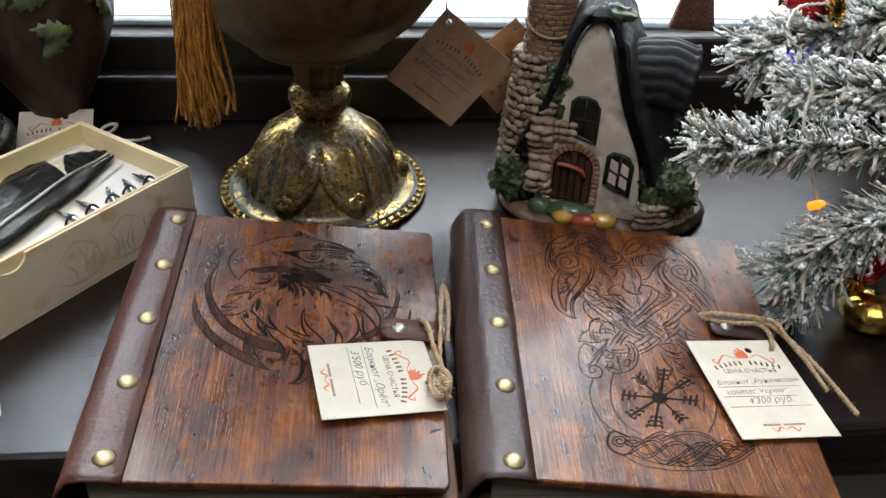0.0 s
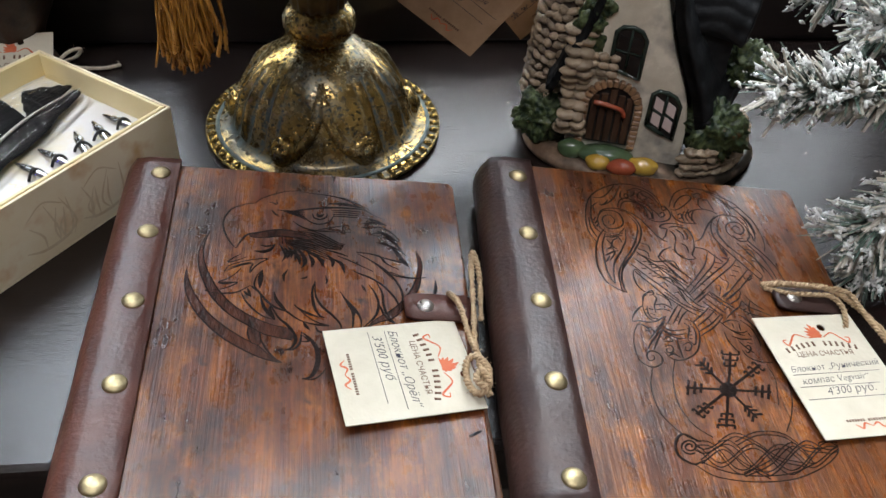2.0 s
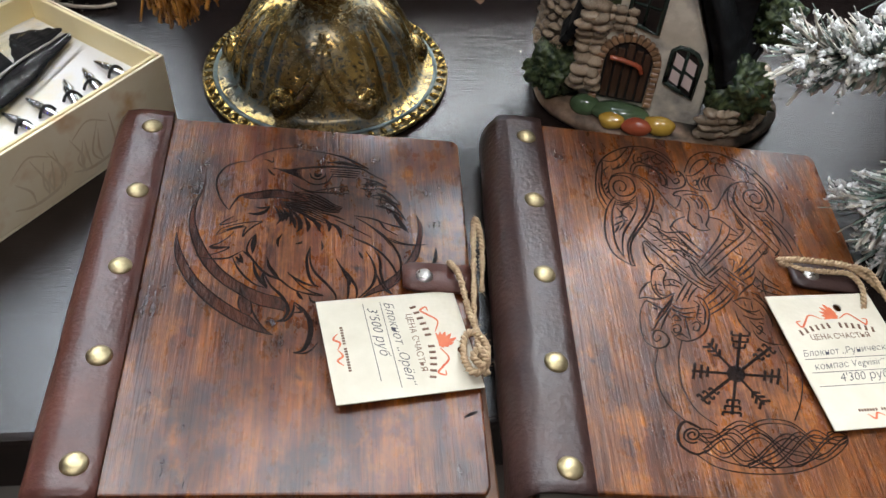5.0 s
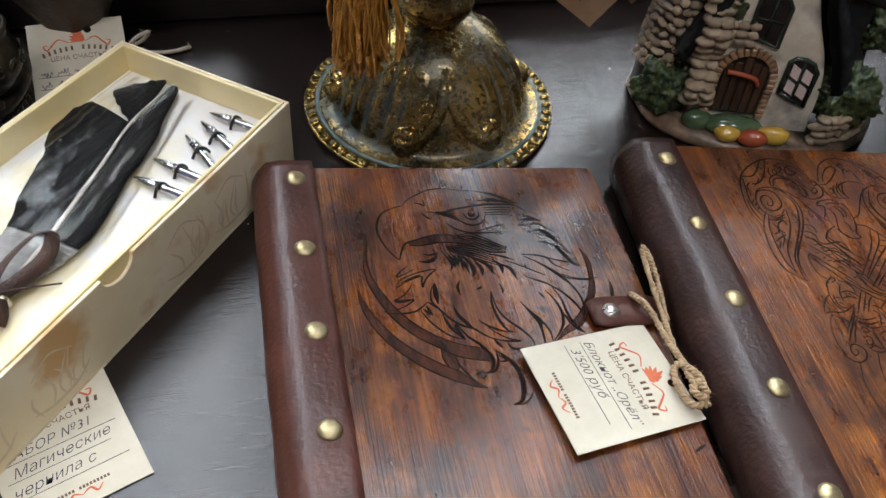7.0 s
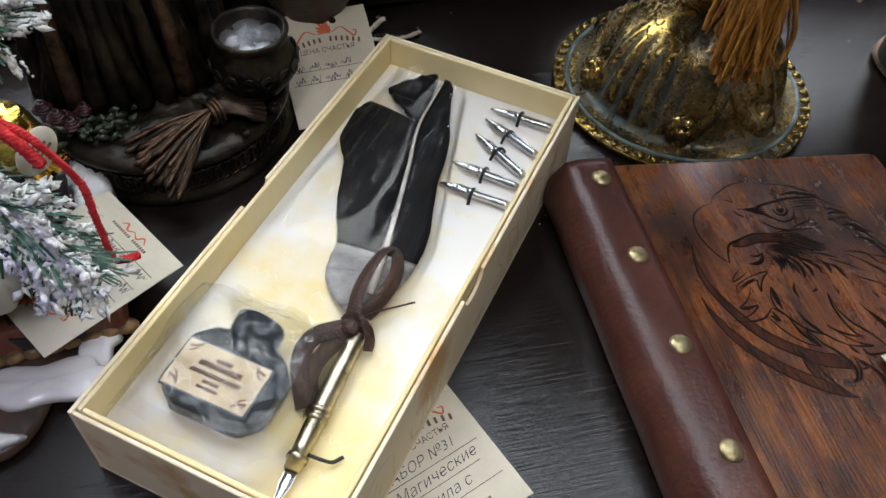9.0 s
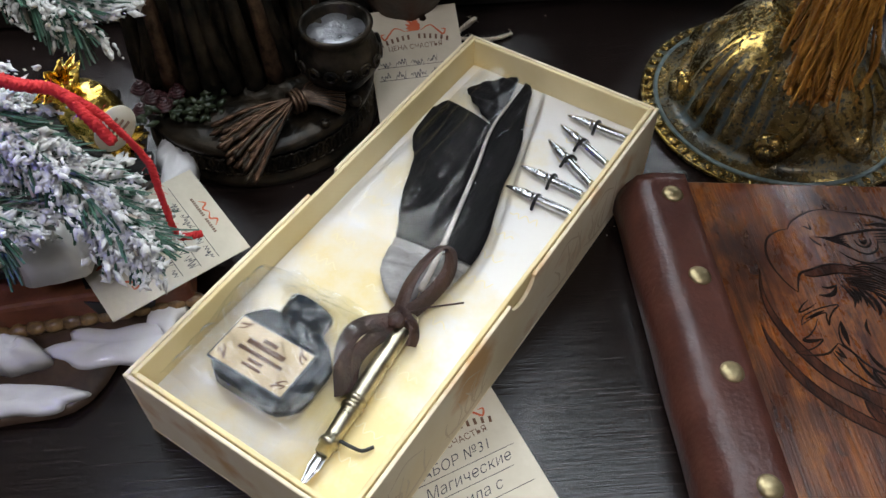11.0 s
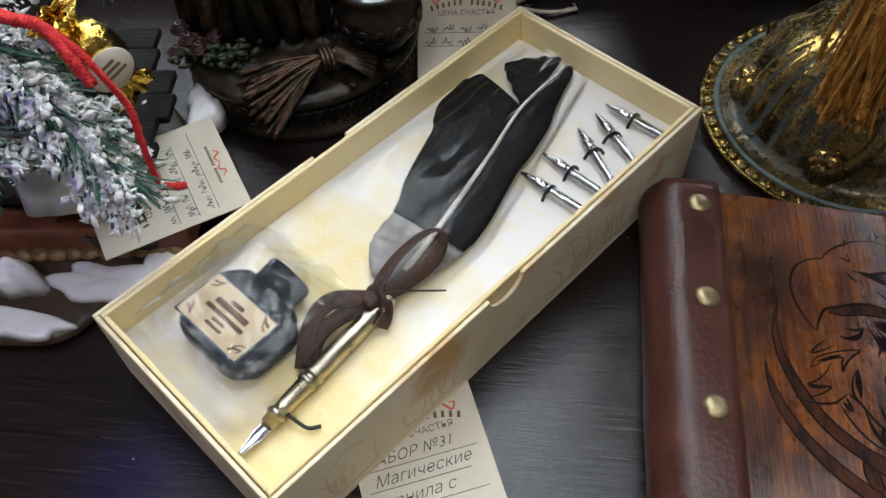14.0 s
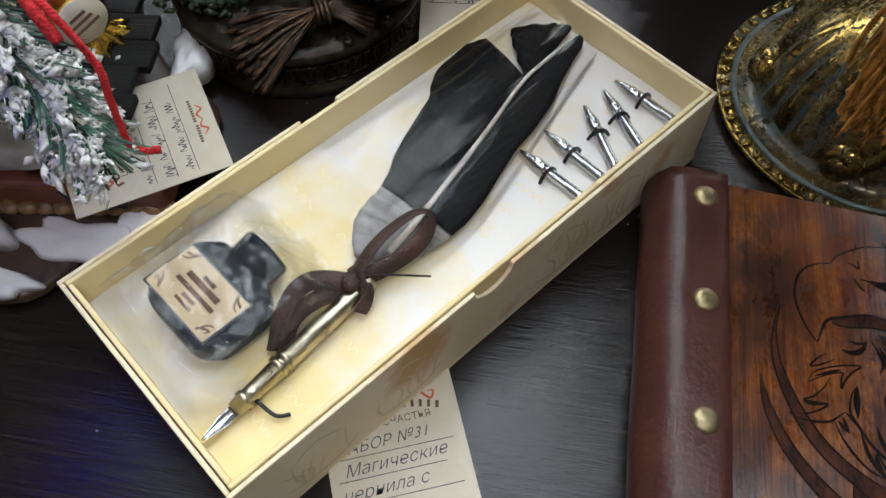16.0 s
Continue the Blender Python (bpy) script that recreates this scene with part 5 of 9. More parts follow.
stroke(eng, [(0.0651, -0.0511), (0.0689, -0.0571), (0.0734, -0.0628)], 0.0004, 0.0008)
stroke(eng, [(0.0641, -0.0567), (0.0671, -0.0616), (0.071, -0.0663)], 0.0004, 0.0008)
stroke(eng, [(0.063, -0.0621), (0.0669, -0.0668), (0.0711, -0.0768)], 0.0004, 0.0008)
stroke(eng, [(0.065, -0.0681), (0.0671, -0.0773)], 0.0004, 0.0008)
stroke(eng, [(0.1037, -0.0568), (0.1039, -0.0589), (0.1017, -0.0607), (0.1019, -0.0586)], 0.0004, 0.0008)
stroke(eng, [(0.1103, -0.057), (0.1065, -0.0617)], 0.0004, 0.0008)
stroke(eng, [(0.093, -0.0462), (0.0962, -0.0469)], 0.0004, 0.0008)
stroke(eng, [(0.0886, -0.0501), (0.0918, -0.0508)], 0.0003, 0.0006)
stroke(eng, [(0.087, -0.0536), (0.0901, -0.0543)], 0.0003, 0.0006)
stroke(eng, [(0.0976, -0.0511), (0.1007, -0.0523)], 0.0003, 0.0006)
stroke(eng, [(0.0959, -0.0546), (0.0989, -0.0558)], 0.0003, 0.0006)
stroke(eng, [(0.0933, -0.0581), (0.0965, -0.0588)], 0.0003, 0.0006)
stroke(eng, [(0.0891, -0.0619), (0.0911, -0.0637), (0.0881, -0.0692)], 0.0003, 0.0006)
stroke(eng, [(0.0841, -0.0656), (0.0864, -0.0664), (0.084, -0.0728)], 0.0003, 0.0006)
stroke(eng, [(0.0839, -0.0562), (0.0851, -0.0582)], 0.0003, 0.0006)
stroke(eng, [(0.0812, -0.0608), (0.0833, -0.0605)], 0.0003, 0.0006)
stroke(eng, [(0.0768, -0.0655), (0.0791, -0.0663)], 0.0003, 0.0006)
stroke(eng, [(0.0879, -0.0599), (0.0891, -0.0619)], 0.0003, 0.0006)
stroke(eng, [(0.0942, -0.0674), (0.0953, -0.0693)], 0.0003, 0.0006)
stroke(eng, [(0.0903, -0.07), (0.0915, -0.0718)], 0.0003, 0.0006)
stroke(eng, [(0.0798, -0.0703), (0.0807, -0.0732)], 0.0003, 0.0006)
stroke(eng, [(0.0999, -0.0583), (0.1006, -0.0604)], 0.0003, 0.0006)
stroke(eng, [(0.0653, -0.0587), (0.067, -0.0584)], 0.0003, 0.0006)
stroke(eng, [(0.0651, -0.0639), (0.0669, -0.0626)], 0.0003, 0.0006)
stroke(eng, [(0.0632, -0.0652), (0.0644, -0.0671)], 0.0003, 0.0006)
stroke(eng, [(0.0417, -0.1179), (0.0387, -0.1281), (0.0399, -0.1408), (0.0462, -0.1494), (0.0522, -0.1524)], 0.00052)
stroke(eng, [(0.0526, -0.1124), (0.049, -0.1233), (0.0482, -0.1355), (0.0517, -0.1449), (0.0579, -0.1502)], 0.00052)
stroke(eng, [(0.0982, -0.1113), (0.0988, -0.1242), (0.0945, -0.1367), (0.089, -0.1458)], 0.00052)
stroke(eng, [(0.0929, -0.1117), (0.0937, -0.1203), (0.0904, -0.1329)], 0.00052)
stroke(eng, [(0.0728, -0.1266), (0.0804, -0.1265), (0.0896, -0.1263)], 0.00125)
stroke(eng, [(0.0901, -0.1224), (0.087, -0.1302)], 0.00115)
stroke(eng, [(0.0871, -0.1231), (0.0845, -0.1297)], 0.00115)
stroke(eng, [(0.084, -0.1239), (0.082, -0.1289)], 0.00115)
stroke(eng, [(0.0719, -0.1277), (0.0752, -0.1333), (0.0791, -0.1398)], 0.00125)
stroke(eng, [(0.0819, -0.1377), (0.0783, -0.1385), (0.0763, -0.1419)], 0.00115)
stroke(eng, [(0.0803, -0.136), (0.0772, -0.1365), (0.0755, -0.1396)], 0.00115)
stroke(eng, [(0.0786, -0.1345), (0.076, -0.1346), (0.0749, -0.1373)], 0.00115)
stroke(eng, [(0.0707, -0.1281), (0.0679, -0.1361), (0.0646, -0.1452)], 0.00125)
stroke(eng, [(0.0685, -0.1441), (0.0615, -0.1441)], 0.00105)
stroke(eng, [(0.0685, -0.1441), (0.0679, -0.1459)], 0.00105)
stroke(eng, [(0.0615, -0.1441), (0.0609, -0.1459)], 0.00105)
stroke(eng, [(0.069, -0.1414), (0.063, -0.1414)], 0.00105)
stroke(eng, [(0.069, -0.1414), (0.0683, -0.1432)], 0.00105)
stroke(eng, [(0.063, -0.1414), (0.0624, -0.1432)], 0.00105)
stroke(eng, [(0.0693, -0.1386), (0.0647, -0.1387)], 0.00105)
stroke(eng, [(0.0693, -0.1386), (0.0686, -0.1405)], 0.00105)
stroke(eng, [(0.0647, -0.1387), (0.064, -0.1405)], 0.00105)
stroke(eng, [(0.0699, -0.1277), (0.0626, -0.1334), (0.0541, -0.14)], 0.00125)
stroke(eng, [(0.0576, -0.1399), (0.0563, -0.141), (0.054, -0.1374), (0.0527, -0.1384)], 0.00105)
stroke(eng, [(0.0599, -0.1377), (0.0586, -0.1388), (0.0567, -0.1357), (0.0553, -0.1367)], 0.00105)
stroke(eng, [(0.0623, -0.1354), (0.0609, -0.1364), (0.0594, -0.1341), (0.0581, -0.1351)], 0.00105)
stroke(eng, [(0.0698, -0.1266), (0.0622, -0.1267), (0.0533, -0.1268)], 0.00125)
stroke(eng, [(0.0531, -0.1306), (0.0556, -0.1229)], 0.00115)
stroke(eng, [(0.056, -0.13), (0.0581, -0.1235)], 0.00115)
stroke(eng, [(0.0589, -0.1292), (0.0606, -0.1242)], 0.00115)
stroke(eng, [(0.0707, -0.1255), (0.0673, -0.1197), (0.0632, -0.1127)], 0.00125)
stroke(eng, [(0.0603, -0.115), (0.064, -0.1141), (0.066, -0.1103)], 0.00115)
stroke(eng, [(0.062, -0.1168), (0.0652, -0.1162), (0.0669, -0.1128)], 0.00115)
stroke(eng, [(0.0638, -0.1184), (0.0665, -0.1183), (0.0675, -0.1154)], 0.00115)
stroke(eng, [(0.0719, -0.125), (0.0749, -0.1167), (0.0786, -0.1063)], 0.00125)
stroke(eng, [(0.0743, -0.1077), (0.0819, -0.1075)], 0.00105)
stroke(eng, [(0.0743, -0.1077), (0.0751, -0.1056)], 0.00105)
stroke(eng, [(0.0819, -0.1075), (0.0827, -0.1054)], 0.00105)
stroke(eng, [(0.0738, -0.1108), (0.0802, -0.1107)], 0.00105)
stroke(eng, [(0.0738, -0.1108), (0.0745, -0.1087)], 0.00105)
stroke(eng, [(0.0802, -0.1107), (0.081, -0.1086)], 0.00105)
stroke(eng, [(0.0734, -0.1139), (0.0783, -0.1138)], 0.00105)
stroke(eng, [(0.0734, -0.1139), (0.0742, -0.1118)], 0.00105)
stroke(eng, [(0.0783, -0.1138), (0.0791, -0.1117)], 0.00105)
stroke(eng, [(0.0727, -0.1255), (0.0804, -0.1195), (0.0897, -0.1122)], 0.00125)
stroke(eng, [(0.086, -0.1123), (0.0875, -0.1111), (0.0897, -0.1151), (0.0912, -0.1139)], 0.00105)
stroke(eng, [(0.0833, -0.1148), (0.0848, -0.1136), (0.0867, -0.117), (0.0882, -0.1158)], 0.00105)
stroke(eng, [(0.0807, -0.1174), (0.0822, -0.1162), (0.0837, -0.1188), (0.0852, -0.1176)], 0.00105)
stroke(eng, [(0.0733, -0.1264), (0.0724, -0.1278), (0.071, -0.1286), (0.0697, -0.1284), (0.0692, -0.1274), (0.0696, -0.126), (0.0709, -0.1248), (0.0723, -0.1245), (0.0733, -0.1251), (0.0733, -0.1265)], 0.0035)
stroke(eng, [(0.0498, -0.1534), (0.0518, -0.1556), (0.0535, -0.1582), (0.0553, -0.1605), (0.0576, -0.1614), (0.0604, -0.1603), (0.0638, -0.1578), (0.0672, -0.1551), (0.0704, -0.153), (0.0733, -0.1522), (0.0756, -0.153), (0.0775, -0.155), (0.0791, -0.1579), (0.0807, -0.1606), (0.0826, -0.1625), (0.085, -0.163), (0.088, -0.1618), (0.0916, -0.1591), (0.0957, -0.1552), (0.0997, -0.1519), (0.1031, -0.1499), (0.106, -0.1493), (0.1087, -0.1493)], 0.00052)
stroke(eng, [(0.0493, -0.1553), (0.0512, -0.1574), (0.053, -0.16), (0.0548, -0.1623), (0.057, -0.1632), (0.0599, -0.1621), (0.0632, -0.1596), (0.0666, -0.1569), (0.0698, -0.1549), (0.0727, -0.1541), (0.075, -0.1548), (0.0769, -0.1569), (0.0785, -0.1597), (0.08, -0.1624), (0.0819, -0.1643), (0.0843, -0.1648), (0.0873, -0.1636), (0.0909, -0.1609), (0.095, -0.1571), (0.0989, -0.1538), (0.1023, -0.1518), (0.1053, -0.1512), (0.1079, -0.1513)], 0.00052)
stroke(eng, [(0.0495, -0.1544), (0.0518, -0.1556), (0.0544, -0.1553), (0.0574, -0.1537), (0.0605, -0.1518), (0.0633, -0.1511), (0.0655, -0.1523), (0.0673, -0.1548), (0.0688, -0.158), (0.0703, -0.1612), (0.0721, -0.1634), (0.0743, -0.1643), (0.0771, -0.1634), (0.0805, -0.1611), (0.0843, -0.1578), (0.0882, -0.1542), (0.092, -0.1512), (0.0953, -0.1494), (0.0978, -0.1497), (0.0999, -0.1513), (0.102, -0.1526), (0.1046, -0.1528), (0.1078, -0.1515)], 0.00052)
stroke(eng, [(0.049, -0.1563), (0.0512, -0.1574), (0.0538, -0.1571), (0.0568, -0.1556), (0.0599, -0.1537), (0.0627, -0.1529), (0.0649, -0.1541), (0.0667, -0.1566), (0.0682, -0.1599), (0.0697, -0.163), (0.0714, -0.1652), (0.0737, -0.166), (0.0765, -0.1652), (0.0799, -0.1629), (0.0836, -0.1596), (0.0875, -0.1561), (0.0913, -0.1531), (0.0946, -0.1513), (0.0971, -0.1516), (0.0991, -0.1532), (0.1012, -0.1545), (0.1038, -0.1547), (0.107, -0.1534)], 0.00052)
stroke(eng, [(0.0501, -0.1524), (0.0528, -0.152), (0.0553, -0.1522), (0.0574, -0.1537), (0.0591, -0.1566), (0.0605, -0.1601), (0.0622, -0.1627), (0.0643, -0.1639), (0.067, -0.1635), (0.0702, -0.1615), (0.0737, -0.1586), (0.0774, -0.1555), (0.0808, -0.1529), (0.0839, -0.1517), (0.0864, -0.152), (0.0884, -0.1536), (0.0902, -0.156), (0.0919, -0.1584), (0.094, -0.1595), (0.097, -0.1586), (0.1006, -0.1561), (0.1045, -0.1531), (0.1082, -0.1506)], 0.00052)
stroke(eng, [(0.0496, -0.1542), (0.0522, -0.1539), (0.0547, -0.154), (0.0568, -0.1555), (0.0585, -0.1584), (0.0599, -0.1619), (0.0616, -0.1645), (0.0638, -0.1657), (0.0664, -0.1652), (0.0696, -0.1633), (0.0731, -0.1604), (0.0767, -0.1573), (0.0802, -0.1548), (0.0832, -0.1536), (0.0857, -0.1539), (0.0877, -0.1555), (0.0895, -0.1579), (0.0911, -0.1603), (0.0933, -0.1614), (0.0963, -0.1604), (0.0999, -0.158), (0.1037, -0.155), (0.1074, -0.1525)], 0.00052)
stroke(eng, [(0.0591, -0.152), (0.0674, -0.1475), (0.0748, -0.1512), (0.0813, -0.1573), (0.0909, -0.1596)], 0.00052)
stroke(eng, [(0.0591, -0.1537), (0.0674, -0.1492), (0.0748, -0.1529), (0.0813, -0.159), (0.0908, -0.1612)], 0.00052)
stroke(eng, [(0.066, -0.1517), (0.0764, -0.1464), (0.087, -0.1465), (0.0937, -0.1521), (0.1024, -0.1526)], 0.00052)
stroke(eng, [(0.066, -0.1533), (0.0764, -0.1481), (0.0869, -0.1482), (0.0936, -0.1538), (0.1022, -0.1543)], 0.00052)
stroke(eng, [(0.0498, -0.1606), (0.0602, -0.1538), (0.0665, -0.1607), (0.075, -0.1656)], 0.00052)
stroke(eng, [(0.0498, -0.1622), (0.0602, -0.1554), (0.0665, -0.1623), (0.075, -0.1672)], 0.00052)
stroke(eng, [(0.0951, -0.1576), (0.0891, -0.1505), (0.0772, -0.1593), (0.0651, -0.1652)], 0.00052)
stroke(eng, [(0.095, -0.1592), (0.089, -0.1522), (0.0772, -0.161), (0.0651, -0.1668)], 0.00052)
stroke(eng, [(0.0522, -0.1524), (0.0462, -0.1494), (0.0423, -0.1532), (0.0419, -0.1592), (0.0468, -0.1625), (0.0515, -0.1605)], 0.0005, 0.00125)
stroke(eng, [(0.0485, -0.1576), (0.0468, -0.1581), (0.0453, -0.1579), (0.0443, -0.1572), (0.0439, -0.156), (0.0442, -0.1547), (0.045, -0.1535), (0.0463, -0.1526), (0.0476, -0.1522), (0.0488, -0.1524), (0.0496, -0.153), (0.0498, -0.1539), (0.0496, -0.1549), (0.0489, -0.1558), (0.048, -0.1564), (0.047, -0.1567), (0.0462, -0.1565), (0.0457, -0.1561), (0.0455, -0.1554), (0.0457, -0.1547), (0.0462, -0.1542), (0.0468, -0.1538), (0.0474, -0.1537), (0.0479, -0.1538), (0.0482, -0.1541), (0.0482, -0.1545), (0.048, -0.1549), (0.0477, -0.1551)], 0.00075)
stroke(eng, [(0.0468, -0.1625), (0.0544, -0.1674), (0.0689, -0.1687), (0.0848, -0.1666), (0.0994, -0.1601), (0.1074, -0.1533), (0.1063, -0.1496), (0.1008, -0.1499), (0.0998, -0.1546)], 0.00052)
stroke(eng, [(0.0496, -0.1612), (0.0585, -0.165), (0.0698, -0.1662), (0.0839, -0.1644), (0.0963, -0.159)], 0.00052)
tagged(part("engraving", eng, M_BURN, book_b, "burnt knotwork birds and rune compass"), kind="stuff").matrix_basis = board_b.matrix_basis
fill.free()


# ---- the quill box and what lies in it ----
BOX = pose(-0.105, -0.019, 0, 0, 0, 52.4)
quill_box = thing("gift_box", BOX, "open cream cardboard gift box with printed outside lying on the sill", "gift box")
HL, HW, HB, FLOOR_Z = 0.1115, 0.0485, 0.040, 0.0265


def box_wall(name, x0, x1, y0, y1, z1, material, notch=None):
    bm = bmesh.new()
    if notch is None:
        boxm(bm, x0, x1, y0, y1, 0.0018, z1)
        return part(name, bm, material, quill_box, smooth=False, bevel=0.0005)
    out = [(x0, 0.0018), (x1, 0.0018), (x1, z1)]
    c, r = notch
    for k in range(13):
        a = math.pi * k / 12
        out.append((c + r * math.cos(a), z1 - r * 0.85 * math.sin(a)))
    out.append((x0, z1))
    sheet(bm, out, y1 - y0, Matrix.Translation((0, y1, 0)) @ Matrix.Rotation(radians(90), 4, "X"))
    return part(name, bm, material, quill_box, smooth=False, bevel=0.0004)


bm = bmesh.new()
boxm(bm, -HL, HL, -HW, HW, 0.0002, 0.0016)
part("bottom", bm, M_BOXOUT, quill_box, smooth=False)
box_wall("outer_side", -HL, HL, -HW, -HW + 0.0016, HB, M_BOXOUT, (-0.006, 0.0085))
box_wall("outer_side", -HL, HL, HW - 0.0016, HW, HB, M_BOXOUT, (-0.003, 0.0085))
box_wall("outer_end", -HL, -HL + 0.0016, -HW + 0.0017, HW - 0.0017, HB, M_BOXOUT)
box_wall("outer_end", HL - 0.0016, HL, -HW + 0.0017, HW - 0.0017, HB, M_BOXOUT)
i0 = 0.0021
box_wall("inner_side", -HL + i0, HL - i0, -HW + i0, -HW + i0 + 0.0018, HB + 0.0004, M_BOXP)
box_wall("inner_side", -HL + i0, HL - i0, HW - i0 - 0.0018, HW - i0, HB + 0.0004, M_BOXP)
box_wall("inner_end", -HL + i0, -HL + i0 + 0.0018, -HW + i0 + 0.0019, HW - i0 - 0.0019, HB + 0.0002, M_BOXP)
box_wall("inner_end", HL - i0 - 0.0018, HL - i0, -HW + i0 + 0.0019, HW - i0 - 0.0019, HB + 0.0002, M_BOXP)
bm = bmesh.new()
boxm(bm, -HL + 0.0041, HL - 0.0041, -HW + 0.0041, HW - 0.0041, 0.002, FLOOR_Z)
part("insert", bm, M_BOXFL, quill_box, "marbled cream and yellow paper insert", smooth=False, bevel=0.0006)

# pale script lines and faded prints on the paper
rnd = random.Random(11)
bm = bmesh.new()
for row in range(15):
    u = -0.09 + row * 0.0125
    for seg in range(3):
        v = 0.034 - seg * 0.026 + rnd.uniform(-0.004, 0.004)
        pts = [(u + 0.0016 * math.sin(k * 2.4 + row) + rnd.uniform(-0.0005, 0.0005), v - 0.0016 * k) for k in range(9)]
        stroke(bm, pts, 0.00045, h=0.00003, n=3)
sc = part("script_print", bm, M_SCRIPT, quill_box, "pale yellow handwriting print")
tagged(sc, kind="stuff")
sc.matrix_basis = Matrix.Translation((0, 0, FLOOR_Z + 0.00005))
bm = bmesh.new()
for cx, k in ((0.062, 0), (0.03, 1), (-0.045, 0), (-0.082, 1)):
    for a in range(7):
        x = cx + rnd.uniform(-0.012, 0.012)
        stroke(bm, [(x, 0.006), (x + rnd.uniform(-0.004, 0.004), 0.014), (x + rnd.uniform(-0.006, 0.006), 0.014 + rnd.uniform(0.004, 0.016))], 0.0003, 0.0012, h=0.00003)
    stroke(bm, [(cx - 0.014, 0.010), (cx - 0.005, 0.0065), (cx + 0.008, 0.007), (cx + 0.015, 0.012)], 0.0005, 0.0018, h=0.00003)
    stroke(bm, [(cx - 0.010, 0.026), (cx, 0.031), (cx + 0.010, 0.025)], 0.0004, 0.001, h=0.00003)
pr = part("ship_print", bm, M_PRINT, quill_box, "faded ochre ship drawing")
tagged(pr, kind="stuff")
pr.matrix_basis = Matrix.Translation((0, -HW - 0.00005, 0)) @ Matrix.Rotation(radians(90), 4, "X")


def in_box(name, label, category, group="", z=FLOOR_Z):
    return thing(name, BOX @ Matrix.Translation((0, 0, z)), label, category, group)


# ---- feather quill ----
M_FEATHER = mat("black_feather", (0.006, 0.006, 0.007), (0.018, 0.017, 0.018), rough=0.45, rough2=0.6, scale=60, stretch=(0.4, 3, 1), bump=0.7, bscale=260, spec=0.12)
M_DOWN = mat("grey_feather_down", (0.22, 0.21, 0.20), (0.42, 0.41, 0.39), rough=0.8, scale=50, bump=0.5, bscale=300)
M_SHAFT = mat("pale_quill_shaft", (0.45, 0.40, 0.33), (0.7, 0.66, 0.6), rough=0.35, scale=100, bump=0.1)
M_PEN = mat("antique_brass_pen", (0.34, 0.30, 0.21), (0.56, 0.51, 0.38), rough=0.26, rough2=0.38, metal=1, scale=120, bump=0.08)
M_NIB = mat("bright_steel_nib", (0.42, 0.42, 0.42), (0.70, 0.70, 0.70), rough=0.12, rough2=0.28, metal=1, scale=250, bump=0.15)
M_RIBBON = mat("dark_brown_ribbon", (0.030, 0.013, 0.009), (0.062, 0.026, 0.017), rough=0.5, scale=90, bump=0.7, bscale=900, stretch=(1, 1, 1))
M_BLACK = mat("black_rubber_ring", (0.006, 0.006, 0.006), (0.015, 0.015, 0.015), rough=0.4, scale=100, bump=0)

quill = in_box("quill_pen", "black feather quill pen with brass holder and brown ribbon", "quill pen")


def vane(name, edge, spine, z, material, lift=0.0):
    """A half of the feather, between its edge and the shaft, with a slight arch and ragged barbs."""
    bm = bmesh.new()
    e = smooth_path([(x, y, 0) for x, y in edge], 10)
    s = smooth_path([(x, y, 0) for x, y in spine], 10)
    n = 44
    rows = []
    for i in range(n + 1):
        a, b = e[round(i * (len(e) - 1) / n)], s[round(i * (len(s) - 1) / n)]
        row = []
        for k in range(6):
            t = k / 5
            p = a.lerp(b, t)
            row.append(bm.verts.new((p.x + ((0.0004 if material is M_FEATHER else 0.0001) * math.sin(i * 5.1) * (1 - t)), p.y, z + lift * math.sin(math.pi * (0.15 + 0.6 * t)) + 0.0004 * math.sin(i * 0.9) * (1 - t))))
        rows.append(row)
    for a, b in zip(rows, rows[1:]):
        for k in range(5):
            bm.faces.new((a[k], a[k + 1], b[k + 1], b[k]))
    ob = part(name, bm, material, quill)
    mod = ob.modifiers.new("thickness", "SOLIDIFY")
    mod.thickness = 0.0003
    return ob


SHAFT = [(0.1010, 0.0135), (0.0700, 0.0109), (0.0410, 0.0025), (-0.0041, -0.0095), (-0.0216, -0.0129)]
vane("vane", [(0.0749, 0.0378), (0.0660, 0.0408), (0.0471, 0.0380), (0.0352, 0.0297), (0.0141, 0.0210), (-0.0043, 0.0105)],
     [(0.0707, 0.0118), (0.0560, 0.0070), (0.0410, 0.0028), (0.0260, -0.0012), (0.0120, -0.0050), (-0.0030, -0.0090)], 0.0030, M_FEATHER, 0.0022)
vane("vane", [(0.1055, 0.0198), (0.0997, 0.0263), (0.0872, 0.0343), (0.0806, 0.0280), (0.0712, 0.0120)],
     [(0.1040, 0.0175), (0.0984, 0.0160), (0.0880, 0.0135), (0.0780, 0.0118), (0.0707, 0.0108)], 0.0032, M_FEATHER, 0.0016)
vane("vane", [(0.1050, 0.0140), (0.1017, 0.0089), (0.0860, 0.0031), (0.0641, -0.0062), (0.0406, -0.0117), (0.0145, -0.0204), (0.0000, -0.0225)],
     [(0.0990, 0.0136), (0.0860, 0.0122), (0.0700, 0.0106), (0.0550, 0.0066), (0.0380, 0.0018), (0.0180, -0.0036), (-0.0020, -0.0092)], 0.0030, M_FEATHER, 0.0020)
vane("down", [(-0.0040, 0.0105), (-0.0130, 0.0092), (-0.0210, 0.0062), (-0.0280, -0.0010), (-0.0320, -0.0090)],
     [(-0.0030, -0.0090), (-0.0090, -0.0100), (-0.0150, -0.0115), (-0.0210, -0.0128), (-0.0320, -0.0140)], 0.0026, M_DOWN, 0.0022)
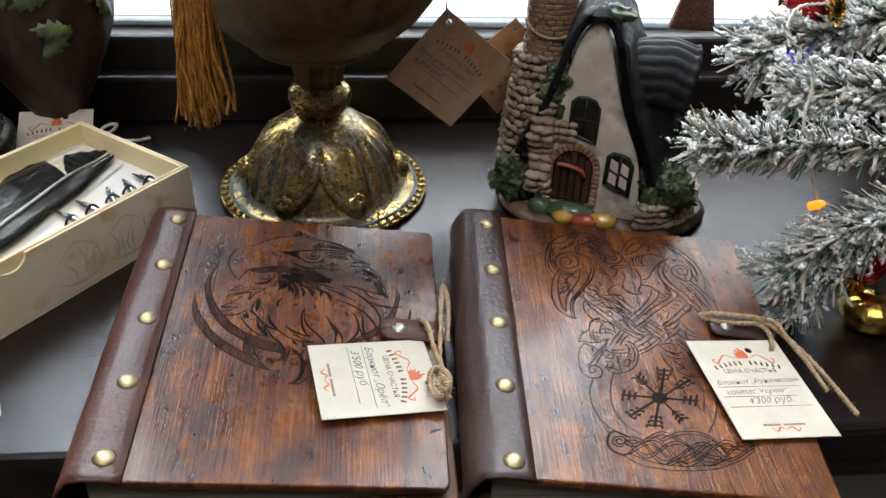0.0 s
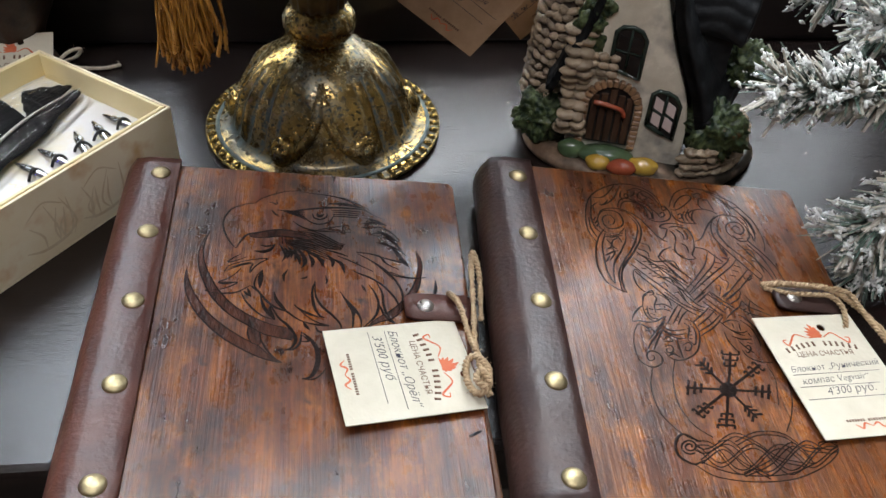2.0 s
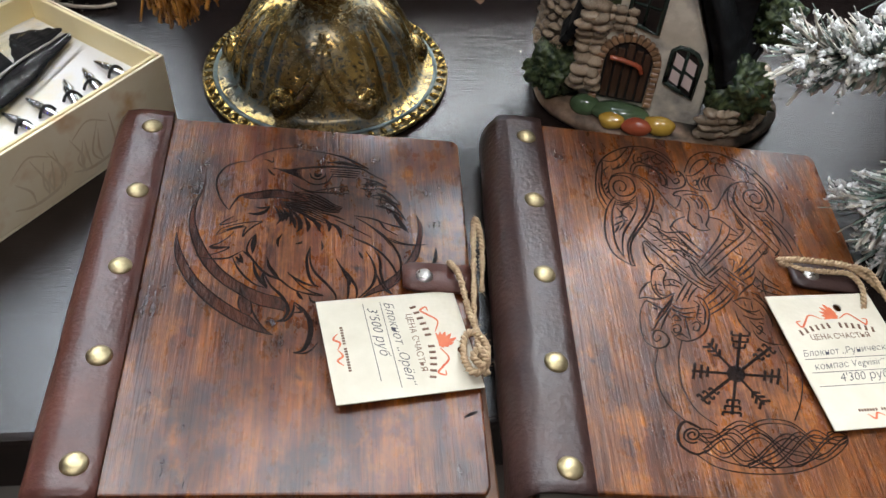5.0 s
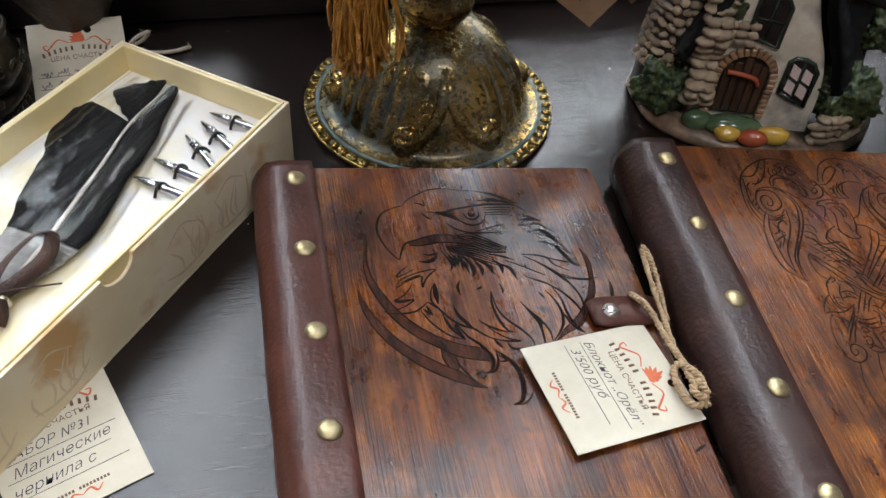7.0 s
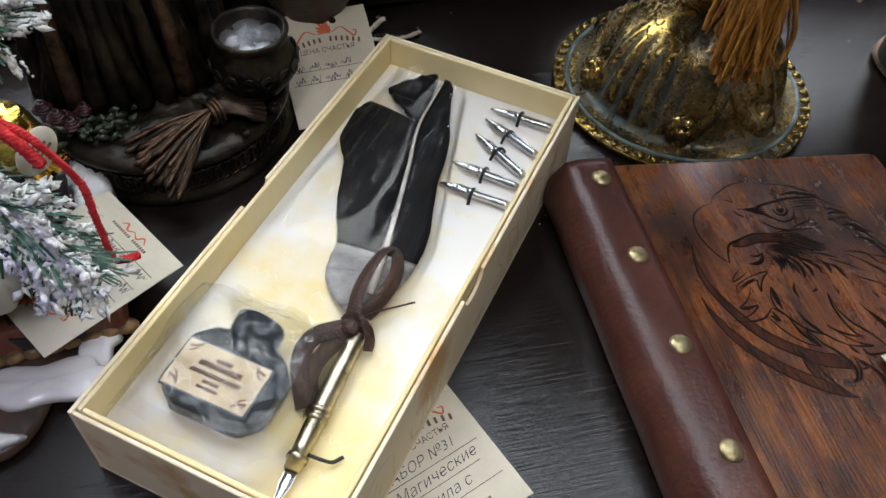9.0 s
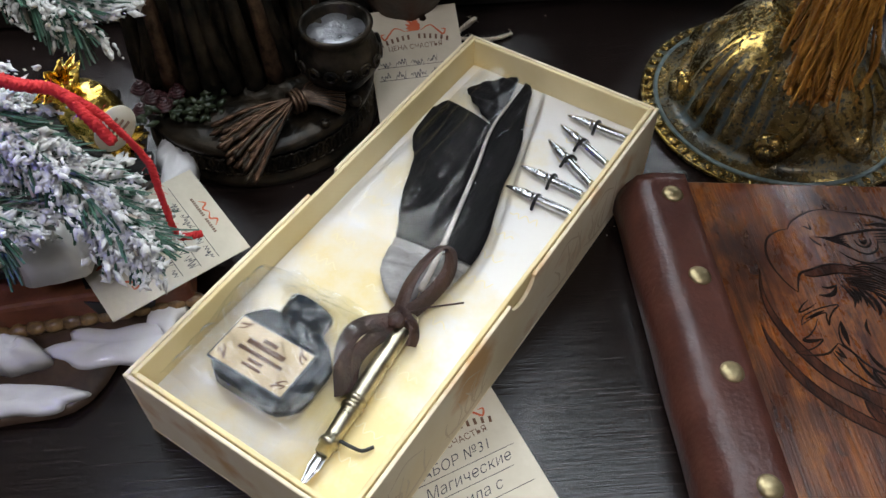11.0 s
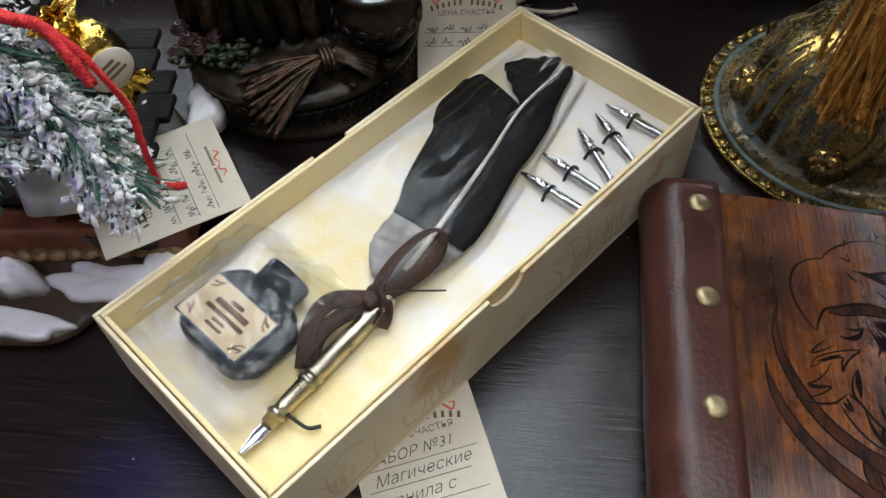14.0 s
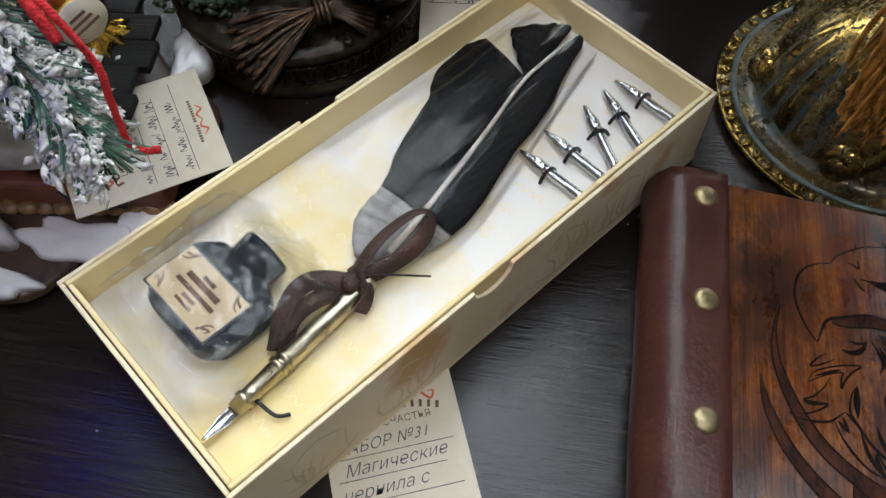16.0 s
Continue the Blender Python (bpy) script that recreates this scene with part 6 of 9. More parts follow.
vane("down", [(0.0000, -0.0222), (-0.0100, -0.0215), (-0.0200, -0.0195), (-0.0300, -0.0172)],
     [(-0.0020, -0.0094), (-0.0100, -0.0104), (-0.0200, -0.0127), (-0.0300, -0.0145)], 0.0026, M_DOWN, 0.0018)
bm = bmesh.new()
tube(bm, smooth_path([(x, y, 0.0052) for x, y in SHAFT], 6), 0.0013, 8, lambda t: 0.35 + 0.75 * t)
part("shaft", bm, M_SHAFT, quill)
pd = Vector((-0.1047 + 0.0332, -0.0263 + 0.0192, 0)).normalized()
PEN = Matrix.Translation((-0.0332, -0.0170, 0.0050)) @ Vector((pd.x, pd.y, -0.018)).to_track_quat("Z", "Y").to_matrix().to_4x4()
bm = bmesh.new()
lathe(bm, [(0.0028, 0.0), (0.0034, 0.0006), (0.0035, 0.0010), (0.0035, 0.0352), (0.0034, 0.0356), (0.0033, 0.0374), (0.0033, 0.0380), (0.0039, 0.0382), (0.0039, 0.0396), (0.0033, 0.0398), (0.0033, 0.0412), (0.0040, 0.0414), (0.0040, 0.0428), (0.0034, 0.0430),
           (0.0033, 0.0434), (0.0030, 0.0520), (0.0029, 0.0556), (0.0036, 0.0558), (0.0037, 0.0576), (0.0030, 0.0578), (0.0027, 0.0610)], 32, m=PEN)
part("pen_holder", bm, M_PEN, quill)


def nib_mesh(bm, m, k=1.0, mi=0):
    """A split pen nib, curved across and drawn to a point."""
    rows = []
    for i in range(9):
        t = i / 8
        w = k * 0.0022 * (1.0 if t < 0.35 else (1.15 - 0.9 * ((t - 0.35) / 0.65) ** 0.8) if t < 0.98 else 0.1)
        rows.append([bm.verts.new(m @ Vector((w * math.sin(a), w * math.cos(a) * 0.8 - 0.0004, k * t * 0.0135))) for a in [-1.2 + 2.4 * j / 6 for j in range(7)]])
    for a, b in zip(rows, rows[1:]):
        for j in range(6):
            bm.faces.new((a[j], a[j + 1], b[j + 1], b[j])).material_index = mi


bm = bmesh.new()
nib_mesh(bm, PEN @ Matrix.Translation((0, 0, 0.0605)) @ Matrix.Rotation(math.pi, 4, "Z"), 1.0)
nbo = part("nib", bm, M_NIB, quill)
nbo.modifiers.new("thickness", "SOLIDIFY").thickness = 0.0003


def ribbon(bm, pts, w, up=(0, 0, 1), twist=0.0):
    line = smooth_path(pts, 8)
    rows = []
    for i, p in enumerate(line):
        d = (line[min(i + 1, len(line) - 1)] - line[max(i - 1, 0)]).normalized()
        s = d.cross(Vector(up))
        s = s.normalized() if s.length > 1e-4 else Vector((1, 0, 0))
        u = s.cross(d)
        a = twist * i / len(line) + 0.45
        s = math.cos(a) * s + math.sin(a) * u
        rows.append([bm.verts.new(p + s * w * k) for k in (-0.5, 0, 0.5)])
    for a, b in zip(rows, rows[1:]):
        for k in range(2):
            bm.faces.new((a[k], a[k + 1], b[k + 1], b[k]))


bm = bmesh.new()
ribbon(bm, [(-0.0400, -0.0150, 0.009), (-0.0241, -0.0110, 0.013), (-0.0085, -0.0118, 0.015), (-0.0046, -0.0155, 0.013), (-0.0125, -0.0195, 0.010), (-0.0260, -0.0190, 0.009), (-0.0390, -0.0160, 0.009)], 0.0062, twist=0.5)
ribbon(bm, [(-0.0400, -0.0150, 0.009), (-0.0500, -0.0060, 0.010), (-0.0600, -0.0062, 0.007), (-0.0725, -0.0150, 0.003)], 0.0068, twist=-0.9)
ribbon(bm, [(-0.0410, -0.0160, 0.008), (-0.0520, -0.0120, 0.008), (-0.0620, -0.0115, 0.006), (-0.0710, -0.0170, 0.003)], 0.0060, twist=-0.5)
ribbon(bm, [(-0.0400, -0.0145, 0.009), (-0.0364, -0.0190, 0.009), (-0.0393, -0.0227, 0.007), (-0.0435, -0.0240, 0.004)], 0.0050, twist=0.6)
ribbon(bm, [(-0.0380, -0.0120, 0.006), (-0.0370, -0.0150, 0.0105), (-0.0385, -0.0195, 0.0095), (-0.0400, -0.0215, 0.005)], 0.0060, up=(1, 0, 0), twist=0.2)
blob(bm, (-0.0400, -0.0155, 0.0095), (0.0034, 0.0036, 0.0026), 4, 0.35)
rb = part("ribbon_bow", bm, M_RIBBON, quill, "dark brown grosgrain ribbon bow")
rb.modifiers.new("thickness", "SOLIDIFY").thickness = 0.0003
bm = bmesh.new()
tube(bm, smooth_path([(-0.0380, -0.0150, 0.0095), (-0.0300, -0.0200, 0.0085), (-0.0174, -0.0298, 0.005)], 6), 0.0004, 5)
part("loose_thread", bm, M_RIBBON, quill)
bm = bmesh.new()
tube(bm, smooth_path([(-0.0870, -0.0250, 0.004), (-0.0862, -0.0300, 0.003), (-0.0850, -0.0330, 0.002), (-0.0816, -0.0350, 0.0012)], 6), 0.0007, 6)
part("black_tie", bm, M_BLACK, quill)

# ---- spare nibs, held by elastic loops ----
def spare_nib(tip, mid, base):
    nb = in_box("spare_nib", "polished steel spare nib held by a black elastic loop", "pen nib", "spare nibs in the box")
    d = (Vector((*tip, 0)) - Vector((*base, 0)))
    m = Matrix.Translation((*base, 0.0024)) @ d.normalized().to_track_quat("Z", "Y").to_matrix().to_4x4()
    L = d.length
    bm = bmesh.new()
    lathe(bm, [(0.0012, 0.0), (0.0019, 0.0006), (0.0020, 0.002), (0.0020, L * 0.52), (0.0022, L * 0.53), (0.0021, L * 0.60)], 16, m=m)
    part("ferrule", bm, M_NIB, nb)
    bm = bmesh.new()
    nib_mesh(bm, m @ Matrix.Translation((0, 0, L * 0.56)), L * 0.44 / 0.0135 * 0.98)
    for k in range(3):
        blob(bm, m @ Vector((0.0006 * (k - 1), 0.0016, L * (0.62 + 0.06 * k))), (0.0007, 0.0007, 0.0009), k, 0.2, 1)
    ob = part("nib", bm, M_NIB, nb)
    ob.modifiers.new("thickness", "SOLIDIFY").thickness = 0.0003
    bm = bmesh.new()
    s = Vector((-d.normalized().y, d.normalized().x, 0))
    c = Vector((*mid, 0.0))
    tube(bm, smooth_path([c - s * 0.0042 + Vector((0, 0, 0.0006)), c - s * 0.0026 + Vector((0, 0, 0.0034)), c + Vector((0, 0, 0.0050)), c + s * 0.0026 + Vector((0, 0, 0.0034)), c + s * 0.0042 + Vector((0, 0, 0.0006))], 5), 0.00075, 6)
    part("elastic_loop", bm, M_BLACK, nb)


spare_nib((0.0449, -0.0108), (0.0443, -0.0260), (0.0455, -0.0425))
spare_nib((0.0585, -0.0105), (0.0579, -0.0258), (0.0573, -0.0417))
spare_nib((0.0790, -0.0124), (0.0721, -0.0262), (0.0645, -0.0412))
spare_nib((0.0904, -0.0124), (0.0840, -0.0262), (0.0787, -0.0416))
spare_nib((0.0976, -0.0120), (0.0978, -0.0266), (0.0979, -0.0420))

# ---- clear film ----
def clear_film(name, tint, rough, haze=0.0, ior=1.75, relief=0.12):
    m = bpy.data.materials.new(name)
    m.use_nodes = True
    nt = m.node_tree
    nt.nodes.remove(nt.nodes["Principled BSDF"])
    out = nt.nodes["Material Output"]
    tr, gl, mx, fr = (nt.nodes.new(k) for k in ("ShaderNodeBsdfTransparent", "ShaderNodeBsdfGlossy", "ShaderNodeMixShader", "ShaderNodeFresnel"))
    tr.inputs[0].default_value = (*tint, 1)
    gl.inputs["Roughness"].default_value = rough
    fr.inputs["IOR"].default_value = ior
    ns, bp = nt.nodes.new("ShaderNodeTexNoise"), nt.nodes.new("ShaderNodeBump")
    ns.inputs["Scale"].default_value = 60
    bp.inputs["Strength"].default_value, bp.inputs["Distance"].default_value = relief, 0.002
    nt.links.new(ns.outputs["Fac"], bp.inputs["Height"])
    nt.links.new(bp.outputs[0], gl.inputs["Normal"])
    nt.links.new(fr.outputs[0], mx.inputs[0])
    nt.links.new(tr.outputs[0], mx.inputs[1])
    nt.links.new(gl.outputs[0], mx.inputs[2])
    last = mx
    if haze:
        df, m2 = nt.nodes.new("ShaderNodeBsdfDiffuse"), nt.nodes.new("ShaderNodeMixShader")
        df.inputs[0].default_value = (0.85, 0.85, 0.82, 1)
        m2.inputs[0].default_value = haze
        nt.links.new(mx.outputs[0], m2.inputs[1])
        nt.links.new(df.outputs[0], m2.inputs[2])
        last = m2
    nt.links.new(last.outputs[0], out.inputs[0])
    return m


M_FILM = clear_film("clear_cellophane", (0.985, 0.985, 0.98), 0.012, 0.0, 1.30, 0.02)
M_BAG = clear_film("crinkled_polythene", (0.975, 0.975, 0.965), 0.025, 0.022, 1.42, 0.05)
bm = bmesh.new()
rows = []
for i in range(81):
    u = -0.0105 + 0.1130 * i / 80
    lo = -0.0240 + 0.0265 * max(0, (i - 16) / 64)
    hi = 0.0410 - 0.004 * (i / 80)
    row = []
    for k in range(121):
        t = k / 120
        v = lo + (hi - lo) * t
        z = 0.0076 - 0.0040 * abs(2 * t - 1) ** 7 + 0.0011 * noise.noise(Vector((u * 22, v * 40, 2))) + 0.0022 * abs(noise.noise(Vector((u * 11 + v * 9, v * 46, 8)))) + 0.0007 * abs(noise.noise(Vector((u * 40, v * 50, 14)))) + 0.0006 * math.sin(v * 110 + 2.0 * math.sin(u * 45))
        for c, (at, slant, u0, u1) in enumerate(((0.20, 0.05, 0.1, 0.75), (0.36, -0.06, 0.0, 0.6), (0.52, 0.08, 0.3, 1.0), (0.66, -0.03, 0.1, 0.9), (0.81, -0.09, 0.2, 0.95))):
            w = i / 80
            mid = lo + (hi - lo) * (at + slant * w) + 0.0022 * noise.noise(Vector((u * 38, c * 3.7, 5)))
            ends = max(0, min(1, (w - u0) * 7, (u1 - w) * 7))
            z += 0.0010 * ends * math.exp(-((v - mid) / 0.0017) ** 2)
        row.append(bm.verts.new((u, v, z)))
    rows.append(row)
for a, b in zip(rows, rows[1:]):
    for k in range(120):
        bm.faces.new((a[k], b[k], b[k + 1], a[k + 1]))
sleeve = part("cellophane_sleeve", bm, M_FILM)
sleeve.matrix_world = BOX @ Matrix.Translation((0, 0, FLOOR_Z))
tagged(sleeve, "clear shiny cellophane sleeve over the black feather", "plastic sleeve")

# ---- ink bottle in its bag ----
M_INKGLASS = mat("dark_ink_glass", (0.004, 0.007, 0.011), (0.012, 0.018, 0.026), rough=0.16, rough2=0.28, scale=60, bump=0.1, coat=0.0, spec=0.14)
M_INKLABEL = mat("old_gold_label", (0.55, 0.43, 0.26), (0.66, 0.54, 0.36), rough=0.55, scale=80, bump=0.1)
M_INKPLATE = mat("grey_label_edge", (0.06, 0.07, 0.09), (0.10, 0.11, 0.14), rough=0.2, scale=80, bump=0)
ink = thing("ink_bottle", BOX @ Matrix.Translation((-0.0795, 0.0128, FLOOR_Z)) @ pose(0, 0, 0, 0, 0, 1), "squat dark ink bottle with ornate gold label, lying in the box", "ink bottle")
bm = bmesh.new()
oct_ = [(0.0190, -0.0125), (0.0190, 0.0115), (0.0120, 0.0190), (-0.0070, 0.0190), (-0.0135, 0.0125), (-0.0135, -0.0135), (-0.0070, -0.0205), (0.0120, -0.0205)]
sheet(bm, oct_, 0.0130, Matrix.Translation((0, 0, 0.0006)))
part("bottle", bm, M_INKGLASS, ink, smooth=False, bevel=0.0036)
bm = bmesh.new()
lathe(bm, [(0.0075, 0.0), (0.0090, 0.0006), (0.0092, 0.009), (0.0085, 0.0102), (0.003, 0.0108)], 32, m=Matrix.Translation((0.0175, 0.000, 0.0075)) @ Matrix.Rotation(radians(80), 4, "Y"))
part("cap", bm, M_INKGLASS, ink)
bm = bmesh.new()
boxm(bm, -0.0105, 0.0095, -0.0165, 0.0165, 0.0138, 0.0149)
lab = part("label_plate", bm, M_INKPLATE, ink, smooth=False, bevel=0.0003)
bm = bmesh.new()
boxm(bm, -0.0098, 0.0088, -0.0158, 0.0158, 0.01495, 0.0151)
part("label", bm, M_INKLABEL, ink, "gold paper label with ornament and print bars", smooth=False)
bm = bmesh.new()
for u, w, h in ((0.0045, 0.006, 0.0008), (0.0020, 0.016, 0.0011), (-0.0040, 0.006, 0.0007), (-0.0062, 0.008, 0.0006)):
    boxm(bm, u - h, u + h, -w / 2, w / 2, 0.0151, 0.01518)
boxm(bm, -0.0022, -0.0006, -0.0095, 0.0095, 0.0151, 0.01518)
for sx in (-1, 1):
    for sy in (-1, 1):
        c = [(sx * 0.0075 * 0.98 - 0.0005, sy * 0.0135), (sx * 0.0060, sy * 0.0145), (sx * 0.0072, sy * 0.0115), (sx * 0.0085, sy * 0.0105), (sx * 0.0050, sy * 0.0125), (sx * 0.0040, sy * 0.0148)]
        stroke(bm, c, 0.0003, 0.0009, h=0.00005, z=0.01513)
part("label_print", bm, M_BROWNINK, ink, "brown print bars and corner scrolls")

bm = bmesh.new()
rows = []
NU, NV = 88, 84
for i in range(NU + 1):
    u = -0.1035 + 0.064 * i / NU
    row = []
    for k in range(NV + 1):
        v = -0.0175 + 0.0610 * k / NV
        du, dv = (u + 0.0765) / 0.0225, (v - 0.012) / 0.0235
        q = max(abs(du), abs(dv))
        z = 0.0166 if q < 1 else 0.0166 - min(1, (q - 1) * 1.9) * 0.0140
        fold = abs(noise.noise(Vector((u * 70 + v * 50, v * 40 - u * 20, 3.1)))) + 0.6 * abs(noise.noise(Vector((u * 150 - v * 90, v * 130, 7.7)))) + 0.3 * abs(noise.noise(Vector((u * 300, v * 260 + u * 90, 1.7))))
        edge = min(1, 7 * min(i, NU - i) / NU, 7 * min(k, NV - k) / NV)
        wide = Vector((0.003 * noise.noise(Vector((v * 60, 1, 0.3))), 0.003 * noise.noise(Vector((u * 60, 5, 0.7))), 0))
        row.append(bm.verts.new(Vector((u, v, max(0.0006, z + 0.0066 * (fold - 0.15) * edge * (0.42 if q < 0.98 else 1)))) + wide))
    rows.append(row)
for i, (a, b) in enumerate(zip(rows, rows[1:])):
    for k in range(NV):
        if i / NU + k / NV > 1.82 or i / NU + k / NV < 0.10:
            continue
        bm.faces.new((a[k], b[k], b[k + 1], a[k + 1]))
bmesh.ops.delete(bm, geom=[v for v in bm.verts if not v.link_faces], context="VERTS")
bag = part("polythene_bag", bm, M_BAG)
bag.matrix_world = BOX @ Matrix.Translation((0, 0, FLOOR_Z))
tagged(bag, "crinkled clear polythene bag around the ink bottle", "plastic bag")


# ---- the goblet ----
goblet = thing("goblet", pose(0.077, 0.081, 0), "large antique gold metal goblet with lobed foot and verdigris", "goblet")


def foot_shape(r, z, a):
    """Three smooth panels under the scroll arches, and three fluted shells between them."""
    t = max(0.0, min(1.0, (0.051 - r) / 0.036))
    w = math.sin(math.pi * t) ** 0.7 if 0 < t < 1 else 0.0
    d = (a + math.pi / 2 + math.pi / 3 + math.pi / 3) % (2 * math.pi / 3) - math.pi / 3
    shell = max(0.0, 1 - (d / 0.52) ** 4)
    ridge = abs(math.cos(d * 14.0))
    low = min(1.0, max(0.0, (0.046 - z) / 0.018))
    rr = r * (1 + w * shell * (0.03 + low * 0.15 * (ridge ** 1.1 - 0.5)))
    return rr, z + 0.0014 * w * shell * ridge * low


bm = bmesh.new()
prof = [(0.050, 0.0), (0.0655, 0.0005), (0.0665, 0.0018), (0.0655, 0.0034), (0.0625, 0.0043), (0.060, 0.0046)]
lathe(bm, prof, 96)
part("rim_plate", bm, M_VERDI, goblet)
bm = bmesh.new()
tube(bm, [(0.0659 * math.cos(2 * math.pi * k / 120), 0.0659 * math.sin(2 * math.pi * k / 120), 0.0030) for k in range(121)], 0.0011, 8)
bmesh.ops.recalc_face_normals(bm, faces=bm.faces)
part("rim_lip", bm, M_GOLDRIM, goblet, "worn gold outer lip")
bm = bmesh.new()
ctrl = [(0.0600, 0.0047), (0.0560, 0.0056), (0.0525, 0.0070), (0.0500, 0.0105), (0.0480, 0.0160), (0.0456, 0.0222), (0.0430, 0.0280), (0.0400, 0.0336), (0.0362, 0.0388), (0.0316, 0.0438), (0.0265, 0.0482), (0.0210, 0.0518), (0.0165, 0.0545), (0.0135, 0.0560)]
prof = [(p.x, p.y) for p in smooth_path([(r, z, 0) for r, z in ctrl], 4)]
lathe(bm, prof, 300, foot_shape)
part("foot", bm, M_GOLD, goblet)
bm = bmesh.new()
lathe(bm, [(0.0135, 0.0555), (0.0160, 0.0575), (0.0185, 0.0610), (0.0196, 0.0650), (0.0192, 0.0690), (0.0172, 0.0725), (0.0150, 0.0742), (0.0142, 0.0760)], 48)
part("knop", bm, M_GOLD, goblet)
bm = bmesh.new()
lathe(bm, [(0.0142, 0.0755), (0.0143, 0.0800), (0.0156, 0.0860), (0.0185, 0.0915), (0.0230, 0.0955), (0.0310, 0.0985)], 96, lambda r, z, a: (r * (1 + 0.05 * math.cos(14 * a)), z))
part("stem", bm, M_GOBLET, goblet)
bm = bmesh.new()
prof = [(0.0200, 0.0880), (0.0300, 0.0890), (0.0375, 0.0900), (0.0395, 0.0915), (0.0390, 0.0930), (0.0440, 0.0965), (0.0530, 0.1035), (0.0620, 0.1120), (0.0690, 0.1215), (0.0760, 0.1350), (0.0830, 0.152),
        (0.0910, 0.170), (0.1000, 0.186), (0.1090, 0.198), (0.1150, 0.203), (0.1170, 0.205), (0.1150, 0.2055), (0.1060, 0.198), (0.0960, 0.184), (0.085, 0.165), (0.07, 0.135), (0.05, 0.108), (0.02, 0.095)]
lathe(bm, prof, 96)
bmesh.ops.translate(bm, verts=bm.verts, vec=(0, 0, 0.0095))
part("bowl", bm, M_GOBLET, goblet)
# scrolls between the lobes, each a raised gold tube with a curl at its end
def foot_r(z):
    for (r0, z0), (r1, z1) in zip(ctrl, ctrl[1:]):
        if z0 <= z <= z1:
            return r0 + (r1 - r0) * (z - z0) / (z1 - z0)
    return ctrl[0][0]
bm = bmesh.new()
pts = []
for k in range(15):
    t = k / 14
    z = 0.0450 - 0.0365 * t ** 0.9
    a = 0.030 + 0.400 * t ** 2.2
    r = foot_r(z) - 0.0004
    pts.append((r * math.sin(a), -r * math.cos(a), z))
for k in range(1, 9):
    b = k / 8 * 1.6 * math.pi
    rad = 0.0052 * (1 - 0.06 * k)
    a = 0.43 + (rad * math.sin(b)) / 0.052
    z = 0.0085 + 0.0052 - rad * math.cos(b)
    r = foot_r(z) + 0.0002 + 0.0001 * k
    pts.append((r * math.sin(a), -r * math.cos(a), z))
tube(bm, smooth_path(pts, 4), 0.0042, 16, lambda t: min(1.0, 0.2 + 7.0 * t) * (0.72 + 0.15 * t + 0.35 * t * t))
blob(bm, (0.0500 * math.sin(0.45), -0.0500 * math.cos(0.45), 0.0120), (0.0064, 0.0058, 0.0062), 1, 0.08, 3)
for f in bm.faces:
    f.smooth = True
bmesh.ops.recalc_face_normals(bm, faces=bm.faces)
scroll = bpy.data.meshes.new("scroll")
bm.to_mesh(scroll)
bmesh.ops.transform(bm, matrix=Matrix.Diagonal((-1, 1, 1, 1)), verts=bm.verts)
bmesh.ops.reverse_faces(bm, faces=bm.faces)
scroll2 = bpy.data.meshes.new("scroll")
bm.to_mesh(scroll2)
bm.free()
scroll.materials.append(M_GOLD)
scroll2.materials.append(M_GOLD)
for k in range(3):
    m = Matrix.Rotation(2 * math.pi / 3 * k, 4, "Z")
    shared("scroll", scroll, goblet, m)
    shared("scroll", scroll2, goblet, m)
bm = bmesh.new()
blob(bm, (0, 0, 0), (0.0030, 0.0017, 0.0017), 2, 0.12, 2)
bead = bpy.data.meshes.new("bead")
for f in bm.faces:
    f.smooth = True
bm.to_mesh(bead)
bm.free()
bead.materials.append(M_GOLDRIM)
for k in range(58):
    a = 2 * math.pi * k / 58
    shared("bead", bead, goblet, Matrix.Rotation(a, 4, "Z") @ Matrix.Translation((0.0635, 0, 0.0042)))

bm = bmesh.new()
lathe(bm, [(0.0585, 0.0046), (0.0590, 0.0054), (0.0605, 0.0055), (0.0610, 0.0046)], 96)
part("groove_ring", bm, M_RING, goblet, "pale blue-green verdigris ring")

# tassel, hung from the bowl's rim
tassel = thing("tassel", pose(0.0275, -0.022, 0.0985), "golden silk tassel hanging from the goblet", "tassel")
rnd = random.Random(5)
bm = bmesh.new()
for k in range(300):
    a, q = rnd.uniform(0, 2 * math.pi), math.sqrt(rnd.random())
    r0, r1 = 0.0058 * q, (0.0098 if k > 14 else 0.0165) * q
    z1 = rnd.uniform(0.0, 0.012) + (0.004 if q > 0.8 else 0)
    b = a + rnd.uniform(-0.5, 0.5)
    pts = [(r0 * math.cos(a), r0 * math.sin(a), 0.083)]
    for t in (0.3, 0.6, 0.85, 1.0):
        r = r0 + (r1 - r0) * t ** 1.2
        pts.append((r * math.cos(a + (b - a) * t) + rnd.uniform(-1, 1) * 0.0021, r * math.sin(a + (b - a) * t) + rnd.uniform(-1, 1) * 0.0021, 0.083 + (z1 - 0.083) * t))
    if k % 3:
        tube(bm, smooth_path(pts, 3), 0.00045, 4)
    else:
        twine(bm, pts, 0.0010, 420)
part("fringe", bm, M_TASSEL, tassel)
bm = bmesh.new()
lathe(bm, [(0.002, 0.080), (0.0066, 0.082), (0.0075, 0.090), (0.0068, 0.098), (0.0035, 0.103), (0.0015, 0.104)], 24, lambda r, z, a: (r * (1 + 0.05 * math.cos(16 * a + z * 900)), z))
part("knot", bm, M_TASSEL, tassel)
bm = bmesh.new()
